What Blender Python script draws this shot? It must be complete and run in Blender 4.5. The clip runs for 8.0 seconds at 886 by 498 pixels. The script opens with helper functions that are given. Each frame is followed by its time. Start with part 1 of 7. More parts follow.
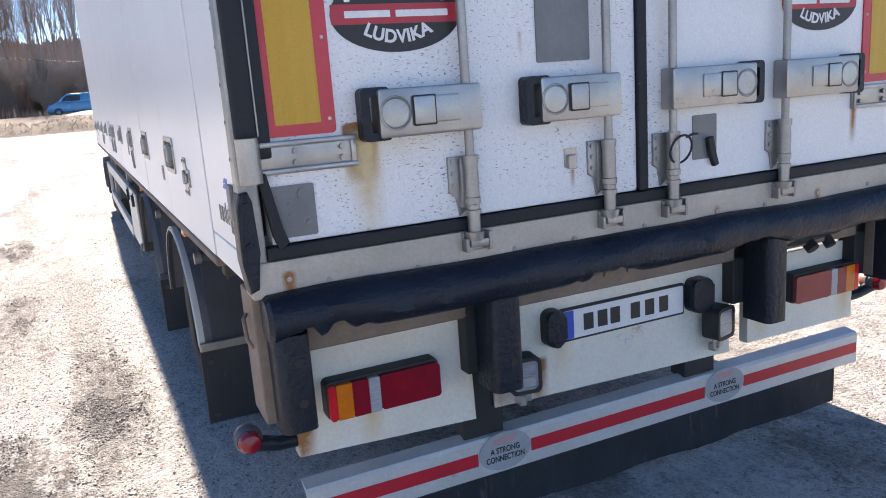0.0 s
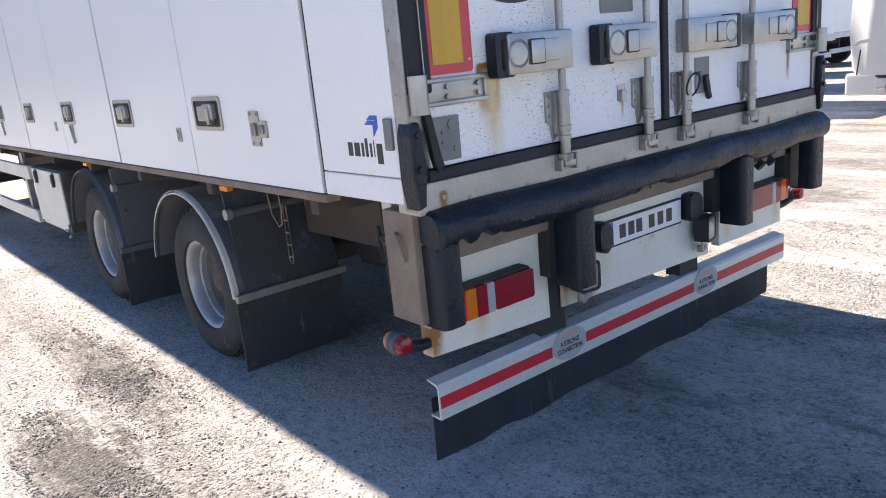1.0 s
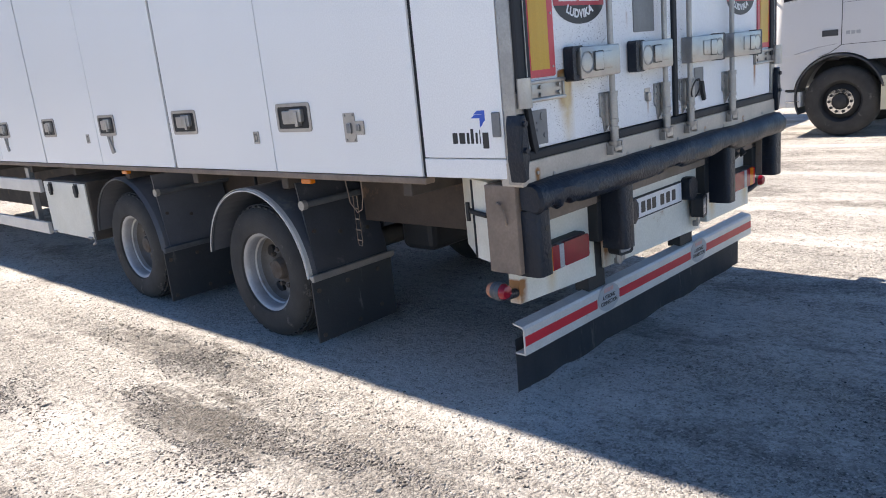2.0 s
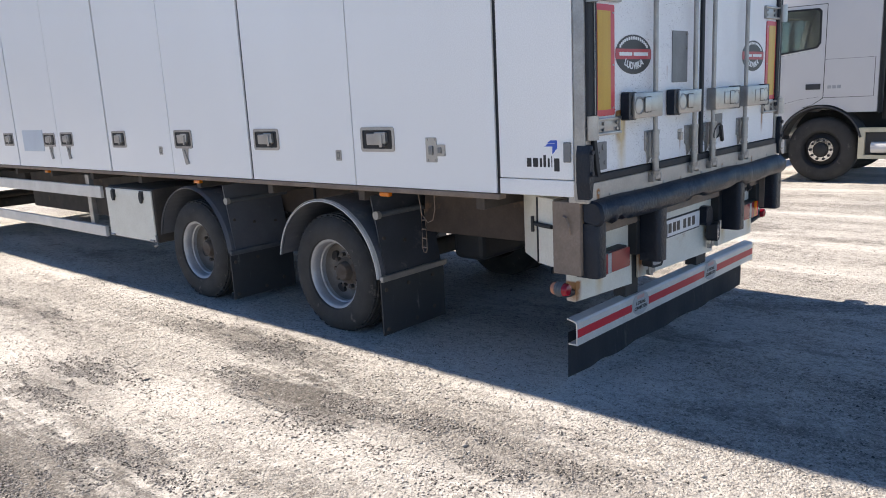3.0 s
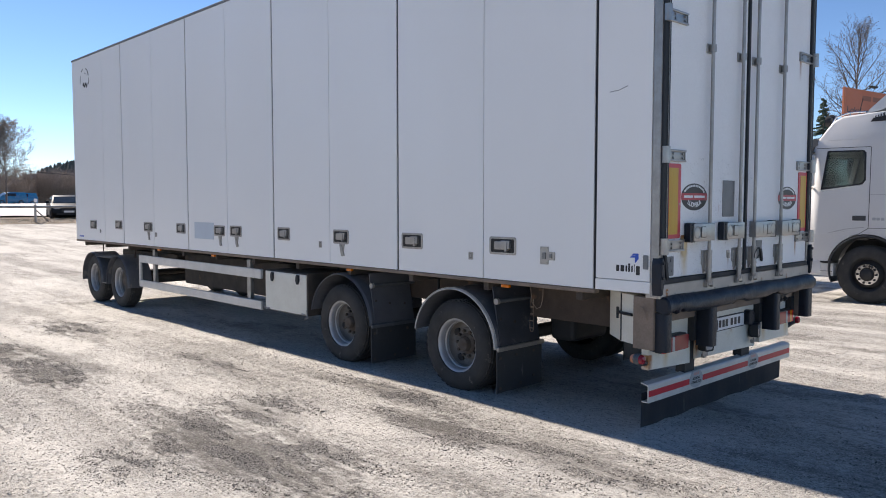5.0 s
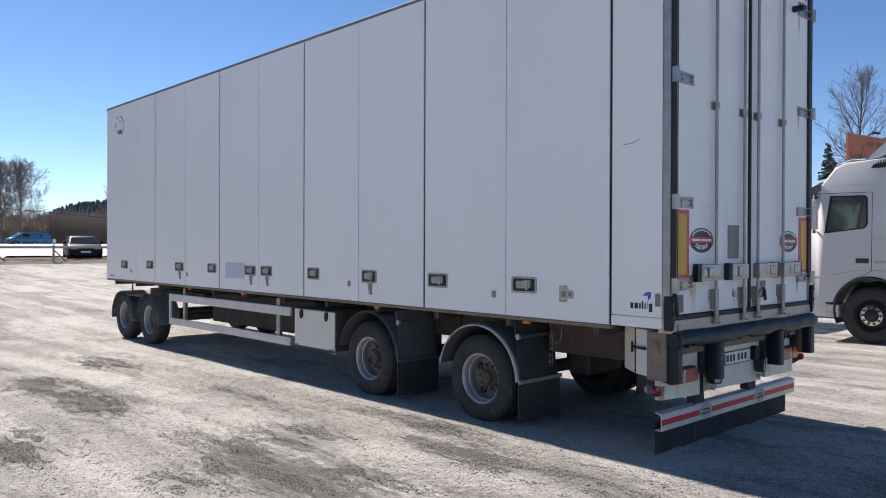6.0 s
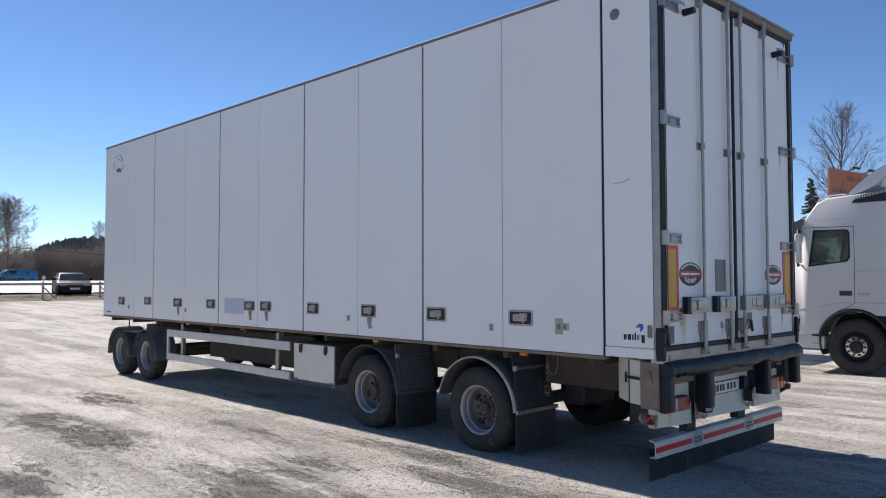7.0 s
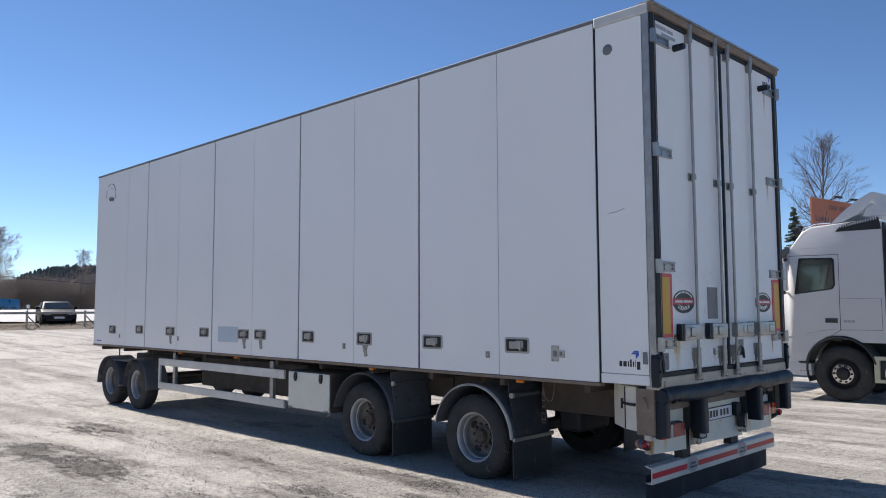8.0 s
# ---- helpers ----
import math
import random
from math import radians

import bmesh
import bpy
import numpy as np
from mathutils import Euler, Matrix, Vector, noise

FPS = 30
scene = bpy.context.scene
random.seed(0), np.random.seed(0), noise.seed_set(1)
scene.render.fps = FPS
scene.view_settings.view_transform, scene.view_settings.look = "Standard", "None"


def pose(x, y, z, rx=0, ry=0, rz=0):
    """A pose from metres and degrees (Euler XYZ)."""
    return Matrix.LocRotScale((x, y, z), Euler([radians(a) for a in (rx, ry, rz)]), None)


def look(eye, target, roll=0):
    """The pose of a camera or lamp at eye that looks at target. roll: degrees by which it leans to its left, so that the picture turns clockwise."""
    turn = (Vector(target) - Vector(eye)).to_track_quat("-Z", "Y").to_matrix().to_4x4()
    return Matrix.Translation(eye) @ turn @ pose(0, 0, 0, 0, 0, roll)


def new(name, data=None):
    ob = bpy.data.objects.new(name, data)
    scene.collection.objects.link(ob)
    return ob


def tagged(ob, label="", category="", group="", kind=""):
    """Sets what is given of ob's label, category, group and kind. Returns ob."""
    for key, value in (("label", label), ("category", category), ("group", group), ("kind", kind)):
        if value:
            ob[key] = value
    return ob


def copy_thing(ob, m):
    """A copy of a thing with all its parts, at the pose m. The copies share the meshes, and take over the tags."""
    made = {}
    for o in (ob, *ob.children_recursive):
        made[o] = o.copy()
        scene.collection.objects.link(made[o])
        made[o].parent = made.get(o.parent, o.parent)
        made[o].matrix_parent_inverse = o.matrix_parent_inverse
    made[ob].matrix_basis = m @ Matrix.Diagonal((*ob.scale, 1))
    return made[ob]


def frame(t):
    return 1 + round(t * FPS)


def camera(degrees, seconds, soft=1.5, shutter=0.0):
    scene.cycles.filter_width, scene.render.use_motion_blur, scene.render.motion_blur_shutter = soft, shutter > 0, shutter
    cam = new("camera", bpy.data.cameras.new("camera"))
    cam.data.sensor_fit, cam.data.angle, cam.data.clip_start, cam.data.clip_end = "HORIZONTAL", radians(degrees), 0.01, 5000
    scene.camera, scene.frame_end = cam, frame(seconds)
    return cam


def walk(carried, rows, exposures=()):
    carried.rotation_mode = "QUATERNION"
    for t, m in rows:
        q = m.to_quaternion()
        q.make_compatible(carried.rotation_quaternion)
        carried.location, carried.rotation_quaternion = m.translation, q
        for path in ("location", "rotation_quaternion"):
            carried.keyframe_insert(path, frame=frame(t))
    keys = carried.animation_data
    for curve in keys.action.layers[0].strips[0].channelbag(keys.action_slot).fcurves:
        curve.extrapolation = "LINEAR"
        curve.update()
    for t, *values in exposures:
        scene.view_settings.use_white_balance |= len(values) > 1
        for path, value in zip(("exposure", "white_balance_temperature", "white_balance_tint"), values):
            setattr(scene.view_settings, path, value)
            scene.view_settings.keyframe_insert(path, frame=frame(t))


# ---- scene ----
cam = camera(61.2, 8.0, soft=1.0)
PATH = [
    (0, (-0.364, -1.967, 1.551), (0.475, -0.201, 1.128), -4.2),
    (0.5, (-0.881, -1.834, 1.52), (0.188, -0.211, 1.045), -4.6),
    (1, (-1.396, -1.816, 1.523), (-0.172, -0.319, 1.013), -5.5),
    (1.2, (-1.599, -1.833, 1.495), (-0.333, -0.369, 0.992), -5.8),
    (2.5, (-2.814, -1.823, 1.569), (-1.364, -0.523, 1.115), -4.8),
    (3, (-3.21, -1.913, 1.588), (-1.75, -0.606, 1.189), -2.9),
    (3.5, (-3.643, -2.133, 1.639), (-2.184, -0.807, 1.305), -1.6),
    (4, (-4.033, -2.339, 1.651), (-2.595, -0.972, 1.394), -0.5),
    (4.5, (-4.455, -2.533, 1.696), (-3.037, -1.135, 1.511), -0.1),
    (5, (-4.747, -2.712, 1.703), (-3.356, -1.28, 1.582), 0.0),
    (6.5, (-5.366, -3.033, 1.705), (-3.979, -1.593, 1.743), 0.1),
    (7, (-5.468, -3.073, 1.705), (-4.068, -1.648, 1.788), -0.1),
    (7.5, (-5.614, -3.064, 1.671), (-4.195, -1.66, 1.8), -0.0),
    (8, (-5.622, -3.076, 1.702), (-4.198, -1.68, 1.86), -0.2),
]
walk(cam, [(t, look(eye, target, roll)) for t, eye, target, roll in PATH],
     exposures=((0.0, 1.57, 7250, 19), (1.0, 1.56, 7250, 18), (2.5, 1.28, 7300, 15), (3.5, 1.14, 7300, 15), (4.5, 0.92, 7200, 15), (5.0, 0.79, 7100, 15), (6.5, 0.58, 6850, 15), (8.0, 0.52, 6800, 14)))

# ---- light ----
SUN_EL, SUN_AZ = 40.0, 1.2          # degrees above the horizon; degrees from +y towards +x
world = bpy.data.worlds.new("world")
scene.world = world
world.use_nodes = True
wn = world.node_tree.nodes
sky = wn.new("ShaderNodeTexSky")
sky.sky_type = 'NISHITA'
sky.sun_disc = False
sky.sun_elevation = radians(SUN_EL)
sky.sun_rotation = radians(SUN_AZ)
sky.altitude = 3000
sky.air_density = 0.9
sky.dust_density = 0.0
sky.ozone_density = 2.8
wn["Background"].inputs["Strength"].default_value = 0.099
deep = wn.new("ShaderNodeHueSaturation")
deep.inputs["Saturation"].default_value = 1.12
world.node_tree.links.new(sky.outputs["Color"], deep.inputs["Color"])
world.node_tree.links.new(deep.outputs["Color"], wn["Background"].inputs["Color"])
sun = new("sun", bpy.data.lights.new("sun", 'SUN'))
sun.data.energy = 4.9
sun.data.angle = radians(0.53)
sun.data.color = (1.0, 0.96, 0.89)
sun_way = Vector((math.sin(radians(SUN_AZ)) * math.cos(radians(SUN_EL)), math.cos(radians(SUN_AZ)) * math.cos(radians(SUN_EL)), math.sin(radians(SUN_EL))))
sun.matrix_world = look(sun_way * 60, (0, 0, 0))


# ---- materials ----
def mat(name, c1, c2=None, rough=0.5, metal=0.0, scale=3.0, grain=60.0, bump=0.1, stretch=(1, 1, 1), wear=None, wear_at=0.62,
        wear_scale=7.0, rough_var=0.12, specks=None, speck_scale=90.0, speck_at=0.7, coat=0.0, alpha=None, wear_stretch=(1, 1, 1)):
    """Two scales of variation (broad tone, fine grain with relief), and if asked worn patches and specks."""
    m = bpy.data.materials.new(name)
    m.use_nodes = True
    nt = m.node_tree
    b = nt.nodes["Principled BSDF"]
    link = nt.links.new
    pos = nt.nodes.new("ShaderNodeTexCoord").outputs["Object"]

    def mapped(st):
        mp = nt.nodes.new("ShaderNodeMapping")
        mp.inputs["Scale"].default_value = st
        link(pos, mp.inputs["Vector"])
        return mp.outputs["Vector"]

    def noise_tex(sc, st=(1, 1, 1), detail=5.0, rgh=0.6):
        n = nt.nodes.new("ShaderNodeTexNoise")
        n.inputs["Scale"].default_value, n.inputs["Detail"].default_value, n.inputs["Roughness"].default_value = sc, detail, rgh
        link(mapped(st), n.inputs["Vector"])
        return n.outputs["Fac"]

    def ramp(src, a, bb):
        r = nt.nodes.new("ShaderNodeMapRange")
        r.inputs["From Min"].default_value, r.inputs["From Max"].default_value = a, bb
        link(src, r.inputs["Value"])
        return r.outputs["Result"]

    def mix(f, a, bb):
        x = nt.nodes.new("ShaderNodeMix")
        x.data_type = 'RGBA'
        link(f, x.inputs["Factor"])
        for sock, v in ((x.inputs["A"], a), (x.inputs["B"], bb)):
            if isinstance(v, tuple):
                sock.default_value = (*v, 1.0)
            else:
                link(v, sock)
        return x.outputs["Result"]

    c2 = c2 or tuple(v * 0.85 for v in c1)
    broad = noise_tex(scale, stretch)
    fine = noise_tex(grain, (1, 1, 1), 3.0)
    col = mix(ramp(broad, 0.3, 0.7), c1, c2)
    col = mix(ramp(fine, 0.2, 1.6), col, tuple(v * 0.6 for v in c2))
    if wear:
        w = noise_tex(wear_scale, wear_stretch, 8.0, 0.72)
        col = mix(ramp(w, wear_at, wear_at + 0.07), col, wear)
    if specks:
        v = noise_tex(speck_scale, (1, 1, 1), 2.0, 0.5)
        col = mix(ramp(v, speck_at, speck_at + 0.04), col, specks)
    link(col, b.inputs["Base Color"])
    r = nt.nodes.new("ShaderNodeMapRange")
    r.inputs["To Min"].default_value, r.inputs["To Max"].default_value = max(0.02, rough - rough_var), min(1.0, rough + rough_var)
    link(broad, r.inputs["Value"])
    link(r.outputs["Result"], b.inputs["Roughness"])
    b.inputs["Metallic"].default_value = metal
    b.inputs["Coat Weight"].default_value = coat
    if bump:
        bp = nt.nodes.new("ShaderNodeBump")
        bp.inputs["Strength"].default_value, bp.inputs["Distance"].default_value = bump, 0.01
        link(fine, bp.inputs["Height"])
        link(bp.outputs["Normal"], b.inputs["Normal"])
    return m


WHITE = mat("white_panel", (0.88, 0.88, 0.87), (0.84, 0.84, 0.83), 0.33, scale=0.9, grain=140, bump=0.02, stretch=(1, 1, 0.25), wear=(0.62, 0.61, 0.58), wear_at=0.71, wear_scale=1.7, wear_stretch=(1, 3, 0.5))
WHITE_OLD = mat("old_white_paint", (0.78, 0.76, 0.68), (0.70, 0.67, 0.58), 0.5, scale=5, grain=90, bump=0.1, wear=(0.34, 0.18, 0.075), wear_at=0.66, wear_scale=3.5)
STEEL = mat("stainless_steel", (0.42, 0.41, 0.40), (0.32, 0.31, 0.30), 0.33, 0.8, scale=9, grain=220, bump=0.04, wear=(0.22, 0.185, 0.15), wear_at=0.62, wear_scale=16)
GALV = mat("dull_galvanised_steel", (0.43, 0.415, 0.395), (0.30, 0.29, 0.275), 0.42, 0.65, scale=9, grain=120, bump=0.06, wear=(0.27, 0.22, 0.17), wear_at=0.64, wear_scale=14)
SILL = mat("dusty_steel_sill", (0.56, 0.50, 0.43), (0.44, 0.385, 0.325), 0.55, 0.15, scale=6, grain=90, bump=0.08, wear=(0.25, 0.15, 0.08), wear_at=0.68, wear_scale=9)
ALU = mat("pale_aluminium", (0.68, 0.665, 0.635), (0.56, 0.545, 0.515), 0.45, 0.2, scale=5, grain=100, bump=0.04, wear=(0.36, 0.33, 0.29), wear_at=0.66, wear_scale=8, wear_stretch=(1, 0.4, 1))
RUST = mat("brown_dirty_steel", (0.30, 0.23, 0.18), (0.20, 0.15, 0.115), 0.8, 0.1, scale=6, grain=70, bump=0.2, wear=(0.28, 0.24, 0.20), wear_at=0.63, wear_scale=5)
DARK_RUST = mat("dark_rusty_steel", (0.085, 0.06, 0.045), (0.055, 0.04, 0.032), 0.85, 0.05, scale=6, grain=70, bump=0.2, wear=(0.13, 0.08, 0.05), wear_at=0.6, wear_scale=6)
CHASSIS = mat("dirty_chassis_paint", (0.09, 0.07, 0.055), (0.05, 0.042, 0.036), 0.8, scale=5, grain=60, bump=0.2, wear=(0.16, 0.11, 0.07), wear_at=0.62, wear_scale=4)
BLACK = mat("black_paint", (0.022, 0.023, 0.025), (0.035, 0.035, 0.036), 0.6, scale=8, grain=80, bump=0.1, wear=(0.09, 0.085, 0.08), wear_at=0.66, wear_scale=9)
RUBBER = mat("black_rubber", (0.005, 0.009, 0.017), (0.009, 0.015, 0.027), 0.42, scale=10, grain=60, bump=0.5, wear=(0.22, 0.24, 0.27), wear_at=0.70, wear_scale=38, wear_stretch=(0.6, 1, 1.5))
SEAL = mat("rubber_seal", (0.013, 0.015, 0.019), (0.022, 0.024, 0.028), 0.6, scale=12, grain=90, bump=0.12, specks=(0.25, 0.27, 0.3), speck_scale=110.0, speck_at=0.755)
TYRE = mat("tyre_rubber", (0.05, 0.048, 0.046), (0.032, 0.031, 0.03), 0.85, scale=6, grain=120, bump=0.15, wear=(0.12, 0.11, 0.10), wear_at=0.60, wear_scale=8)
RIM = mat("silver_wheel_rim", (0.44, 0.45, 0.47), (0.32, 0.325, 0.335), 0.45, 0.35, scale=8, grain=90, bump=0.05, wear=(0.23, 0.15, 0.10), wear_at=0.62, wear_scale=9)
HUB = mat("rusty_hub", (0.13, 0.115, 0.10), (0.09, 0.062, 0.045), 0.75, 0.2, scale=16, grain=90, bump=0.2)
FENDER = mat("dark_plastic_fender", (0.125, 0.13, 0.145), (0.085, 0.088, 0.10), 0.45, scale=4, grain=120, bump=0.05, wear=(0.17, 0.165, 0.155), wear_at=0.58, wear_scale=5)
FLAP = mat("mud_flap_rubber", (0.028, 0.031, 0.036), (0.042, 0.045, 0.050), 0.6, scale=4, grain=70, bump=0.15, wear=(0.11, 0.11, 0.108), wear_at=0.62, wear_scale=5, wear_stretch=(3, 1, 0.6))
RED_REFL = mat("red_reflective_film", (0.62, 0.035, 0.06), (0.55, 0.03, 0.05), 0.35, scale=5, grain=160, bump=0.02)
YEL_REFL = mat("yellow_reflective_film", (0.62, 0.36, 0.02), (0.56, 0.30, 0.015), 0.4, scale=5, grain=160, bump=0.02, stretch=(6, 1, 0.3))
RED_TAPE = mat("red_tape", (0.62, 0.018, 0.035), (0.54, 0.016, 0.03), 0.45, scale=6, grain=120, bump=0.03, wear=(0.5, 0.45, 0.42), wear_at=0.72, wear_scale=12)
RED_LENS = mat("red_lamp_lens", (0.30, 0.008, 0.022), (0.22, 0.006, 0.016), 0.18, scale=10, grain=150, bump=0.08, stretch=(1, 1, 1))
AMBER_LENS = mat("amber_lamp_lens", (0.75, 0.20, 0.01), (0.62, 0.15, 0.01), 0.2, scale=10, grain=150, bump=0.08)
CLEAR_LENS = mat("clear_lamp_lens", (0.45, 0.46, 0.49), (0.28, 0.29, 0.31), 0.15, scale=30, grain=200, bump=0.1, stretch=(1, 1, 8))
DARK_GREY = mat("dusty_grey_rubber", (0.10, 0.11, 0.12), (0.07, 0.075, 0.085), 0.7, scale=12, grain=90, bump=0.2)
DULL_AMBER = mat("faded_amber_lens", (0.50, 0.20, 0.11), (0.42, 0.15, 0.08), 0.4, scale=10, grain=150, bump=0.1)
GREY_PLATE = mat("grey_metal_plate", (0.21, 0.215, 0.22), (0.17, 0.175, 0.18), 0.5, 0.3, scale=10, grain=120, bump=0.06)
PLATE_WHITE = mat("number_plate_white", (0.78, 0.79, 0.8), (0.72, 0.73, 0.74), 0.35, scale=8, grain=120, bump=0.02)
BLUE = mat("blue_print", (0.02, 0.10, 0.55), (0.018, 0.09, 0.48), 0.4, scale=8, grain=120, bump=0.0)
INK = mat("black_print", (0.012, 0.012, 0.014), (0.018, 0.018, 0.02), 0.45, scale=8, grain=120, bump=0.0)
RED_PRINT = mat("red_print", (0.50, 0.03, 0.05), (0.44, 0.025, 0.04), 0.4, scale=8, grain=120, bump=0.0)
PALE_RED = mat("faded_red_print", (0.55, 0.25, 0.23), (0.55, 0.33, 0.30), 0.5, scale=20, grain=120, bump=0.0)
WHITE_PRINT = mat("white_print", (0.8, 0.8, 0.8), (0.75, 0.75, 0.75), 0.4, scale=8, grain=120, bump=0.0)
STICKER = mat("grey_sticker", (0.40, 0.41, 0.42), (0.34, 0.35, 0.36), 0.5, scale=12, grain=120, bump=0.02)
PATCH = mat("pale_blue_plate", (0.52, 0.60, 0.68), (0.48, 0.55, 0.62), 0.4, scale=5, grain=100, bump=0.0)


RUST_RED, OCHRE = (0.30, 0.125, 0.035), (0.60, 0.46, 0.25)


def add_runs(m, runs):
    """Rust stains that start at a fitting and run down: x, top, foot, half width, strength and colour of each."""
    nt = m.node_tree
    b = nt.nodes["Principled BSDF"]
    col = b.inputs["Base Color"].links[0].from_socket
    pos = nt.nodes.new("ShaderNodeTexCoord").outputs["Object"]

    def op(kind, a, bb):
        x = nt.nodes.new("ShaderNodeMath")
        x.operation = kind
        for s, v in zip(x.inputs, (a, bb)):
            if isinstance(v, (int, float)):
                s.default_value = v
            else:
                nt.links.new(v, s)
        return x.outputs[0]

    sep = nt.nodes.new("ShaderNodeSeparateXYZ")
    nt.links.new(pos, sep.inputs[0])
    wob = nt.nodes.new("ShaderNodeTexNoise")
    wob.inputs["Scale"].default_value, wob.inputs["Detail"].default_value, wob.inputs["Roughness"].default_value = 26.0, 5.0, 0.65
    nt.links.new(pos, wob.inputs["Vector"])
    for x0, z_top, z_low, half, power, tint in runs:
        across = op('SUBTRACT', 1.0, op('DIVIDE', op('ABSOLUTE', op('SUBTRACT', sep.outputs[0], x0), 0.0), half))
        along = op('DIVIDE', op('SUBTRACT', sep.outputs[2], z_low), z_top - z_low)
        head = op('MINIMUM', op('MULTIPLY', op('SUBTRACT', z_top, sep.outputs[2]), 60.0), 1.0)
        f = op('MULTIPLY', op('MULTIPLY', op('MAXIMUM', across, 0.0), op('MAXIMUM', along, 0.0)), op('MAXIMUM', head, 0.0))
        f = op('MULTIPLY', f, op('MULTIPLY', op('ADD', 0.2, op('MULTIPLY', wob.outputs["Fac"], 1.6)), power))
        c2 = nt.nodes.new("ShaderNodeClamp")
        nt.links.new(f, c2.inputs[0])
        m2 = nt.nodes.new("ShaderNodeMix")
        m2.data_type = 'RGBA'
        nt.links.new(c2.outputs[0], m2.inputs["Factor"])
        nt.links.new(col, m2.inputs["A"])
        m2.inputs["B"].default_value = (*tint, 1)
        col = m2.outputs["Result"]
    nt.links.new(col, b.inputs["Base Color"])


def door_material():
    """White door skin with pitted paint and rust runs under the hinge."""
    m = mat("pitted_white_door", (0.86, 0.86, 0.86), (0.81, 0.81, 0.81), 0.45, scale=2.5, grain=120, bump=0.0)
    nt = m.node_tree
    b = nt.nodes["Principled BSDF"]
    pos = nt.nodes.new("ShaderNodeTexCoord").outputs["Object"]
    base = b.inputs["Base Color"].links[0].from_socket

    def n(kind, **kw):
        node = nt.nodes.new(kind)
        for k, v in kw.items():
            node.inputs[k].default_value = v
        return node

    def op(kind, a, bb):
        x = nt.nodes.new("ShaderNodeMath")
        x.operation = kind
        for s, v in zip(x.inputs, (a, bb)):
            if isinstance(v, (int, float)):
                s.default_value = v
            else:
                nt.links.new(v, s)
        return x.outputs[0]

    mp = n("ShaderNodeMapping", Scale=(0.75, 1.0, 1.9))
    nt.links.new(pos, mp.inputs["Vector"])
    pit = n("ShaderNodeTexNoise", Scale=115.0, Detail=2.0, Roughness=0.5)
    nt.links.new(mp.outputs["Vector"], pit.inputs["Vector"])
    zone = n("ShaderNodeTexNoise", Scale=4.0, Detail=3.0)
    nt.links.new(pos, zone.inputs["Vector"])
    pits = op('MULTIPLY', op('MULTIPLY', op('MINIMUM', op('MAXIMUM', op('SUBTRACT', pit.outputs["Fac"], 0.632), 0.0), 0.045), 22.0), op('MINIMUM', op('MAXIMUM', op('MULTIPLY', op('SUBTRACT', zone.outputs["Fac"], 0.36), 5.0), 0.0), 0.8))
    sep = nt.nodes.new("ShaderNodeSeparateXYZ")
    nt.links.new(pos, sep.inputs[0])
    # the pitting is on the left-hand leaf
    pits = op('MULTIPLY', pits, op('LESS_THAN', sep.outputs[0], 1.42))
    pits = op('MULTIPLY', pits, op('LESS_THAN', op('ADD', sep.outputs[2], zone.outputs["Fac"]), 2.55))
    cl = n("ShaderNodeClamp")
    nt.links.new(pits, cl.inputs[0])
    mx = nt.nodes.new("ShaderNodeMix")
    mx.data_type = 'RGBA'
    nt.links.new(cl.outputs[0], mx.inputs["Factor"])
    nt.links.new(base, mx.inputs["A"])
    mx.inputs["B"].default_value = (0.16, 0.15, 0.15, 1)
    col = mx.outputs["Result"]
    nt.links.new(col, b.inputs["Base Color"])
    add_runs(m, ((0.340, 1.475, 1.30, 0.055, 7.5, RUST_RED), (0.352, 1.46, 1.08, 0.055, 1.5, OCHRE), (0.325, 1.40, 1.22, 0.10, 0.5, OCHRE), (0.46, 1.43, 1.33, 0.14, 0.35, OCHRE), (2.315, 1.40, 1.22, 0.022, 2.2, RUST_RED), (1.03, 1.425, 1.36, 0.10, 0.3, OCHRE), (1.03, 1.28, 1.20, 0.012, 1.2, RUST_RED), (0.86, 1.70, 1.60, 0.012, 0.5, RUST_RED), (2.33, 3.96, 3.70, 0.03, 1.0, RUST_RED), (2.33, 2.99, 2.80, 0.03, 1.2, RUST_RED)))
    rel = n("ShaderNodeTexNoise", Scale=80.0, Detail=3.0, Roughness=0.55)
    nt.links.new(mp.outputs["Vector"], rel.inputs["Vector"])
    bp = n("ShaderNodeBump", Strength=0.35, Distance=0.006)
    nt.links.new(op('SUBTRACT', rel.outputs["Fac"], cl.outputs[0]), bp.inputs["Height"])
    nt.links.new(bp.outputs["Normal"], b.inputs["Normal"])
    return m


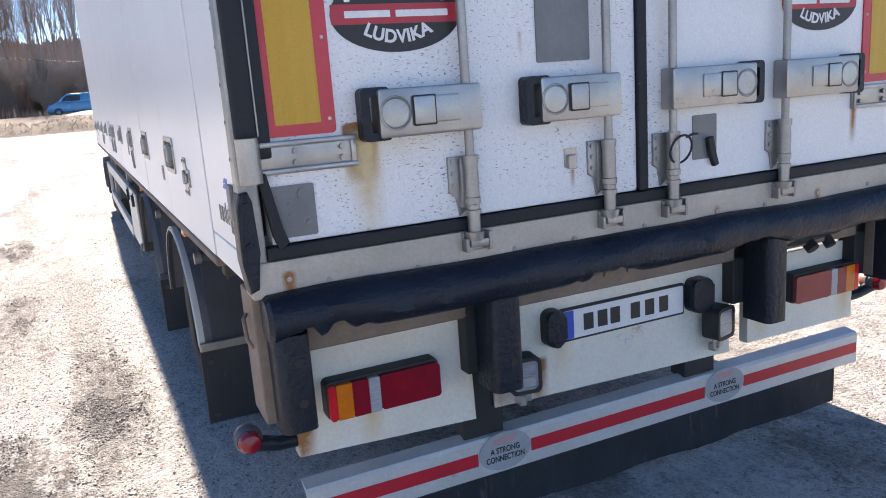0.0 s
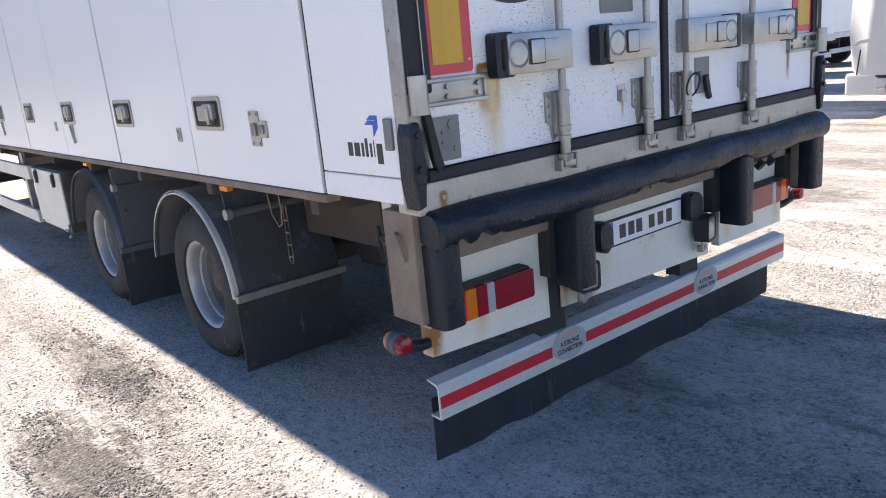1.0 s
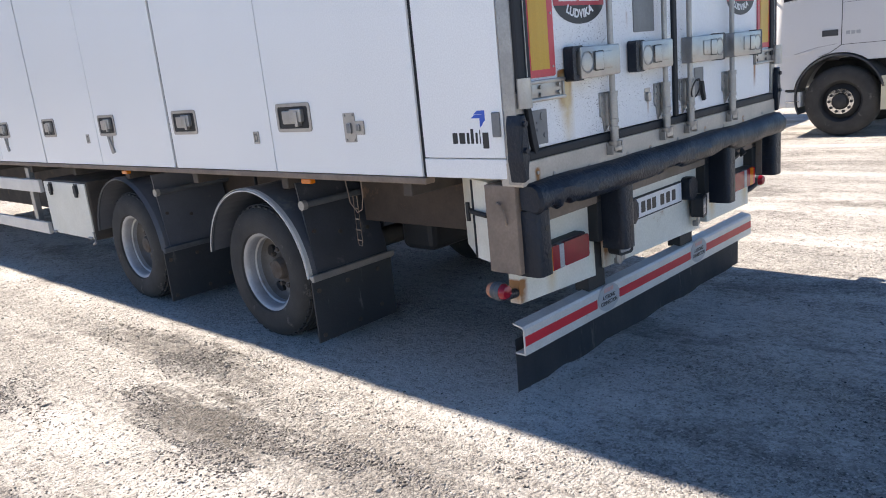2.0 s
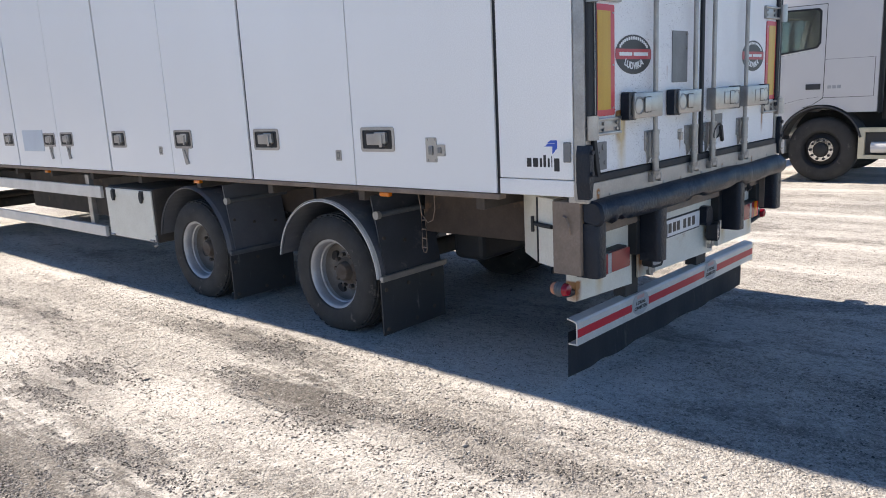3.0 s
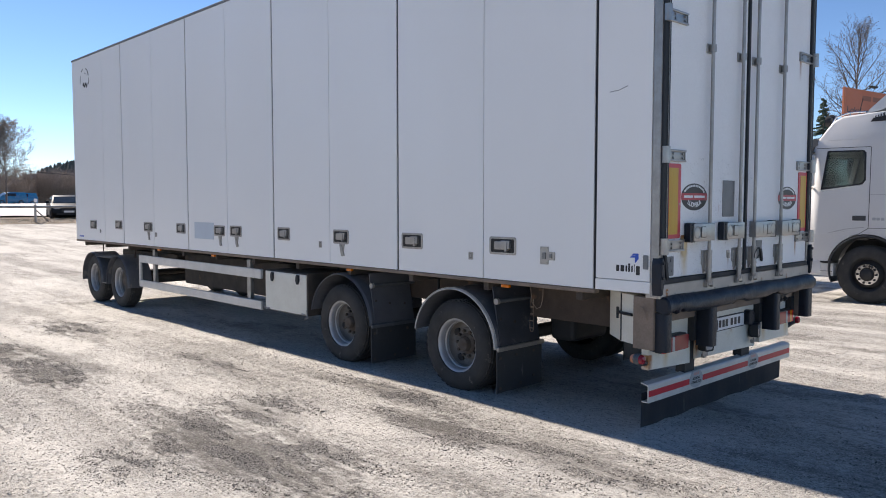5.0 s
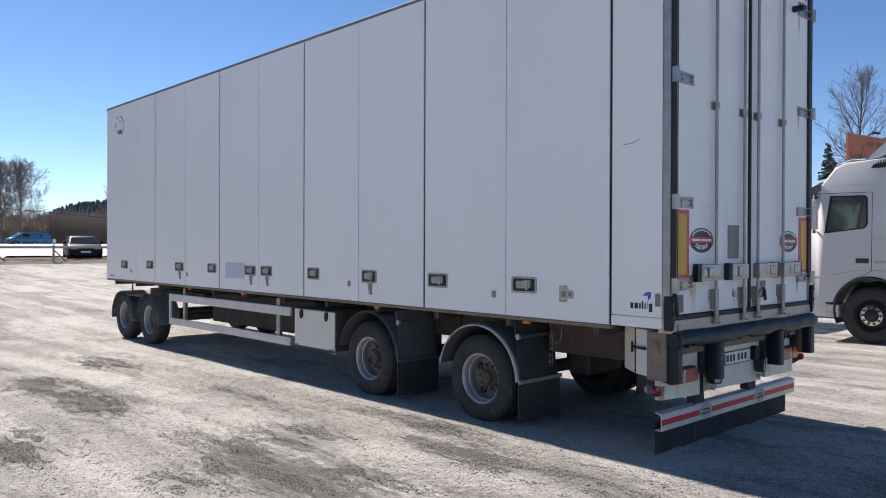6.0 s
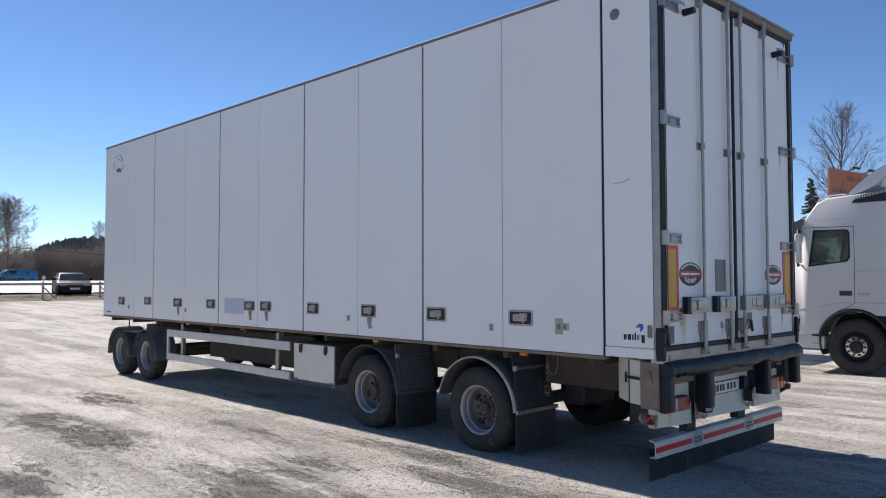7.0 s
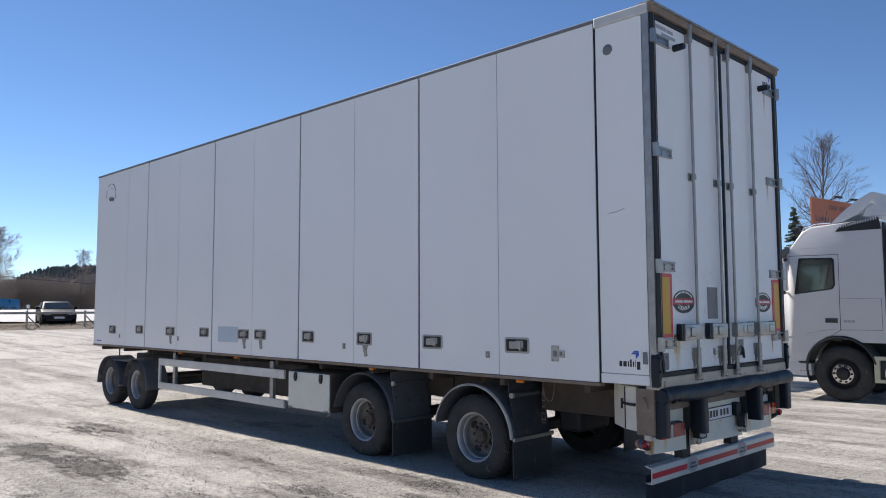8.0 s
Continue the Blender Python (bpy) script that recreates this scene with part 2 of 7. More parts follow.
DOOR = door_material()
CURTAIN = mat("dusty_curtain_rubber", (0.045, 0.05, 0.06), (0.085, 0.09, 0.102), 0.65, scale=5, grain=70, bump=0.15, stretch=(2, 2, 0.5), wear=(0.14, 0.14, 0.145), wear_at=0.60, wear_scale=7, wear_stretch=(2.4, 1, 0.35))
for rubbery in (SEAL, RUBBER, FLAP, BLACK, CURTAIN):
    rubbery.node_tree.nodes["Principled BSDF"].inputs["Specular IOR Level"].default_value = 0.34
add_runs(WHITE_OLD, ((0.115, 0.60, 0.44, 0.05, 2.2, RUST_RED), (0.34, 0.62, 0.44, 0.05, 1.3, OCHRE), (0.70, 0.83, 0.42, 0.02, 1.2, OCHRE), (0.80, 0.66, 0.43, 0.05, 1.8, RUST_RED), (0.95, 0.62, 0.42, 0.045, 2.4, RUST_RED), (1.05, 0.70, 0.46, 0.06, 0.8, OCHRE), (1.78, 0.60, 0.42, 0.06, 1.0, OCHRE), (2.0, 0.60, 0.43, 0.06, 1.2, OCHRE), (2.48, 0.62, 0.43, 0.06, 1.4, OCHRE), (0.40, 0.85, 0.66, 0.5, 0.25, OCHRE)))
add_runs(SILL, ((0.10, 1.10, 0.98, 0.022, 2.4, RUST_RED), (0.325, 1.05, 0.97, 0.022, 2.0, RUST_RED), (0.60, 1.05, 0.98, 0.02, 1.0, RUST_RED), (1.02, 1.06, 0.98, 0.018, 1.6, RUST_RED), (1.62, 1.08, 0.98, 0.018, 1.4, RUST_RED), (2.12, 1.08, 0.98, 0.02, 1.6, RUST_RED)))


# ---- mesh helpers ----
WORLD = {}


def thing(name, at=(0, 0, 0), label="", category="", group="", rz=0.0):
    e = new(name)
    m = pose(*at, 0, 0, rz)
    e.matrix_world = m
    e.empty_display_size = 0.2
    WORLD[e.name] = m
    return tagged(e, label, category, group)


def part(name, bm, material, parent=None, label="", m=None, at=None, smooth=False):
    """Links a bmesh as one mesh object. m is baked into the mesh; at is the object's own pose."""
    if m is not None:
        bm.transform(m)
    me = bpy.data.meshes.new(name)
    bmesh.ops.recalc_face_normals(bm, faces=bm.faces)
    if smooth:
        for f in bm.faces:
            f.smooth = True
    bm.to_mesh(me)
    bm.free()
    for mm in (material if isinstance(material, (list, tuple)) else [material]):
        me.materials.append(mm)
    if smooth:
        me.set_sharp_from_angle(angle=radians(38))
    return put(name, me, parent, label, at)


def put(name, me, parent=None, label="", at=None):
    ob = new(name, me)
    w = at or Matrix()
    if parent is not None:
        ob.parent = parent
        ob.matrix_parent_inverse = WORLD[parent.name].inverted()
    ob.matrix_basis = w
    WORLD[ob.name] = w
    return tagged(ob, label)


def box(bm, x0, x1, y0, y1, z0, z1, bevel=0.0, seg=1, mi=0):
    r = bmesh.ops.create_cube(bm, size=1.0, matrix=Matrix.LocRotScale(((x0 + x1) / 2, (y0 + y1) / 2, (z0 + z1) / 2), None, (abs(x1 - x0), abs(y1 - y0), abs(z1 - z0))))
    faces = list({f for v in r["verts"] for f in v.link_faces})
    if bevel:
        edges = list({e for f in faces for e in f.edges})
        rr = bmesh.ops.bevel(bm, geom=edges, offset=bevel, segments=seg, affect='EDGES', profile=0.6)
        faces = list({f for v in rr["verts"] for f in v.link_faces} | {f for f in faces if f.is_valid})
    for f in faces:
        f.material_index = mi
    return bm


def bx(*a, **k):
    return box(bmesh.new(), *a, **k)


def rod(bm, p0, p1, r, seg=12, r2=None, mi=0):
    p0, p1 = Vector(p0), Vector(p1)
    d = p1 - p0
    m = Matrix.Translation((p0 + p1) / 2) @ d.to_track_quat('Z', 'Y').to_matrix().to_4x4()
    rr = bmesh.ops.create_cone(bm, cap_ends=True, segments=seg, radius1=r, radius2=r if r2 is None else r2, depth=d.length, matrix=m)
    for f in {f for v in rr["verts"] for f in v.link_faces}:
        f.material_index = mi
    return bm


def rd(*a, **k):
    return rod(bmesh.new(), *a, **k)


def tube(bm, pts, r, seg=8, mi=0, closed=False):
    """A round bar along a line of points."""
    pts = [Vector(p) for p in pts]
    rings = []
    n = len(pts)
    for i, p in enumerate(pts):
        a = pts[i - 1] if (i or closed) else p
        b = pts[(i + 1) % n] if (i < n - 1 or closed) else p
        q = (b - a).to_track_quat('Z', 'Y')
        rr = r[i] if isinstance(r, (list, tuple)) else r
        rings.append([bm.verts.new(p + q @ Vector((rr * math.cos(2 * math.pi * k / seg), rr * math.sin(2 * math.pi * k / seg), 0))) for k in range(seg)])
    for i in range(n if closed else n - 1):
        A, B = rings[i], rings[(i + 1) % n]
        for k in range(seg):
            f = bm.faces.new((A[k], A[(k + 1) % seg], B[(k + 1) % seg], B[k]))
            f.material_index = mi
    if not closed:
        for R in (rings[0][::-1], rings[-1]):
            bm.faces.new(R).material_index = mi
    return bm


def prism(bm, outline, depth, frame_m=Matrix(), mi=0, bevel=0.0, holes=()):
    """A flat outline (u, v) pulled out by depth along w; frame_m takes (u, v, w) to the place."""
    a = [bm.verts.new(frame_m @ Vector((u, v, 0))) for u, v in outline]
    b = [bm.verts.new(frame_m @ Vector((u, v, depth))) for u, v in outline]
    n = len(a)
    fs = [bm.faces.new(a[::-1]), bm.faces.new(b)]
    fs += [bm.faces.new((a[i], a[(i + 1) % n], b[(i + 1) % n], b[i])) for i in range(n)]
    for f in fs:
        f.material_index = mi
    if bevel:
        bmesh.ops.bevel(bm, geom=list(fs[1].edges), offset=bevel, segments=2, affect='EDGES', profile=0.6)
    return bm


def rounded(u0, u1, v0, v1, r, n=4):
    out = []
    for cu, cv, a0 in ((u1 - r, v1 - r, 0), (u0 + r, v1 - r, 90), (u0 + r, v0 + r, 180), (u1 - r, v0 + r, 270)):
        for k in range(n + 1):
            a = radians(a0 + 90 * k / n)
            out.append((cu + r * math.cos(a), cv + r * math.sin(a)))
    return out


def ellipse(cu, cv, a, b, n=36):
    return [(cu + a * math.cos(2 * math.pi * k / n), cv + b * math.sin(2 * math.pi * k / n)) for k in range(n)]


def ring_frame(bm, outer, inner, depth, frame_m=Matrix(), mi=0):
    """A frame between two outlines of equally many points."""
    n = len(outer)
    vs = [[bm.verts.new(frame_m @ Vector((u, v, w))) for u, v in o] for o, w in ((outer, 0), (outer, depth), (inner, depth), (inner, 0))]
    for k in range(4):
        A, B = vs[k], vs[(k + 1) % 4]
        for i in range(n):
            bm.faces.new((A[i], A[(i + 1) % n], B[(i + 1) % n], B[i])).material_index = mi
    return bm


def lathe(bm, profile, axis_m=Matrix(), seg=40, mi=0, closed=False):
    """A profile of (radius, along) turned round the x axis of axis_m."""
    rings = [[bm.verts.new(axis_m @ Vector((h, r * math.cos(2 * math.pi * k / seg), r * math.sin(2 * math.pi * k / seg)))) for k in range(seg)] for r, h in profile]
    n = len(rings)
    for i in range(n if closed else n - 1):
        A, B = rings[i], rings[(i + 1) % n]
        for k in range(seg):
            bm.faces.new((A[k], A[(k + 1) % seg], B[(k + 1) % seg], B[k])).material_index = mi
    return bm


def writing(name, text, size, m, material, parent, label="", bold=0.0, width=None, arc=None):
    """Raised letters in the built-in font, as one mesh; arc bends the line to a radius."""
    cu = bpy.data.curves.new(name, 'FONT')
    cu.body, cu.size, cu.extrude, cu.offset = text, size, 0.0006, bold
    cu.align_x, cu.align_y = 'CENTER', 'CENTER'
    tmp = new("tmp", cu)
    bpy.context.view_layer.update()
    me = bpy.data.meshes.new_from_object(tmp.evaluated_get(bpy.context.evaluated_depsgraph_get()))
    bpy.data.objects.remove(tmp)
    xs = [v.co.x for v in me.vertices]
    k = width / (max(xs) - min(xs)) if width else 1.0
    for v in me.vertices:
        v.co.x *= k
        if arc:
            a = v.co.x / arc
            rr = arc - v.co.y
            v.co.x, v.co.y = rr * math.sin(a), arc - rr * math.cos(a)
    me.transform(m)
    me.materials.clear()
    me.materials.append(material)
    me.name = name
    return put(name, me, parent, label)


# planes for flat work: (u, v, w) with w out of the surface towards the viewer
SIDE = Matrix(((0, 0, -1, 0), (-1, 0, 0, 0), (0, 1, 0, 0), (0, 0, 0, 1)))      # left side: u = -y, v = z, w = -x
BACK = Matrix(((1, 0, 0, 0), (0, 0, -1, 0), (0, 1, 0, 0), (0, 0, 0, 1)))       # rear: u = x, v = z, w = -y
REAR = pose(0, 0, 0, 0, 0, -1.3)                                                # the rear frame stands a little out of square


def side_at(y, z, out=0.0):
    return Matrix.Translation((-out, y, z)) @ SIDE


def back_at(x, z, out=0.0):
    return REAR @ Matrix.Translation((x, -out, z)) @ BACK

# ---- ground ----
def ground_z(x, y):
    """Level under the trailer, lower beside it and at its nose, then a slow rise towards the edge of the yard."""
    def ease(v, a, b):
        f = min(1.0, max(0.0, (v - a) / (b - a)))
        return f * f * (3 - 2 * f)
    dip = 0.11 * ease(x, 3.5, 9.0) * (1 - ease(x, 26.5, 30.0)) * (1 - ease(y, 24.0, 34.0))
    nose = 0.03 * ease(y, 6.0, 10.5) * (1 - ease(y, 12.5, 16.0)) * (1 - ease(x, 3.5, 9.0))
    return 0.026 * min(57.0, max(0.0, y - 13.0)) - dip - nose


def yard_z(x, y):
    """The ground with its shallow hollows and dried wheel ruts."""
    z = ground_z(x, y)
    if -10 < x < 18 and -8 < y < 60:
        near = 1.0 if y < 14 else 0.6
        under = 0.3 if (-0.2 < x < 2.8 and 1 < y < 12) else 1.0
        z += near * (0.022 * (noise.noise(Vector((x * 0.7, y * 0.7, 0))) - 0.1) * under + 0.007 * noise.noise(Vector((x * 3.1, y * 3.1, 4))))
        t = x * 0.99 - y * 0.12
        z += near * under * 0.010 * math.sin(t * 7.0 + 1.5 * noise.noise(Vector((x * 0.4, y * 0.4, 9)))) * max(0.0, noise.noise(Vector((x * 0.35, y * 0.35, 2))))
    return z - 0.006


# spots where wheels have turned the dust over: x, y, half width, half length, strength
SPOTS = ((-2.2, 1.9, 0.34, 1.3, 0.75), (-2.34, 2.3, 0.34, 0.24, 0.9), (-0.86, 1.35, 0.22, 0.66, 1.0), (-0.42, 2.4, 0.17, 0.9, 0.65), (-2.42, 5.5, 0.28, 0.85, 1.0),
         (-2.5, 7.0, 0.32, 0.6, 0.95), (-0.72, 0.1, 0.36, 0.8, 0.55), (-3.45, 4.1, 0.35, 0.6, 0.95), (-1.76, 1.6, 0.14, 0.6, 0.55), (-1.5, 2.75, 0.3, 0.5, 0.7),
         (0.9, -1.6, 0.8, 0.5, 0.5), (-1.0, 4.6, 0.14, 0.8, 0.5), (-3.1, 8.6, 0.5, 0.5, 0.8), (-1.3, 8.2, 0.3, 0.7, 0.6), (-2.9, 2.2, 0.2, 0.5, 0.5))


def ground_material():
    m = bpy.data.materials.new("yard_gravel")
    m.use_nodes = True
    nt = m.node_tree
    b = nt.nodes["Principled BSDF"]
    pos = nt.nodes.new("ShaderNodeTexCoord").outputs["Object"]

    def tex(kind, sc, st=(1, 1, 1), rz=0.0, **kw):
        mp = nt.nodes.new("ShaderNodeMapping")
        mp.inputs["Scale"].default_value = st
        mp.inputs["Rotation"].default_value = (0, 0, radians(rz))
        nt.links.new(pos, mp.inputs["Vector"])
        t = nt.nodes.new(kind)
        t.inputs["Scale"].default_value = sc
        for k, v in kw.items():
            t.inputs[k].default_value = v
        nt.links.new(mp.outputs["Vector"], t.inputs["Vector"])
        return t

    def rng(src, a, bb, lo=0.0, hi=1.0):
        r = nt.nodes.new("ShaderNodeMapRange")
        for k, v in (("From Min", a), ("From Max", bb), ("To Min", lo), ("To Max", hi)):
            r.inputs[k].default_value = v
        nt.links.new(src, r.inputs["Value"])
        return r.outputs["Result"]

    def mix(f, a, bb, mode='MIX'):
        x = nt.nodes.new("ShaderNodeMix")
        x.data_type, x.blend_type = 'RGBA', mode
        if isinstance(f, float):
            x.inputs["Factor"].default_value = f
        else:
            nt.links.new(f, x.inputs["Factor"])
        for s, v in ((x.inputs["A"], a), (x.inputs["B"], bb)):
            if isinstance(v, tuple):
                s.default_value = (*v, 1)
            else:
                nt.links.new(v, s)
        return x.outputs["Result"]

    def math_op(kind, a, bb):
        x = nt.nodes.new("ShaderNodeMath")
        x.operation = kind
        for s, v in zip(x.inputs, (a, bb)):
            if isinstance(v, (int, float)):
                s.default_value = v
            else:
                nt.links.new(v, s)
        return x.outputs[0]

    warp = tex("ShaderNodeTexNoise", 0.55, (1, 0.7, 1), Detail=7.0, Roughness=0.6, Distortion=0.3).outputs["Fac"]
    tracks = tex("ShaderNodeTexNoise", 1.0, (1.7, 0.16, 1), 6.0, Detail=7.0, Roughness=0.62, Distortion=0.35).outputs["Fac"]
    churn = tex("ShaderNodeTexNoise", 0.95, (1.25, 0.55, 1), -12.0, Detail=8.0, Roughness=0.66, Distortion=0.5).outputs["Fac"]
    cross = tex("ShaderNodeTexNoise", 0.5, (0.3, 1.5, 1), 14.0, Detail=7.0, Roughness=0.65, Distortion=0.4).outputs["Fac"]
    mid = tex("ShaderNodeTexNoise", 11.0, Detail=6.0, Roughness=0.7).outputs["Fac"]
    fine = tex("ShaderNodeTexNoise", 60.0, Detail=5.0, Roughness=0.75).outputs["Fac"]
    stones = tex("ShaderNodeTexVoronoi", 62.0, Randomness=1.0)
    grit = tex("ShaderNodeTexVoronoi", 135.0, Randomness=1.0)
    # pale packed dust in bands, grey gravel between them, and churned coarse patches
    loose = math_op('ADD', math_op('MULTIPLY', tracks, 0.62), math_op('ADD', math_op('MULTIPLY', warp, 0.2), math_op('MULTIPLY', cross, 0.18)))
    gravel = rng(math_op('ADD', loose, math_op('MULTIPLY', math_op('SUBTRACT', mid, 0.5), 0.20)), 0.44, 0.60)
    rough_zone = math_op('MULTIPLY', rng(math_op('ADD', churn, math_op('MULTIPLY', math_op('SUBTRACT', mid, 0.5), 0.26)), 0.53, 0.64), 0.65)
    place = nt.nodes.new("ShaderNodeSeparateXYZ")
    nt.links.new(pos, place.inputs[0])
    streak = tex("ShaderNodeTexNoise", 6.0, (2.2, 0.55, 1), 4.0, Detail=7.0, Roughness=0.7).outputs["Fac"]
    ragged = math_op('ADD', math_op('MULTIPLY', math_op('SUBTRACT', streak, 0.5), 3.4), math_op('MULTIPLY', math_op('SUBTRACT', mid, 0.5), 1.2))
    for cx, cy, hx, hy, power in SPOTS:
        dx = math_op('DIVIDE', math_op('SUBTRACT', place.outputs[0], cx), hx)
        dy = math_op('DIVIDE', math_op('SUBTRACT', place.outputs[1], cy), hy)
        far = math_op('SQRT', math_op('ADD', math_op('MULTIPLY', dx, dx), math_op('MULTIPLY', dy, dy)), 0.0)
        spot = rng(math_op('ADD', math_op('SUBTRACT', 1.0, far), ragged), -0.35, 0.5, 0.0, min(1.0, power * 1.15))
        rough_zone = math_op('MAXIMUM', rough_zone, spot)
    # two pale runs of packed dust beside the trailer
    for off, half in ((1.10, 0.26), (2.86, 0.22)):
        lean = math_op('ABSOLUTE', math_op('ADD', math_op('ADD', place.outputs[0], off), math_op('MULTIPLY', place.outputs[1], 0.10)), 0.0)
        run = rng(math_op('ADD', math_op('SUBTRACT', 1.0, math_op('DIVIDE', lean, half)), ragged), -0.2, 0.6, 0.0, 0.85)
        gravel = math_op('MULTIPLY', gravel, math_op('SUBTRACT', 1.0, run))
        rough_zone = math_op('MULTIPLY', rough_zone, math_op('SUBTRACT', 1.0, math_op('MULTIPLY', run, 0.6)))
    c = mix(gravel, (0.54, 0.522, 0.487), (0.365, 0.350, 0.323))
    c = mix(math_op('MULTIPLY', rough_zone, 0.92), c, (0.105, 0.095, 0.086))
    clods = tex("ShaderNodeTexNoise", 12.0, (1.6, 0.8, 1), 3.0, Detail=8.0, Roughness=0.75).outputs["Fac"]
    c = mix(math_op('MULTIPLY', rng(clods, 0.52, 0.64), 0.6), c, (0.20, 0.187, 0.168))
    stony = math_op('MAXIMUM', gravel, rough_zone)
    # every stone has a tone of its own, plainer under the dust
    tone = nt.nodes.new("ShaderNodeSeparateColor")
    nt.links.new(stones.outputs["Color"], tone.inputs["Color"])
    tone2 = nt.nodes.new("ShaderNodeSeparateColor")
    nt.links.new(grit.outputs["Color"], tone2.inputs["Color"])
    pale_part = math_op('SUBTRACT', 1.0, math_op('MULTIPLY', rough_zone, 0.72))
    depth = math_op('ADD', 0.34, math_op('ADD', math_op('MULTIPLY', gravel, 0.48), math_op('MULTIPLY', rough_zone, 0.3)))
    c = mix(math_op('MULTIPLY', rng(tone.outputs["Red"], 0.55, 0.98), math_op('MULTIPLY', math_op('MULTIPLY', depth, pale_part), 0.75)), c, (0.62, 0.585, 0.53))
    c = mix(math_op('MULTIPLY', rng(tone.outputs["Green"], 0.62, 0.95), math_op('MULTIPLY', depth, 0.8)), c, (0.115, 0.10, 0.09))
    c = mix(math_op('MULTIPLY', rng(tone2.outputs["Red"], 0.6, 0.95), math_op('MULTIPLY', depth, 0.7)), c, (0.10, 0.09, 0.08))
    c = mix(math_op('MULTIPLY', rng(tone2.outputs["Green"], 0.6, 0.95), math_op('MULTIPLY', math_op('MULTIPLY', depth, pale_part), 0.6)), c, (0.60, 0.57, 0.52))
    c = mix(math_op('MULTIPLY', rng(fine, 0.55, 0.68), math_op('MULTIPLY', depth, 0.5)), c, (0.15, 0.134, 0.118))
    nt.links.new(c, b.inputs["Base Color"])
    b.inputs["Roughness"].default_value = 0.88
    b.inputs["Specular IOR Level"].default_value = 0.22
    amount = math_op('ADD', 0.35, math_op('MULTIPLY', stony, 0.9))
    h = math_op('MULTIPLY', rng(stones.outputs["Distance"], 0.0, 0.62, 1.0, 0.0), 0.42)
    h = math_op('ADD', h, math_op('MULTIPLY', rng(grit.outputs["Distance"], 0.0, 0.6, 1.0, 0.0), 0.22))
    h = math_op('ADD', h, math_op('MULTIPLY', fine, 0.8))
    h = math_op('MULTIPLY', h, amount)
    h = math_op('ADD', h, math_op('MULTIPLY', mid, 1.0))
    bp = nt.nodes.new("ShaderNodeBump")
    bp.inputs["Strength"].default_value, bp.inputs["Distance"].default_value = 1.0, 0.018
    nt.links.new(h, bp.inputs["Height"])
    nt.links.new(bp.outputs["Normal"], b.inputs["Normal"])
    return m


GRAVEL = ground_material()


def steps(*spans):
    out = []
    for a, b, d in spans:
        n = max(1, round((b - a) / d))
        out += [a + (b - a) * k / n for k in range(n)]
    return out + [spans[-1][1]]


def make_ground():
    xs = steps((-1500, -60, 160), (-60, -8, 4), (-8, 5, 0.12), (5, 16, 0.5), (16, 80, 4), (80, 1500, 160))
    ys = steps((-1500, -40, 160), (-40, -6, 4), (-6, 14, 0.12), (14, 40, 0.6), (40, 120, 4), (120, 1800, 160))
    co, nx = [], len(xs)
    for y in ys:
        for x in xs:
            z = yard_z(x, y)
            co.append((x, y, z))
    faces = [(j * nx + i, j * nx + i + 1, (j + 1) * nx + i + 1, (j + 1) * nx + i) for j in range(len(ys) - 1) for i in range(nx - 1)]
    me = bpy.data.meshes.new("ground")
    me.from_pydata(co, [], faces)
    me.polygons.foreach_set("use_smooth", [True] * len(faces))
    me.materials.append(GRAVEL)
    return tagged(new("ground", me), "pale dry gravel yard with darker wheel tracks", "ground", kind="structure")


make_ground()


# ---- the trailer ----
LEN, WID, Z0, Z1 = 11.82, 2.62, 1.06, 4.28
trailer = thing("box_trailer", (1.31, 6.0, 0), "long white refrigerated box trailer with weathered doors, parked on gravel", "trailer")

# box shell: floor, roof, front and far side, with an inner lining
bm = bmesh.new()
box(bm, 0.03, WID, 0.10, LEN - 0.02, Z0 + 0.01, Z0 + 0.12)
box(bm, 0.03, WID, 0.10, LEN - 0.02, Z1 - 0.10, Z1 - 0.012)
box(bm, 0.03, WID, LEN - 0.06, LEN, Z0 + 0.12, Z1 - 0.10)
box(bm, WID - 0.06, WID, 0.10, LEN - 0.06, Z0 + 0.12, Z1 - 0.10)
box(bm, 0.035, 0.06, 0.10, LEN - 0.06, Z0 + 0.12, Z1 - 0.10)
part("shell", bm, WHITE, trailer)
# roof edge rail along the side
part("roof_rail", bx(-0.008, 0.07, 0.54, LEN + 0.01, Z1 - 0.030, Z1 + 0.002, 0.006, 2), GREY_PLATE, trailer, "dark roof edge rail")
part("roof_cap", bx(-0.012, 0.09, 0.0, 0.536, Z1 - 0.085, Z1 + 0.006, 0.012, 2), ALU, trailer, "pale aluminium roof corner cap")
part("floor_rail", bx(-0.004, 0.06, 0.53, LEN, Z0 - 0.035, Z0 - 0.004, 0.004), RUST, trailer, "dirty steel rail under the side doors")

SEAMS = [0.535, 1.676, 2.805, 3.925, 5.055, 6.17, 7.29, 8.42, 9.59, 10.40, LEN]
DARK = {0.535, 2.805, 5.055, 7.29, 9.59}
panels = []
for a, b in zip([0.063] + SEAMS[:-1], SEAMS):
    ga = 0.014 if a in DARK else 0.004
    gb = 0.014 if b in DARK else 0.004
    zb = 1.145 if b == 0.535 else Z0
    panels.append((a, b, part("side_panel", bx(0.0, 0.034, a + ga, b - gb, zb + (0.003 if b == 0.535 else 0), Z1 - (0.087 if b == 0.535 else 0.032), 0.0015, 1), WHITE, trailer)))
part("kick_panel", bx(0.001, 0.034, 0.065, 0.527, Z0, 1.143, 0.003), WHITE, trailer, "white lower panel with a thin joint")
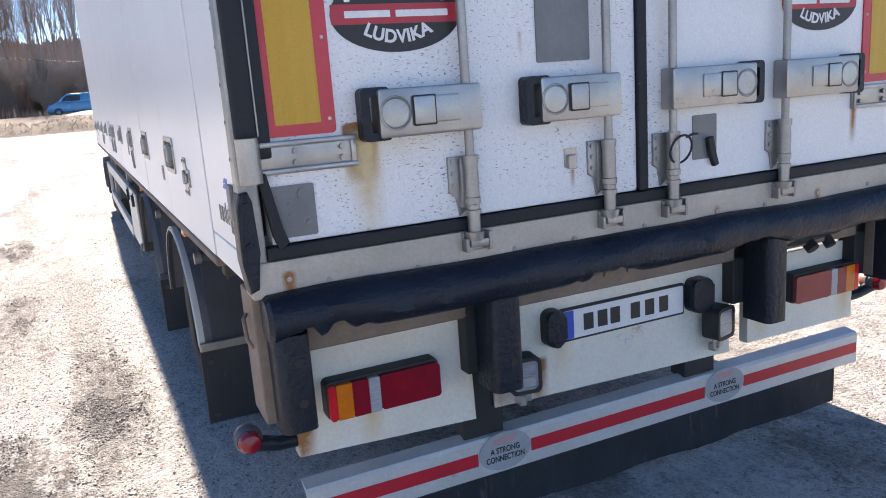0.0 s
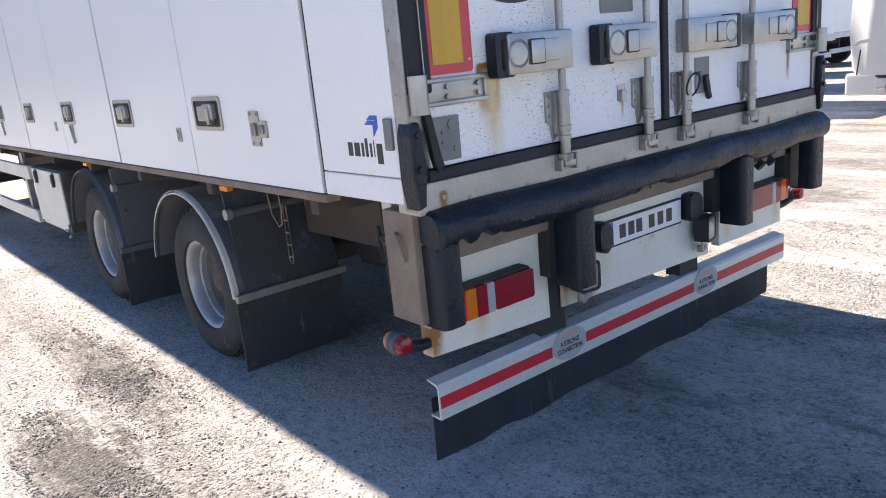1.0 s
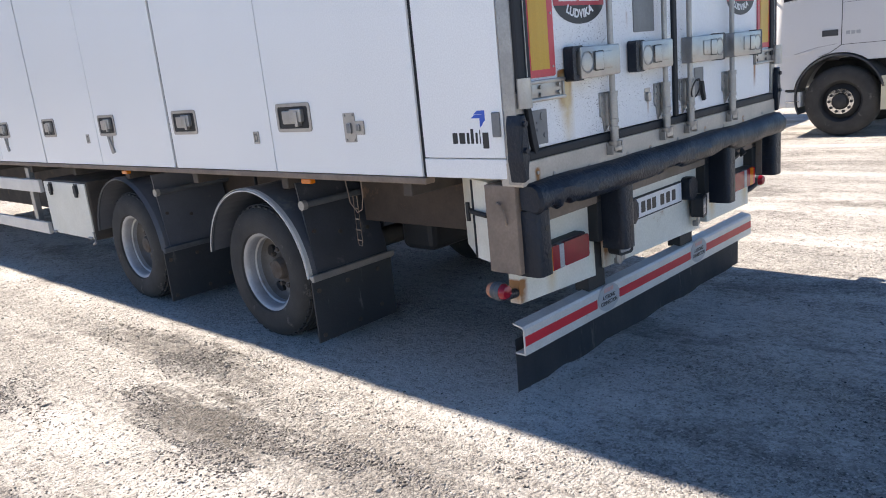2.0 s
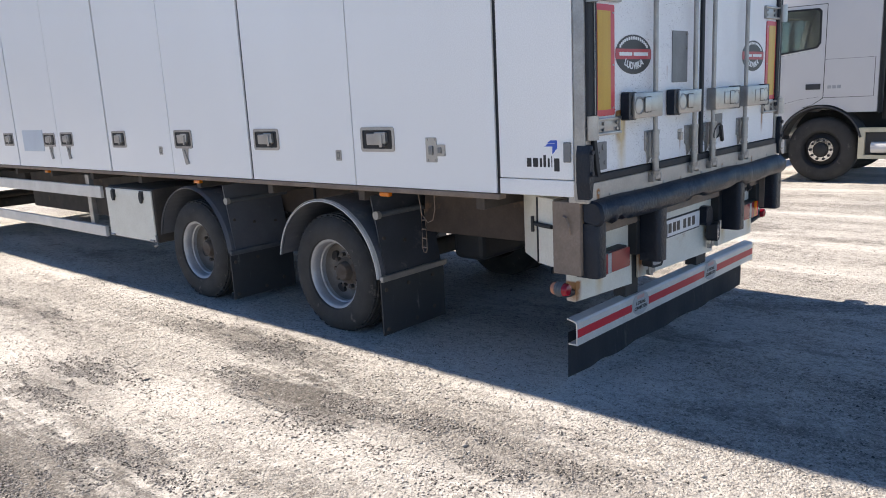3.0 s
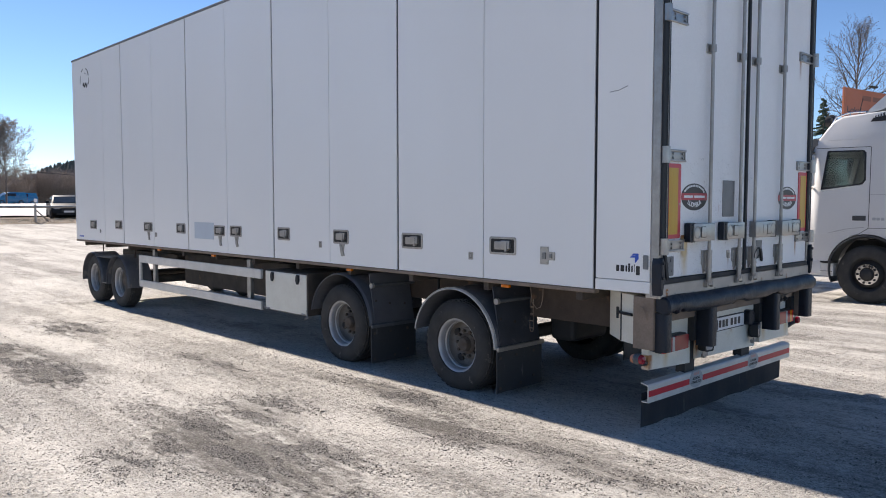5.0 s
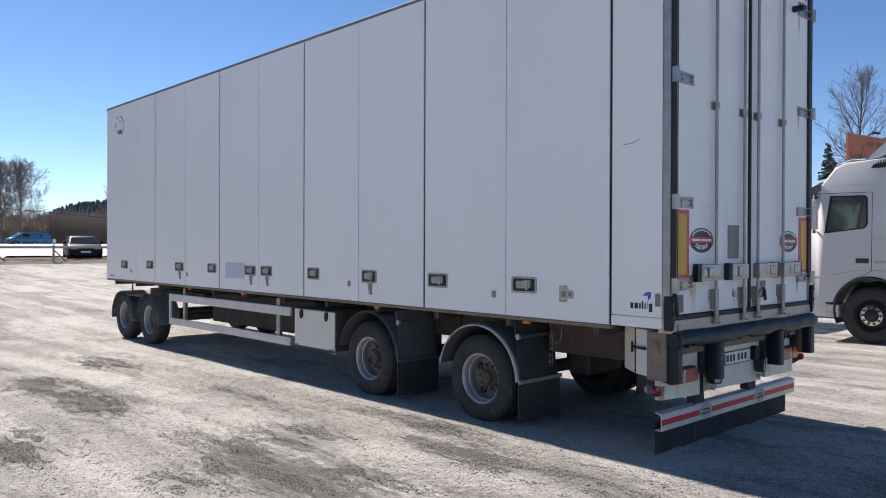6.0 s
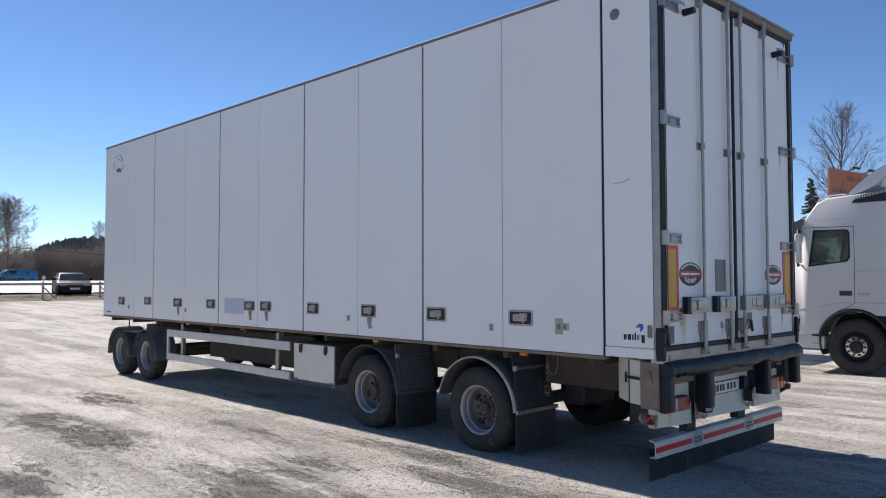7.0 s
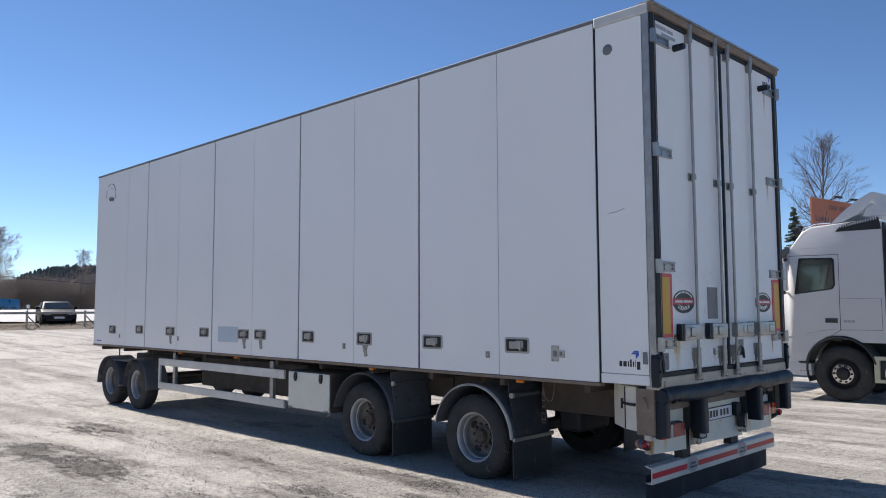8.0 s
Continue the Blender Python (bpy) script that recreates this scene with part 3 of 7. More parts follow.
for s in sorted(DARK):
    part("door_seal", bx(0.012, 0.034, s - 0.0135, s + 0.0135, Z0 + 0.002, Z1 - 0.05), SEAL, trailer, "black rubber seal between doors")


def panel_at(y):
    return [p for a, b, p in panels if a <= y < b][0]


def latch(y, z, w, h, hang=False):
    """A paddle latch: flanged tray, flat bottom painted black as recess shade, and a folded handle."""
    bm = bmesh.new()
    m = side_at(y, z)
    ring_frame(bm, rounded(-w / 2, w / 2, -h / 2, h / 2, 0.02), rounded(-w / 2 + 0.018, w / 2 - 0.018, -h / 2 + 0.018, h / 2 - 0.018, 0.012), 0.006, m, 0)
    prism(bm, rounded(-w / 2 + 0.017, w / 2 - 0.017, -h / 2 + 0.017, h / 2 - 0.017, 0.012), 0.0012, m, 1)
    tray = part("latch", bm, (STEEL, BLACK), panel_at(y), "stainless steel door latch, tray bottom painted black as recess shade")
    return tray, m


def latch_handle(tray_panel, m, w, h):
    bm = bmesh.new()
    prism(bm, rounded(-w * 0.30, w * 0.24, -h * 0.22, h * 0.24, 0.008), 0.012, m, 0, 0.004)
    prism(bm, rounded(-w * 0.02, w * 0.30, -h * 0.16, h * 0.30, 0.006), 0.024, m, 1, 0.004)
    prism(bm, rounded(w * 0.14, w * 0.22, -h * 0.30, h * 0.20, 0.004), 0.030, m, 0, 0.002)
    part("latch_handle", bm, (STEEL, GALV), tray_panel)


for y, z, w, h, hang in ((1.453, 1.349, 0.295, 0.150, 0), (2.595, 1.349, 0.295, 0.150, 0), (3.725, 1.352, 0.27, 0.15, 1), (4.835, 1.352, 0.26, 0.15, 0), (5.955, 1.352, 0.29, 0.14, 1),
                         (6.385, 1.347, 0.29, 0.14, 1), (7.52, 1.352, 0.28, 0.145, 0), (8.64, 1.349, 0.31, 0.145, 1), (9.80, 1.355, 0.29, 0.145, 0), (10.94, 1.337, 0.30, 0.15, 0)):
    t, m = latch(y, z, w, h)
    latch_handle(panel_at(y), m, w, h)
    if hang:
        bm = bmesh.new()
        hm = side_at(y - 0.02, z - h / 2 - 0.06)
        prism(bm, [(-0.045, 0.06), (0.045, 0.06), (0.03, -0.005), (0.012, -0.07), (-0.012, -0.07), (-0.03, 0.0)], 0.008, hm, 0, 0.002)
        prism(bm, [(-0.02, 0.05), (0.0, 0.05), (0.045, -0.06), (0.03, -0.065)], 0.014, hm, 0)
        part("locking_hasp", bm, GALV, panel_at(y), "dull steel locking hasp hanging down")
for y, z in ((1.822, 1.247), (4.10, 1.257), (8.36, 1.237), (10.62, 1.23)):
    bm = bmesh.new()
    m = side_at(y, z)
    ring_frame(bm, rounded(-0.026, 0.026, -0.034, 0.034, 0.006), rounded(-0.016, 0.016, -0.024, 0.024, 0.004), 0.005, m, 0)
    prism(bm, rounded(-0.017, 0.017, -0.025, 0.025, 0.004), 0.0015, m, 1)
    prism(bm, rounded(-0.007, 0.007, -0.012, 0.012, 0.003), 0.006, m, 0)
    part("lock_cover", bm, (STEEL, GREY_PLATE), panel_at(y))
bm = bmesh.new()
m = side_at(1.008, 1.290)
prism(bm, rounded(-0.044, 0.040, -0.072, 0.070, 0.005), 0.004, m, 0)
prism(bm, rounded(0.036, 0.104, -0.036, 0.030, 0.005), 0.006, m, 0)
prism(bm, rounded(-0.018, 0.014, -0.03, 0.022, 0.006), 0.014, m, 1, 0.003)
prism(bm, rounded(0.052, 0.078, -0.02, 0.014, 0.006), 0.014, m, 1, 0.003)
for u, v in ((-0.03, 0.058), (0.026, 0.058), (-0.03, -0.06), (0.026, -0.06), (0.095, -0.028)):
    rod(bm, m @ Vector((u, v, 0.003)), m @ Vector((u, v, 0.008)), 0.006, 8, mi=0)
part("lock_bracket", bm, (STEEL, GREY_PLATE), panel_at(1.008), "stainless steel cross-shaped lock bracket")
part("notice_plate", prism(bmesh.new(), rounded(-0.275, 0.275, -0.112, 0.112, 0.01), 0.003, side_at(6.82, 1.338)), PATCH, panel_at(6.82), "blank pale blue plate")
bm = bmesh.new()
m = side_at(0.398, 3.97)
lathe(bm, [(0.0, 0.012), (0.03, 0.012), (0.05, 0.0)], Matrix.Translation((0, 0.398, 3.97)) @ Matrix.Rotation(math.pi, 4, 'Z'), 14)
part("vent_cap", bm, GREY_PLATE, panel_at(0.4), "grey round vent cap")

# corner post and rear frame
part("corner_post", bx(-0.005, 0.05, -0.004, 0.060, Z0 - 0.02, Z1, 0.006, 2), GALV, trailer, "grey metal corner post with rivets", REAR)
part("corner_post", bx(WID - 0.05, WID + 0.006, -0.004, 0.086, Z0 - 0.02, Z1, 0.006, 2), GALV, trailer, "grey steel corner post", REAR)
bm = bmesh.new()
for k in range(34):
    z = 1.12 + k * 0.095
    rod(bm, (-0.005, 0.045, z), (-0.0075, 0.045, z), 0.005, 6)
tagged(part("rivets", bm, STEEL, trailer, "row of steel rivets", REAR), kind="stuff")
part("rear_sill", bx(0.0, WID, -0.012, 0.10, 1.03, 1.128, 0.006, 2), SILL, trailer, "dusty steel rear sill", REAR)
for u, v in ((0.10, 1.075), (0.21, 1.055), (0.325, 1.04), (0.475, 1.045), (0.60, 1.04), (0.80, 1.05), (1.02, 1.045), (1.30, 1.05), (1.62, 1.055), (1.85, 1.05), (2.12, 1.06), (2.40, 1.06)):
    mm = REAR @ Matrix.Translation((u, -0.012, v)) @ BACK
    part("sill_bolt", rd(mm @ Vector((0, 0, -0.002)), mm @ Vector((0, 0, 0.004)), 0.0075, 10), GALV, trailer)
part("sill_gasket", bx(0.05, WID - 0.05, -0.016, 0.03, 1.129, 1.166, 0.008, 2), SEAL, trailer, "black rubber seal below the doors", REAR)
part("top_header", bx(0.0, WID, -0.040, 0.10, 4.205, Z1 + 0.022, 0.01, 2), RUST, trailer, "brown weathered steel header with a thin rain lip", REAR)
part("top_gasket", bx(0.05, WID - 0.05, -0.016, 0.03, 4.165, 4.204, 0.008, 2), SEAL, trailer, "", REAR)
part("gutter", prism(bmesh.new(), [(-0.040, 0.0), (-0.060, 0.004), (-0.060, 0.016), (-0.056, 0.016), (-0.056, 0.009), (-0.040, 0.010)], WID, Matrix(((0, 0, 1, 0), (1, 0, 0, 0), (0, 1, 0, 4.262), (0, 0, 0, 1)))), GALV, trailer, "", REAR)
for x0, x1 in ((0.004, 0.094), (WID - 0.094, WID - 0.002)):
    part("hinge_gasket", bx(x0, x1, -0.018, 0.03, 1.40, 4.20, 0.01, 2), SEAL, trailer, "black rubber hinge-side seal", REAR)

for x0, x1 in ((0.060, 0.064), (WID - 0.064, WID - 0.060)):
    part("gasket_strip", bx(x0, x1, -0.024, -0.0185, 1.46, 4.20, 0.001), GALV, trailer, "thin metal strip along the seal", REAR)

# rear doors
SEAM_X = 1.303
doors = []
for x0, x1 in ((0.07, SEAM_X - 0.02), (SEAM_X + 0.02, WID - 0.07)):
    doors.append(part("rear_door", bx(x0, x1, 0.0, 0.07, 1.17, 4.165, 0.006, 2), DOOR, trailer, "white rear door with pitted paint and rust runs" if x0 < 1 else "white rear door", REAR))
left_door, right_door = doors
part("centre_seal", bx(SEAM_X - 0.019, SEAM_X + 0.019, -0.014, 0.06, 1.168, 4.165, 0.008, 2), SEAL, trailer, "black rubber centre seal", REAR)


def rbox(x0, x1, out0, out1, z0, z1, bevel=0.004, seg=2, mi=0, bm=None):
    """A box on the rear face: out0..out1 metres out of the door skin."""
    return box(bm if bm else bmesh.new(), x0, x1, -out1, -out0, z0, z1, bevel, seg, mi)


def hinge(door, x_edge, side, z):
    """Strap hinge: knuckle on the post and a bolted pressed strap on the leaf."""
    s = side
    bm = bmesh.new()
    xk = x_edge + s * 0.03
    rod(bm, (xk, -0.026, z - 0.058), (xk, -0.026, z + 0.058), 0.030, 20)
    rbox(min(xk, xk + s * 0.03), max(xk, xk + s * 0.03), 0.0, 0.022, z - 0.044, z + 0.044, 0.004, bm=bm)
    part("hinge_knuckle", bm, STEEL, door, "bright steel hinge knuckle", REAR, smooth=True)
    bm = bmesh.new()
    xa, xb = sorted((x_edge + s * 0.062, x_edge + s * 0.325))
    rbox(xa, xb, -0.002, 0.008, z - 0.042, z + 0.042, 0.003, bm=bm)
    rbox(xa, xb, 0.002, 0.020, z + 0.028, z + 0.043, 0.005, bm=bm)
    rbox(xa, xb, 0.002, 0.020, z - 0.043, z - 0.028, 0.005, bm=bm)
    xe = x_edge + s * 0.32
    rbox(min(xe, xe - s * 0.012), max(xe, xe - s * 0.012), 0.002, 0.016, z - 0.043, z + 0.043, 0.004, bm=bm)
    h = part("hinge", bm, STEEL, door, "stainless steel strap hinge", REAR, smooth=True)
    bm = bmesh.new()
    for dx, dz in ((0.155, 0.014), (0.155, -0.016), (0.285, 0.014), (0.285, -0.016)):
        rod(bm, (x_edge + s * dx, -0.007, z + dz), (x_edge + s * dx, -0.017, z + dz), 0.0085, 8)
    tagged(part("hinge_bolts", bm, GALV, door, "", REAR), kind="stuff")


for z in (1.40, 2.045, 3.02, 3.995):
    hinge(left_door, 0.0, 1, z)
    hinge(right_door, WID, -1, z)

# marker boards
for x0, x1, door in ((0.072, 0.275, left_door), (WID - 0.275, WID - 0.072, right_door)):
    part("marker_board", prism(bmesh.new(), rounded(x0, x1, 1.452, 1.988, 0.012), 0.006, back_at(0, 0, -0.0)), RED_REFL, door, "red bordered yellow reflective marker board")
    part("marker_centre", prism(bmesh.new(), rounded(x0 + 0.04, x1 - 0.04, 1.482, 1.958, 0.002), 0.0012, back_at(0, 0, 0.0062)), YEL_REFL, door, "yellow reflective centre")
    bm = bmesh.new()
    for u, v in ((x0 + 0.016, 1.49), (x1 - 0.016, 1.49), (x0 + 0.016, 1.95), (x1 - 0.016, 1.95), (x0 + 0.016, 1.70), (x1 - 0.016, 1.70)):
        mm = back_at(u, v)
        rod(bm, mm @ Vector((0, 0, 0.005)), mm @ Vector((0, 0, 0.009)), 0.005, 8)
    tagged(part("marker_rivets", bm, STEEL, door), kind="stuff")


def lock_rod(door, x):
    """Full-height locking bar with guides, cams and keepers."""
    out = 0.036
    part("lock_rod", rd((x, -out, 1.17), (x, -out, 4.24), 0.0135, 16), GALV, door, "grey steel locking bar", REAR, smooth=True)
    bm = bmesh.new()
    for z in (2.86,):
        rbox(x - 0.04, x + 0.04, 0.0, 0.012, z - 0.035, z + 0.035, 0.003, bm=bm)
        rod(bm, (x, -out, z - 0.026), (x, -out, z + 0.026), 0.024, 12)
    part("rod_guide", bm, GALV, door, "", REAR)
    bm = bmesh.new()
    prism(bm, [(x - 0.060, 1.350), (x + 0.010, 1.350), (x + 0.010, 1.205), (x - 0.030, 1.175), (x - 0.040, 1.235), (x - 0.060, 1.245)], 0.010, back_at(0, 0, 0.0), 0, 0.003)
    rbox(x - 0.030, x - 0.004, 0.004, 0.040, 1.20, 1.345, 0.006, bm=bm)
    for za, zb, r in ((1.330, 1.352, 0.0235), (1.308, 1.330, 0.0205), (1.232, 1.308, 0.0215), (1.212, 1.230, 0.0235), (1.196, 1.210, 0.0195), (1.180, 1.194, 0.0235)):
        rod(bm, REAR @ Vector((x, -out, za)), REAR @ Vector((x, -out, zb)), r, 18)
    for z in (1.265, 1.30, 1.335):
        rod(bm, REAR @ Vector((x - 0.046, -0.009, z)), REAR @ Vector((x - 0.046, -0.016, z)), 0.0075, 8)
    part("lower_bearing", bm, GALV, door, "grey steel bar bearing", smooth=True)
    bm = bmesh.new()
    rod(bm, (x, -out, 1.10), (x, -out, 1.19), 0.019, 12)
    rod(bm, (x, -out, 1.105), (x, -out, 1.13), 0.026, 12, 0.03)
    rbox(x - 0.02, x + 0.04, 0.012, 0.05, 1.082, 1.106, 0.005, bm=bm)
    part("cam", bm, GALV, door, "", REAR, smooth=True)
    bm = bmesh.new()
    rbox(x - 0.034, x + 0.052, 0.012, 0.022, 1.068, 1.125, 0.003, bm=bm)
    rbox(x + 0.040, x + 0.052, 0.012, 0.05, 1.068, 1.125, 0.004, bm=bm)
    rbox(x - 0.034, x - 0.022, 0.012, 0.045, 1.068, 1.11, 0.004, bm=bm)
    part("keeper", bm, GALV, trailer, "steel cam keeper bolted to the sill", REAR)
    bm = bmesh.new()
    rbox(x - 0.03, x + 0.03, 0.0, 0.05, 4.09, 4.165, 0.006, bm=bm)
    rod(bm, (x, -out, 4.14), (x, -out, 4.25), 0.024, 12)
    part("upper_bearing", bm, GALV, door, "", REAR)


def handle_box(door, x0, x1, rubber_side):
    """Pressed steel handle cover with a rubber grip hoop and a folding paddle."""
    z0, z1 = 1.425, 1.556
    s = rubber_side
    xg = x0 if s < 0 else x1
    bm = bmesh.new()
    body = rounded(x0 + (0.045 if s < 0 else 0), x1 - (0.045 if s > 0 else 0), z0, z1, 0.008, 2)
    prism(bm, body, 0.058, back_at(0, 0, 0.004), 0, 0.006)
    xp = xg - s * 0.145
    prism(bm, rounded(min(xp, xp - s * 0.14), max(xp, xp - s * 0.14), z0 + 0.032, z1 - 0.026, 0.004, 2), 0.005, back_at(0, 0, 0.0615), 0, 0.003)
    prism(bm, rounded(min(xp, xp - s * 0.062), max(xp, xp - s * 0.062), z0 + 0.03, z1 - 0.026, 0.004, 2), 0.009, back_at(0, 0, 0.0615), 0, 0.003)
    part("handle_cover", bm, STEEL, door, "pressed stainless steel handle cover", smooth=True)
    xa = xp + s * 0.004
    part("paddle_gap", ring_frame(bmesh.new(), rounded(min(xa, xa - s * 0.070), max(xa, xa - s * 0.070), z0 + 0.026, z1 - 0.022, 0.004, 2), rounded(min(xp, xp - s * 0.062), max(xp, xp - s * 0.062), z0 + 0.030, z1 - 0.026, 0.003, 2), 0.0008, back_at(0, 0, 0.0668)), BLACK, door)
    # round thumb dish pressed into the free end
    bm = bmesh.new()
    lathe(bm, [(0.0, -0.007), (0.030, -0.004), (0.040, 0.001), (0.044, -0.001)], REAR @ Matrix.Translation((xg - s * 0.092, -0.0625, (z0 + z1) / 2)) @ Matrix.Rotation(math.pi / 2, 4, 'Z') @ Matrix.Diagonal((-1, 1, 1, 1)), 24)
    part("thumb_dish", bm, GALV, door, smooth=True)
    xd = xg - s * 0.092
    part("dish_gap", ring_frame(bmesh.new(), ellipse(xd, (z0 + z1) / 2, 0.047, 0.047, 28), ellipse(xd + s * 0.002, (z0 + z1) / 2, 0.0435, 0.0445, 28), 0.0012, back_at(0, 0, 0.0622)), GREY_PLATE, door)
    bm = bmesh.new()
    xi, xo = xg - s * 0.024, xg - s * 0.085
    ring_frame(bm, rounded(min(xg, xo), max(xg, xo), z0 - 0.006, z1 + 0.006, 0.016, 4), rounded(min(xi, xo + s * 0.02), max(xi, xo + s * 0.02), z0 + 0.017, z1 - 0.017, 0.006, 4), 0.046, back_at(0, 0, 0.006))
    bmesh.ops.bevel(bm, geom=[e for e in bm.edges if len(e.link_faces) == 2 and e.calc_face_angle(0.0) > 1.2], offset=0.004, segments=2, affect='EDGES', profile=0.5)
    part("grip", bm, RUBBER, door, "black rubber grip hoop", smooth=True)


for x, door, hx0, hx1, s in ((0.655, left_door, 0.335, 0.69, -1), (1.145, left_door, 0.845, 1.18, -1), (1.405, right_door, 1.385, 1.795, 1), (1.915, right_door, 1.89, 2.30, 1)):
    lock_rod(door, x)
    handle_box(door, hx0, hx1, s)

# fittings on the doors
bm = bmesh.new()
prism(bm, rounded(0.915, 1.105, 1.60, 1.885, 0.006), 0.005, back_at(0, 0, 0.0))
part("blank_plate", bm, GREY_PLATE, left_door, "dark grey blank metal plate")
bm = bmesh.new()
for u, v in ((1.09, 1.79), (1.09, 1.87)):
    mm = back_at(u, v)
    rod(bm, mm @ Vector((0, 0, 0.004)), mm @ Vector((0, 0, 0.012)), 0.007, 8)
tagged(part("plate_screws", bm, STEEL, left_door), kind="stuff")
bm = bmesh.new()
prism(bm, rounded(0.075, 0.196, 1.185, 1.325, 0.005), 0.005, back_at(0, 0, 0.0))
for u, v, r in ((0.165, 1.298, 0.017), (0.125, 1.275, 0.005), (0.125, 1.245, 0.005), (0.175, 1.22, 0.010), (0.095, 1.21, 0.005)):
    mm = back_at(u, v)
    rod(bm, mm @ Vector((0, 0, 0.004)), mm @ Vector((0, 0, 0.009)), r, 14)
part("corner_plate", bm, GREY_PLATE, left_door, "riveted grey corner plate")
bm = bmesh.new()
prism(bm, rounded(1.00, 1.045, 1.275, 1.335, 0.004), 0.004, back_at(0, 0, 0.0))
prism(bm, rounded(1.008, 1.038, 1.27, 1.315, 0.006), 0.014, back_at(0, 0, 0.003), 0, 0.003)
part("seal_eye", bm, STEEL, left_door, "small steel seal eye")
bm = bmesh.new()
prism(bm, rounded(1.520, 1.625, 1.245, 1.395, 0.004), 0.004, back_at(0, 0, 0.0))
part("hook_plate", bm, GREY_PLATE, right_door, "grey plate behind a hook")
bm = bmesh.new()
prism(bm, [(1.572, 1.315), (1.596, 1.32), (1.604, 1.28), (1.622, 1.222), (1.604, 1.216), (1.584, 1.26)], 0.018, back_at(0, 0, 0.004), 0, 0.004)
part("hook", bm, BLACK, right_door, "black hanging hook")
bm = bmesh.new()
tube(bm, [REAR @ Vector((1.415 + 0.044 * math.cos(a), -0.062 - 0.012 * math.sin(a), 1.295 + 0.046 * math.sin(a))) for a in [2 * math.pi * k / 24 for k in range(24)]], 0.004, 6, closed=True)
tube(bm, [REAR @ Vector(p) for p in ((1.44, -0.06, 1.332), (1.48, -0.05, 1.340), (1.515, -0.03, 1.336))], 0.004, 6)
part("cable_tie", bm, BLACK, right_door, "black looped cable tie")
for x, d in ((0.43, left_door), (2.20, right_door)):
    part("door_buffer", rd((x, 0.0, 3.985), (x, -0.10, 3.985), 0.032, 14, 0.028), RUBBER, d, "black rubber door buffer", REAR, smooth=True)
# corner rubbers beside the doors
for x0, x1 in ((-0.018, 0.026), (WID - 0.026, WID + 0.018)):
    bm = bmesh.new()
    prism(bm, [(x0 + 0.010, 1.318), (x1 - 0.010, 1.322), (x1, 1.295), (x1 + 0.003, 1.16), (x1 - 0.008, 1.062), (x0 + 0.010, 1.052), (x0 - 0.002, 1.14), (x0, 1.28)], 0.075, back_at(0, 0, -0.04), 0, 0.012)
    for v in (1.285, 1.18):
        mm = back_at((x0 + x1) / 2, v)
        rod(bm, mm @ Vector((0, 0, 0.036)), mm @ Vector((0, 0, 0.046)), 0.012, 10)
    part("corner_rubber", bm, RUBBER, trailer, "scuffed black corner rubber")
bm = bmesh.new()
prism(bm, [(0.046, 1.365), (0.070, 1.365), (0.098, 1.22), (0.112, 1.175), (0.085, 1.155), (0.070, 1.20)], 0.020, back_at(0, 0, 0.002), 0, 0.004)
part("seal_corner", bm, SEAL, trailer, "torn black rubber seal corner")
bm = bmesh.new()
box(bm, -0.012, 0.0, 0.078, 0.118, 1.235, 1.335, 0.003)
part("side_bracket", bm, GREY_PLATE, trailer, "grey bracket on the corner")


# round emblems on the doors: a red band across a black disc, the owner's name as a bar
def emblem(door, cx, cz, a=0.196, b=0.105):
    part("emblem", prism(bmesh.new(), ellipse(cx, cz, a, b, 48), 0.0012, back_at(0, 0, 0.0)), WHITE_PRINT, door, "oval sticker, black with a red band")
    part("emblem_field", prism(bmesh.new(), ellipse(cx, cz, a - 0.006, b - 0.005, 48), 0.0006, back_at(0, 0, 0.0014)), INK, door)
    part("emblem_band", prism(bmesh.new(), rounded(cx - a + 0.008, cx + a - 0.008, cz - 0.024, cz + 0.028, 0.004), 0.0006, back_at(0, 0, 0.0022)), RED_PRINT, door)
    for u0, u1 in ((-0.150, -0.020), (-0.004, 0.152)):
        part("name_bar", prism(bmesh.new(), rounded(cx + u0, cx + u1, cz - 0.007, cz + 0.011, 0.003), 0.0005, back_at(0, 0, 0.0030)), WHITE_PRINT, door, "plain white bar")
    bm = bmesh.new()
    for k in range(15):
        ang = radians(150 - k * 8.6)
        mm = back_at(cx + (a - 0.035) * math.cos(ang), cz + (b - 0.022) * math.sin(ang), 0.0022)
        prism(bm, rounded(-0.008, 0.008, -0.008, 0.008, 0.002, 1), 0.0005, mm)
    part("arc_lettering", bm, WHITE_PRINT, door, "illegible white lettering in an arc")
    writing("place_name", "LUDVIKA", 0.048, back_at(cx, cz - 0.060, 0.0026), WHITE_PRINT, door, "white lettering LUDVIKA", 0.0015, 0.20, 0.20)


emblem(left_door, 0.478, 1.752)
emblem(right_door, 2.115, 1.752)

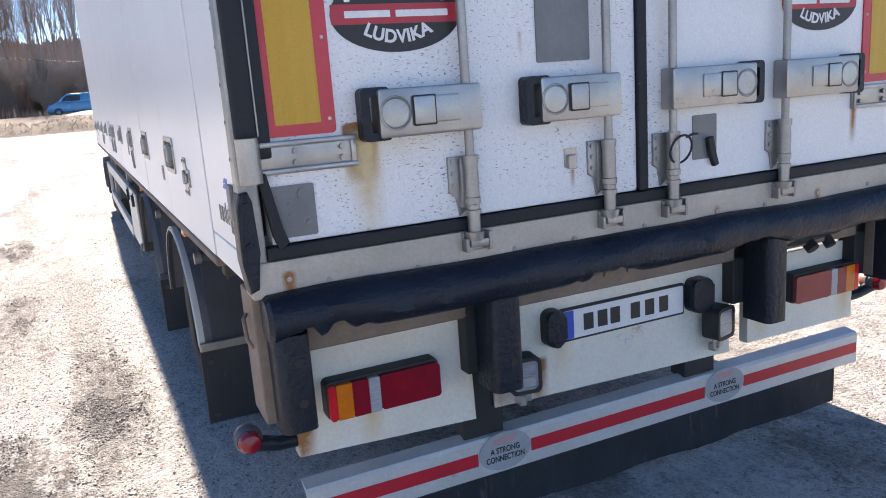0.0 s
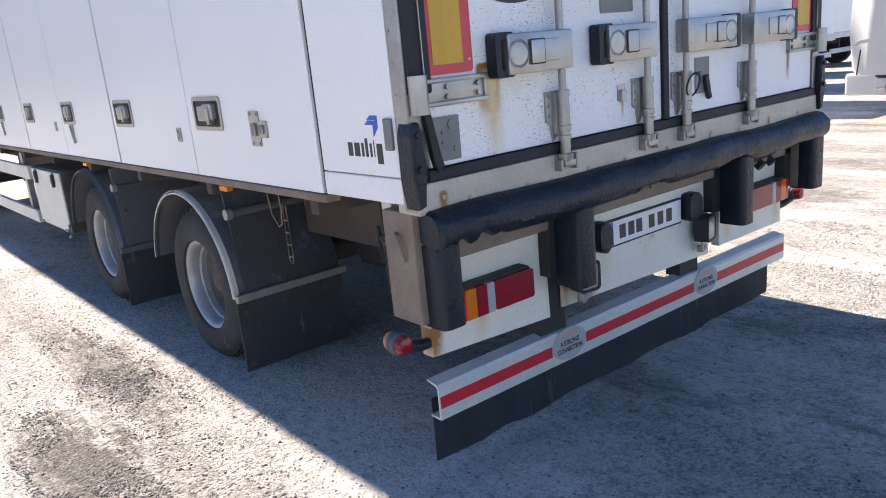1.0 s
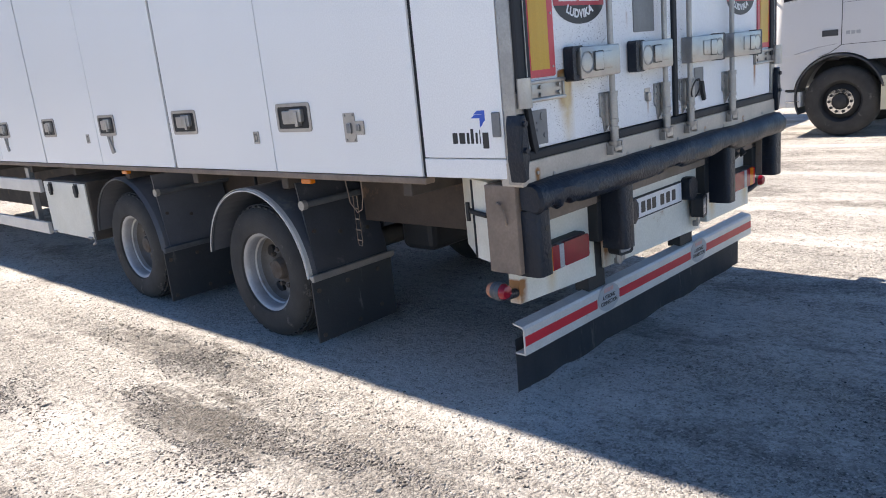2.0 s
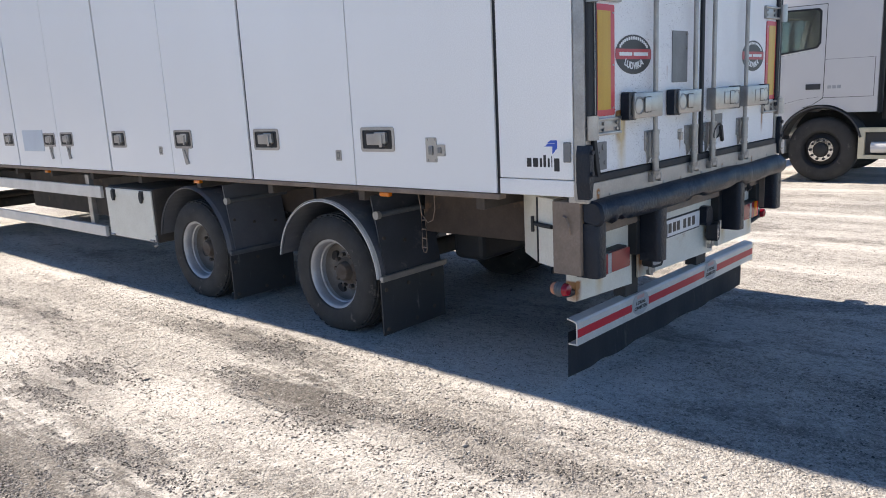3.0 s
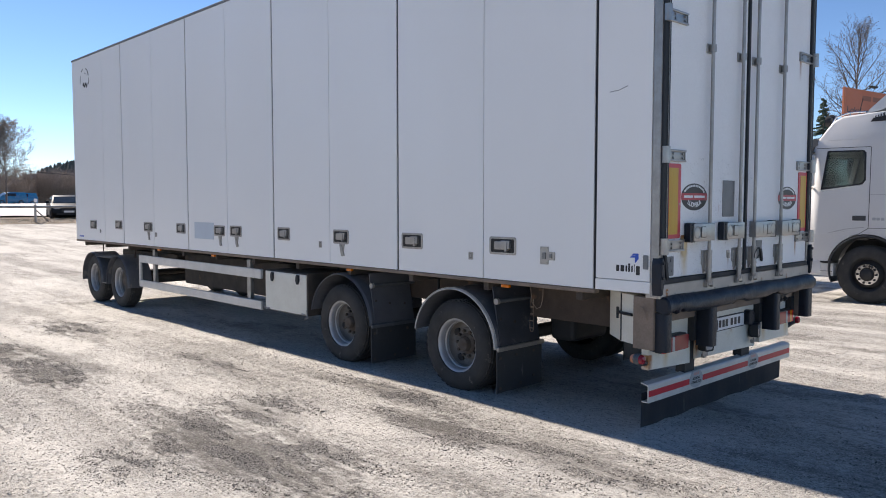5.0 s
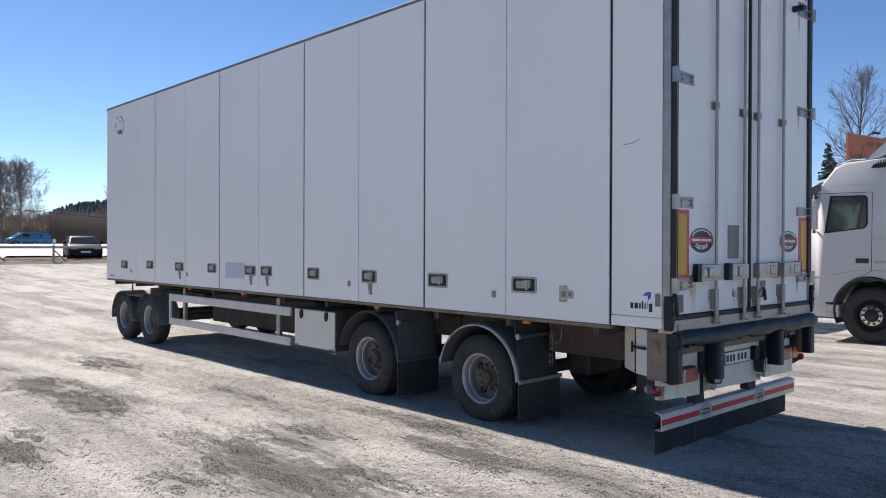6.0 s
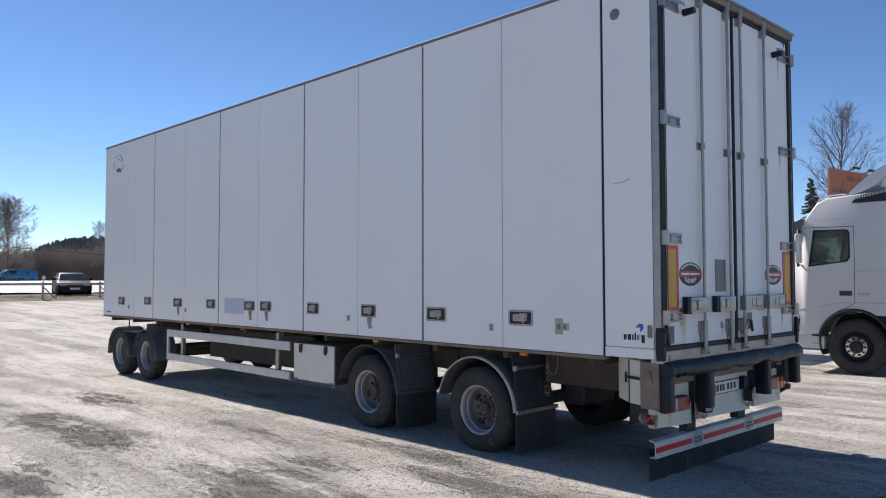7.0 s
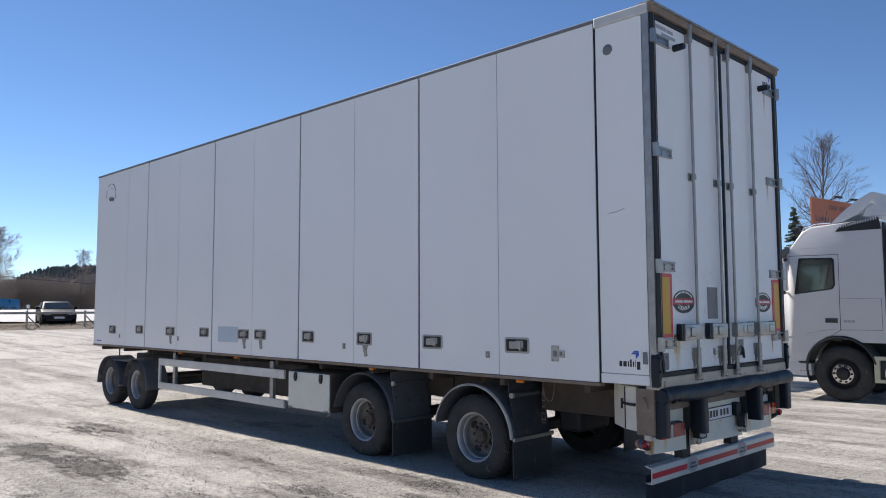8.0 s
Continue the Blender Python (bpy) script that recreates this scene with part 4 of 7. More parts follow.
# maker's mark on the side and doors: a blue chevron over a plain dark bar of lettering
def mark(parent, m, s, chev):
    bm = bmesh.new()
    for du, dv in ((0.0, 0.0), (0.014, 0.016)):
        prism(bm, [(u + du * s, v + dv * s) for u, v in ((0.0 * s, 0.075 * s), (0.022 * s, 0.09 * s), (0.062 * s, 0.09 * s), (0.062 * s, 0.05 * s), (0.047 * s, 0.036 * s), (0.047 * s, 0.075 * s))], 0.0006, m)
    part("chevron", bm, chev, parent)
    bm = bmesh.new()
    for u0, u1, v0, v1 in ((-0.112, -0.080, -0.03, 0.016), (-0.074, -0.038, -0.03, 0.016), (-0.032, -0.014, -0.03, 0.016), (-0.010, 0.010, -0.03, 0.032), (0.016, 0.032, -0.03, 0.016), (0.038, 0.047, -0.03, 0.028), (0.054, 0.090, -0.05, 0.016)):
        prism(bm, rounded((u0 + 0.002) * s, (u1 - 0.002) * s, v0 * s, v1 * s, 0.003 * s, 2), 0.0006, m)
    part("maker_lettering", bm, INK, parent, "dark lettering blocks of the maker's mark")


mark(panel_at(0.3), side_at(0.235, 1.238), 1.0, BLUE)
mark(right_door, back_at(2.42, 4.075), 1.0, BLUE)
bm = bmesh.new()
for u0, u1, v0, v1 in ((0.11, 0.30, 4.10, 4.135), (0.31, 0.42, 4.098, 4.13), (0.22, 0.46, 4.05, 4.08)):
    prism(bm, rounded(u0, u1, v0, v1, 0.004), 0.0006, back_at(0, 0))
part("door_lettering", bm, STICKER, left_door, "faded pale lettering bar")
bm = bmesh.new()
PS = side_at(11.2, 3.85) @ Matrix.Scale(1.35, 4)
for r, a0, a1, w in ((0.16, 20, 75, 0.016), (0.16, 100, 128, 0.013), (0.15, 150, 190, 0.012), (0.10, 40, 95, 0.010), (0.165, -20, 8, 0.014)):
    tube(bm, [PS @ Vector((r * math.cos(radians(a0 + (a1 - a0) * k / 6)), r * math.sin(radians(a0 + (a1 - a0) * k / 6)), 0.0)) for k in range(7)], w / 2, 4)
tube(bm, [PS @ Vector((-0.05 + 0.022 * k, -0.06 + 0.035 * math.sin(k * 1.9), 0.0)) for k in range(8)], 0.011, 4)
tagged(part("peeled_sticker", bm, INK, panel_at(11.2), "remains of a peeled dark sticker"), kind="stuff")
part("front_label", prism(bmesh.new(), rounded(-0.11, 0.11, -0.012, 0.012, 0.004), 0.0006, side_at(11.55, 1.12)), BLUE, panel_at(11.5), "small blue printed label")
bm = bmesh.new()
tube(bm, [(-0.001, 0.417, 2.519), (-0.001, 0.34, 2.525), (-0.001, 0.266, 2.549)], 0.0025, 4)
part("scratch", bm, GREY_PLATE, panel_at(0.3), "long thin scratch")

# below the sill: bumper roll, beam, lamp boards
bm = bmesh.new()
n = 220
# section of the strip: sloping flat top, rounded nose, torn lower lip
SECTION = ((0.03, 1.036), (-0.018, 1.043), (-0.046, 1.036), (-0.068, 1.018), (-0.082, 0.994), (-0.088, 0.966), (-0.085, 0.942), (-0.074, 0.922), (-0.052, 0.910), (-0.03, 0.914), (0.0, 0.924), (0.03, 0.93))
seg = len(SECTION)
rings = []
for i in range(n + 1):
    u = 0.02 + (WID - 0.03) * i / n
    sag = 0.010 * noise.noise(Vector((u * 2.2, 0, 3)))
    tear = max(0.0, noise.noise(Vector((u * 3.1, 7, 1)))) * (0.6 + noise.noise(Vector((u * 21, 1, 2))))
    end = 0.85 if i in (0, n) else 1.0
    ring = []
    for k, (v, z) in enumerate(SECTION):
        bulge = 0.008 * noise.noise(Vector((u * 5, k * 0.6, 2))) + 0.0025 * noise.noise(Vector((u * 17, k * 1.1, 5)))
        lift = 0.085 * tear * max(0.0, (0.95 - z) / 0.04) if v < -0.02 else 0.0
        ring.append(bm.verts.new(REAR @ Vector((u, (v - bulge) * end, 0.98 + (z - 0.98) * end + sag + lift + bulge * 0.5))))
    rings.append(ring)
for A, B in zip(rings, rings[1:]):
    for k in range(seg):
        bm.faces.new((A[k], A[(k + 1) % seg], B[(k + 1) % seg], B[k]))
bm.faces.new(rings[0])
bm.faces.new(rings[-1][::-1])
part("bumper_roll", bm, RUBBER, trailer, "torn and scuffed black rubber bumper roll", smooth=True)
part("rear_beam", bx(0.02, WID - 0.02, 0.075, 0.16, 0.83, 0.999, 0.006), RUST, trailer, "brown dirty steel rear beam", REAR)
bm = bmesh.new()
for u in (0.66, 1.20, 1.30, 2.1):
    mm = back_at(u, 0.88)
    rod(bm, mm @ Vector((0, 0, -0.076)), mm @ Vector((0, 0, -0.066)), 0.009, 8)
tagged(part("beam_bolts", bm, RUST, trailer), kind="stuff")


def rpart(name, u0, u1, v0, v1, z0, z1, material, label="", bevel=0.004, parent=None):
    """A part in the rear frame's own square: u across, v forwards (into the trailer)."""
    return part(name, bx(u0, u1, v0, v1, z0, z1, bevel, 2), material, parent or trailer, label, REAR)


BRIGHT_RED = mat("bright_red_lens", (0.75, 0.02, 0.03), (0.65, 0.016, 0.025), 0.2, scale=10, grain=150, bump=0.05)
# white lamp boards
board_l = part("lamp_board", prism(bmesh.new(), [(0.10, 0.485), (0.70, 0.455), (0.69, 0.83), (0.10, 0.83)], 0.012, back_at(0, 0, -0.142), 0, 0.002), WHITE_OLD, trailer, "cream painted lamp board with rust at its edges")
board_m = part("lamp_board", prism(bmesh.new(), [(0.775, 0.475), (1.83, 0.445), (1.825, 0.83), (0.775, 0.83)], 0.012, back_at(0, 0, -0.142), 0, 0.002), WHITE_OLD, trailer, "cream painted board that carries the number plate")
board_r = part("lamp_board", prism(bmesh.new(), [(1.925, 0.46), (2.53, 0.455), (2.53, 0.80), (1.925, 0.80)], 0.012, back_at(0, 0, -0.142), 0, 0.002), WHITE_OLD, trailer, "cream painted lamp board")
part("board_flange", prism(bmesh.new(), [(0.10, 0.485), (0.112, 0.485), (0.112, 0.83), (0.10, 0.83)], -0.045, back_at(0, 0, -0.142)), WHITE_OLD, trailer)
part("board_flange", prism(bmesh.new(), [(1.925, 0.46), (1.935, 0.46), (1.935, 0.80), (1.925, 0.80)], -0.03, back_at(0, 0, -0.142)), WHITE_OLD, trailer)


def tail_lamp(board, u_out, s):
    """Long tail lamp: black hood, red body, amber end outside, clear strip between. s = +1 runs to the right."""
    z0, z1 = 0.602, 0.712

    def span(a, b):
        return sorted((u_out + s * a, u_out + s * b))

    a, b = span(-0.004, 0.366)
    bm = bmesh.new()
    prism(bm, rounded(a, b, z0 - 0.004, z1 + 0.009, 0.018), 0.052, back_at(0, 0, -0.131), 0, 0.006)
    lamp = part("tail_lamp", bm, BLACK, board, "long tail lamp with red, amber and clear lenses")
    for k, (p, q, mm) in enumerate(((0.0, 0.024, BRIGHT_RED), (0.024, 0.074, AMBER_LENS), (0.074, 0.126, RED_LENS), (0.126, 0.162, CLEAR_LENS), (0.162, 0.362, RED_LENS))):
        a, b = span(p + 0.0006, q - 0.0006)
        r = 0.012 if k in (0, 4) else 0.002
        part("lens", prism(bmesh.new(), rounded(a, b, z0, z1, min(r, (b - a) * 0.4)), 0.018, back_at(0, 0, -0.0788)), mm, board, {1: "amber lens", 3: "clear lens"}.get(k, "red lens"))


tail_lamp(board_l, 0.190, 1)
tail_lamp(board_r, 2.475, -1)
bm = bmesh.new()
tube(bm, [REAR @ Vector(p) for p in ((1.95, 0.10, 0.842), (2.12, 0.085, 0.850), (2.34, 0.085, 0.868), (2.47, 0.10, 0.872))], 0.016, 8)
rod(bm, REAR @ Vector((2.20, 0.06, 0.815)), REAR @ Vector((2.20, 0.10, 0.85)), 0.026, 12)
rod(bm, REAR @ Vector((2.30, 0.06, 0.815)), REAR @ Vector((2.30, 0.10, 0.86)), 0.022, 12)
part("release_lever", bm, BLACK, trailer, "dark release lever under the rear beam", smooth=True)

# number plate with plain bars for its characters
plate = part("plate_holder", prism(bmesh.new(), rounded(1.045, 1.590, 0.652, 0.772, 0.006), 0.012, back_at(0, 0, -0.130), 0, 0.003), BLACK, board_m, "black number plate holder")
part("number_plate", prism(bmesh.new(), rounded(1.052, 1.583, 0.661, 0.764, 0.006), 0.0015, back_at(0, 0, -0.1178)), PLATE_WHITE, board_m, "white number plate with a blue end band")
part("country_band", prism(bmesh.new(), rounded(1.053, 1.093, 0.662, 0.763, 0.004), 0.0008, back_at(0, 0, -0.1160)), BLUE, board_m)
for u in (1.155, 1.215, 1.27, 1.36, 1.425, 1.49):
    part("plate_bar", prism(bmesh.new(), rounded(u - 0.021, u + 0.021, 0.682, 0.742, 0.003), 0.0008, back_at(0, 0, -0.1160)), INK, board_m, "plain dark bar")
for u0, u1 in ((0.965, 1.040), (1.600, 1.700)):
    bm = bmesh.new()
    prism(bm, rounded(u0, u1, 0.655, 0.785, 0.03, 5), 0.055, back_at(0, 0, -0.131), 0, 0.014)
    part("plate_lamp", bm, RUBBER, board_m, "rounded black number plate lamp")


def work_lamp(u, z, tilt):
    """Square work lamp: finned black case, bezel, glass with reflector cells, stirrup."""
    m = back_at(u, z, -0.115) @ Matrix.Rotation(radians(tilt), 4, 'Y')
    lamp = part("work_lamp", prism(bmesh.new(), rounded(-0.055, 0.055, -0.062, 0.062, 0.022, 4), 0.062, m, 0, 0.006), BLACK, board_m, "square black work lamp")
    part("bezel", ring_frame(bmesh.new(), rounded(-0.056, 0.056, -0.063, 0.063, 0.022, 4), rounded(-0.044, 0.044, -0.050, 0.050, 0.016, 4), 0.010, m @ Matrix.Translation((0, 0, 0.060))), BLACK, board_m)
    part("lamp_glass", prism(bmesh.new(), rounded(-0.0445, 0.0445, -0.0505, 0.0505, 0.016, 4), 0.004, m @ Matrix.Translation((0, 0, 0.0625)), 0, 0.001), CLEAR_LENS, board_m, "clear lamp glass")
    for v in (-0.024, 0.024):
        bm = bmesh.new()
        ring_frame(bm, rounded(-0.040, 0.040, v - 0.021, v + 0.021, 0.008, 3), rounded(-0.036, 0.036, v - 0.017, v + 0.017, 0.007, 3), 0.0015, m @ Matrix.Translation((0, 0, 0.0668)))
        part("reflector_cell", bm, STEEL, board_m)
    bm = bmesh.new()
    prism(bm, rounded(-0.03, 0.03, -0.105, -0.060, 0.006), 0.008, m @ Matrix.Translation((0, 0, 0.026)))
    rod(bm, m @ Vector((0, -0.105, 0.03)), m @ Vector((0, -0.082, 0.03)), 0.012, 8)
    prism(bm, rounded(-0.012, 0.012, -0.12, -0.09, 0.004), 0.03, m @ Matrix.Translation((0, 0, 0.0)))
    part("stirrup", bm, GALV, board_m, "steel lamp stirrup")


work_lamp(0.862, 0.598, -8)
work_lamp(1.715, 0.605, 14)

# rubber buffers on black brackets
for u0, u1, z0, z1, bu0, bu1, bz in ((0.028, 0.132, 0.645, 0.925, 0.05, 0.13, 0.68), (0.690, 0.798, 0.605, 0.925, 0.655, 0.80, 0.64), (1.842, 1.945, 0.60, 0.925, 1.79, 1.96, 0.66), (2.525, 2.645, 0.648, 0.915, 2.46, 2.62, 0.66)):
    bm = bmesh.new()
    w = (u1 - u0)
    outline = [(u0, 0.075)] + [(u0 + w * 0.5 - w * 0.5 * math.copysign(abs(math.cos(radians(q))) ** 0.45, math.cos(radians(q))), 0.0 - 0.048 * math.sin(radians(q)) ** 0.6) for q in range(0, 181, 12)] + [(u1, 0.075)]
    prism(bm, outline, z1 - z0, REAR @ Matrix.Translation((0, 0, z0)), 0, 0.008)
    holes = []
    for f in (0.3, 0.72):
        z = z0 + (z1 - z0) * f
        holes.append((u0 + w * 0.62, z))
    buf = part("rubber_buffer", bm, RUBBER, trailer, "scuffed black rubber dock buffer", smooth=True)
    # Black discs on the rubber stand for the shade inside the bolt holes.
    for u, z in holes:
        part("bolt_hole_disc", rd(REAR @ Vector((u, -0.042, z)), REAR @ Vector((u, -0.0495, z)), 0.013, 12), INK, buf)
    rpart("buffer_bracket", bu0, bu1, 0.075, 0.15, bz, 0.90, BLACK, "black steel buffer bracket")

# corner boxes below the box, and a white locker column
for s in (0, 1):
    u0, u1 = (0.0, 0.10) if s == 0 else (WID - 0.10, WID)
    bm = bx(u0, u1, 0.035, 0.20, 0.655, 1.035, 0.006, 2)
    part("corner_box", bm, RUST, trailer, "brown dirty steel corner box", REAR)
bm = bmesh.new()
tube(bm, [(-0.001, 0.13, 0.96), (-0.014, 0.105, 0.955), (-0.014, 0.085, 0.90), (-0.001, 0.09, 0.87)], 0.006, 6)
part("grab_hook", bm, RUST, trailer)
locker = part("side_locker", prism(bmesh.new(), [(0.07, 0.235), (0.128, 0.374), (0.132, 0.380), (0.32, 0.60), (0.55, 0.60), (0.55, 0.235)], 0.365, Matrix.Translation((0, 0, 0.668)), 0, 0.004), WHITE_OLD, trailer, "narrow white locker set at an angle, with a strap latch")
part("locker_seam", rd((0.127, 0.376, 0.672), (0.127, 0.376, 1.03), 0.006, 8), SEAL, locker)
bm = bmesh.new()
tube(bm, [(0.066, 0.245, 0.885), (0.088, 0.315, 0.885), (0.118, 0.378, 0.885), (0.150, 0.420, 0.883)], 0.012, 8)
tube(bm, [(0.122, 0.405, 0.84), (0.122, 0.405, 0.925)], 0.010, 8)
part("strap_latch", bm, BLACK, locker, "dark strap latch")

# rear underrun beam with red tape, round stickers and the rubber curtain
bm = bmesh.new()
prof = [(0.128, 0.238), (0.128, 0.362), (0.136, 0.374), (0.190, 0.384), (0.190, 0.377), (0.142, 0.366), (0.135, 0.358), (0.135, 0.246), (0.185, 0.246), (0.185, 0.238)]
prism(bm, prof, 2.47, Matrix(((0, 0, 1, 0.105), (1, 0, 0, 0), (0, 1, 0, 0), (0, 0, 0, 1))))
under = part("underrun_beam", bm, ALU, trailer, "pale dented aluminium underrun beam", REAR)
UND = [(0.110, 0.695), (0.905, 1.700), (1.905, 2.570)]
for a, b in UND:
    part("red_tape", bx(a, b, 0.1265, 0.1285, 0.282, 0.328), RED_TAPE, under, "red reflective tape stripe", REAR)
for u in (0.80, 1.803):
    part("sticker", prism(bmesh.new(), ellipse(u, 0.314, 0.102, 0.070, 36), 0.0012, back_at(0, 0, -0.1262)), STICKER, under, "grey oval sticker")
    bm = bmesh.new()
    for k in (-1, 0, 1):
        prism(bm, rounded(u + k * 0.03 - 0.013, u + k * 0.03 + 0.013, 0.344, 0.366, 0.003), 0.0006, back_at(0, 0, -0.1248))
    part("maker_bar", bm, PALE_RED, under, "faded red maker's bar")
    writing("slogan", "A STRONG", 0.030, back_at(u, 0.318, -0.1246), INK, under, "black lettering A STRONG", 0.0006, 0.115)
    writing("slogan", "CONNECTION", 0.030, back_at(u, 0.288, -0.1246), INK, under, "black lettering CONNECTION", 0.0006, 0.150)
for u in (0.66, 1.62):
    rpart("beam_post", u, u + 0.15, 0.15, 0.23, 0.375, 0.86, BLACK, "black steel post of the underrun beam")
bm = bmesh.new()
cols, rows_ = 66, 6
grid = []
for j in range(rows_ + 1):
    row = []
    for i in range(cols + 1):
        u = 0.118 + 2.41 * i / cols
        ragged = 0.008 * noise.noise(Vector((u * 6, 1, 1))) + 0.004 * noise.noise(Vector((u * 19, 4, 1)))
        z = 0.30 - (0.262 + ragged) * j / rows_
        v = 0.195 + 0.007 * math.sin(u * 13 + 1.0 + 2.0 * noise.noise(Vector((u * 2, 3, 3)))) * j / rows_ + 0.014 * j / rows_ * noise.noise(Vector((u * 4, z * 4, 2)))
        row.append(bm.verts.new(REAR @ Vector((u, v, z))))
    grid.append(row)
for j in range(rows_):
    for i in range(cols):
        bm.faces.new((grid[j][i], grid[j][i + 1], grid[j + 1][i + 1], grid[j + 1][i]))
r = bmesh.ops.solidify(bm, geom=bm.faces[:], thickness=0.008)
part("spray_curtain", bm, CURTAIN, trailer, "wavy dusty black rubber curtain reaching almost to the ground", smooth=True)


def arm_lamp(s):
    """Outrigger lamp: rubber arm, amber lens forwards, red lens rearwards."""
    u = -0.045 if s < 0 else WID + 0.035
    c = Vector((u, 0.125, 0.590))
    inner = 0.13 if s < 0 else WID - 0.13
    arm = part("lamp_arm", tube(bmesh.new(), [REAR @ Vector(p) for p in ((inner, 0.16, 0.53), ((u + inner) / 2, 0.14, 0.545), (u, 0.125, 0.575))], [0.020, 0.022, 0.026], 10), RUBBER, trailer, "black rubber lamp arm", smooth=True)
    part("lamp_body", lathe(bmesh.new(), [(0.0, -0.022), (0.036, -0.022), (0.041, -0.008), (0.037, 0.0), (0.041, 0.008), (0.036, 0.022), (0.0, 0.022)], REAR @ Matrix.Translation(c) @ Matrix.Rotation(math.pi / 2, 4, 'Z'), 18), DARK_GREY, arm, "grey lamp body", smooth=True)
    for w, mm, lab in ((1, DULL_AMBER, "faded amber lens"), (-1, RED_LENS, "dull red lens")):
        part("lens", lathe(bmesh.new(), [(0.034, 0.020), (0.034, 0.036), (0.027, 0.049), (0.010, 0.055), (0.0, 0.056)], REAR @ Matrix.Translation(c) @ Matrix.Rotation(w * math.pi / 2, 4, 'Z'), 18), mm, arm, lab, smooth=True)


arm_lamp(-1)
arm_lamp(1)

# chassis
for x in (0.86, 1.76):
    part("chassis_beam", prism(bmesh.new(), [(-0.05, 0.68), (0.05, 0.68), (0.05, 0.70), (0.008, 0.70), (0.008, 1.0), (0.05, 1.0), (0.05, 1.02), (-0.05, 1.02), (-0.05, 1.0), (-0.008, 1.0), (-0.008, 0.70), (-0.05, 0.70)], LEN - 1.0, Matrix(((1, 0, 0, x), (0, 0, 1, 0.25), (0, 1, 0, 0), (0, 0, 0, 1)))), CHASSIS, trailer, "dirty steel chassis beam")
for k in range(12):
    y = 0.7 + k * 0.98
    part("cross_member", bx(0.04, WID - 0.04, y - 0.03, y + 0.03, 0.955, 1.025, 0.004), CHASSIS, trailer, "dirty steel cross member")
part("side_beam", bx(0.44, 0.49, 0.62, 1.50, 0.70, 1.02, 0.006), DARK_RUST, trailer, "brown dirty steel side beam")
part("side_beam", bx(0.64, 0.69, 1.50, 5.2, 0.69, 1.02, 0.006), DARK_RUST, trailer, "brown dirty steel side beam")
part("side_beam", bx(WID - 0.35, WID - 0.30, 0.35, 5.2, 0.80, 1.02, 0.006), RUST, trailer, "brown dirty steel side beam")
for y in (2.09, 3.845, 10.05, 11.18):
    part("axle", rd((0.4, y, 0.40), (WID - 0.4, y, 0.40), 0.07, 14), CHASSIS, trailer, "dirty steel axle", smooth=True)
part("battery_box", bx(0.70, 1.25, 1.22, 1.50, 0.46, 0.80, 0.07, 4), BLACK, trailer, "black battery box under the floor")
part("air_tank", rd((0.95, 0.80, 0.66), (1.9, 0.80, 0.66), 0.14, 20), CHASSIS, trailer, "dirty air tank", smooth=True)
# Assumed running gear; it also keeps light out from under the floor.
for y in (2.085, 3.835):
    for x in (0.66, WID - 0.66):
        part("air_bellows", lathe(bmesh.new(), [(0.0, 0.0), (0.11, 0.0), (0.13, 0.04), (0.115, 0.08), (0.135, 0.13), (0.11, 0.19), (0.0, 0.19)], Matrix.Translation((x, y - 0.32, 0.58)) @ Matrix.Rotation(-math.pi / 2, 4, 'Y'), 18), RUBBER, trailer, "black air suspension bellows", smooth=True)
        part("trailing_arm", bx(x - 0.04, x + 0.04, y - 0.42, y + 0.62, 0.47, 0.56, 0.015, 2), CHASSIS, trailer, "dirty steel trailing arm")
        part("hanger", bx(x - 0.06, x + 0.06, y + 0.55, y + 0.72, 0.48, 0.72, 0.01, 2), CHASSIS, trailer, "dirty steel spring hanger")
    part("brake_chamber", rd((0.78, y + 0.10, 0.52), (0.78, y + 0.34, 0.56), 0.08, 16), CHASSIS, trailer, "dirty brake chamber", smooth=True)
    # Added sheet that only blocks light under the floor.
    part("light_baffle", bx(0.62, WID - 0.62, y + 0.80, y + 0.815, 0.30, 0.98, 0.004), FLAP, trailer, "added black sheet that blocks light under the floor")
part("turntable", rd((1.31, 10.3, 0.86), (1.31, 10.3, 0.96), 0.55, 28), CHASSIS, trailer, "steel turntable over the front axles")
part("dolly_frame", bx(0.7, 1.92, 9.2, 11.5, 0.70, 0.86, 0.02, 2), CHASSIS, trailer, "steel frame of the front bogie")
part("pallet_box", bx(0.55, 1.0, 5.6, 8.6, 0.45, 0.92, 0.02, 2), CHASSIS, trailer, "dark storage box behind the side guard")


DISC = mat("stained_wheel_disc", (0.21, 0.20, 0.19), (0.14, 0.12, 0.10), 0.65, 0.2, scale=7, grain=90, bump=0.1, wear=(0.17, 0.10, 0.06), wear_at=0.62, wear_scale=8)
PANEL = mat("dark_guard_panel", (0.055, 0.060, 0.072), (0.038, 0.042, 0.050), 0.5, scale=4, grain=90, bump=0.08, wear=(0.10, 0.10, 0.105), wear_at=0.58, wear_scale=6)
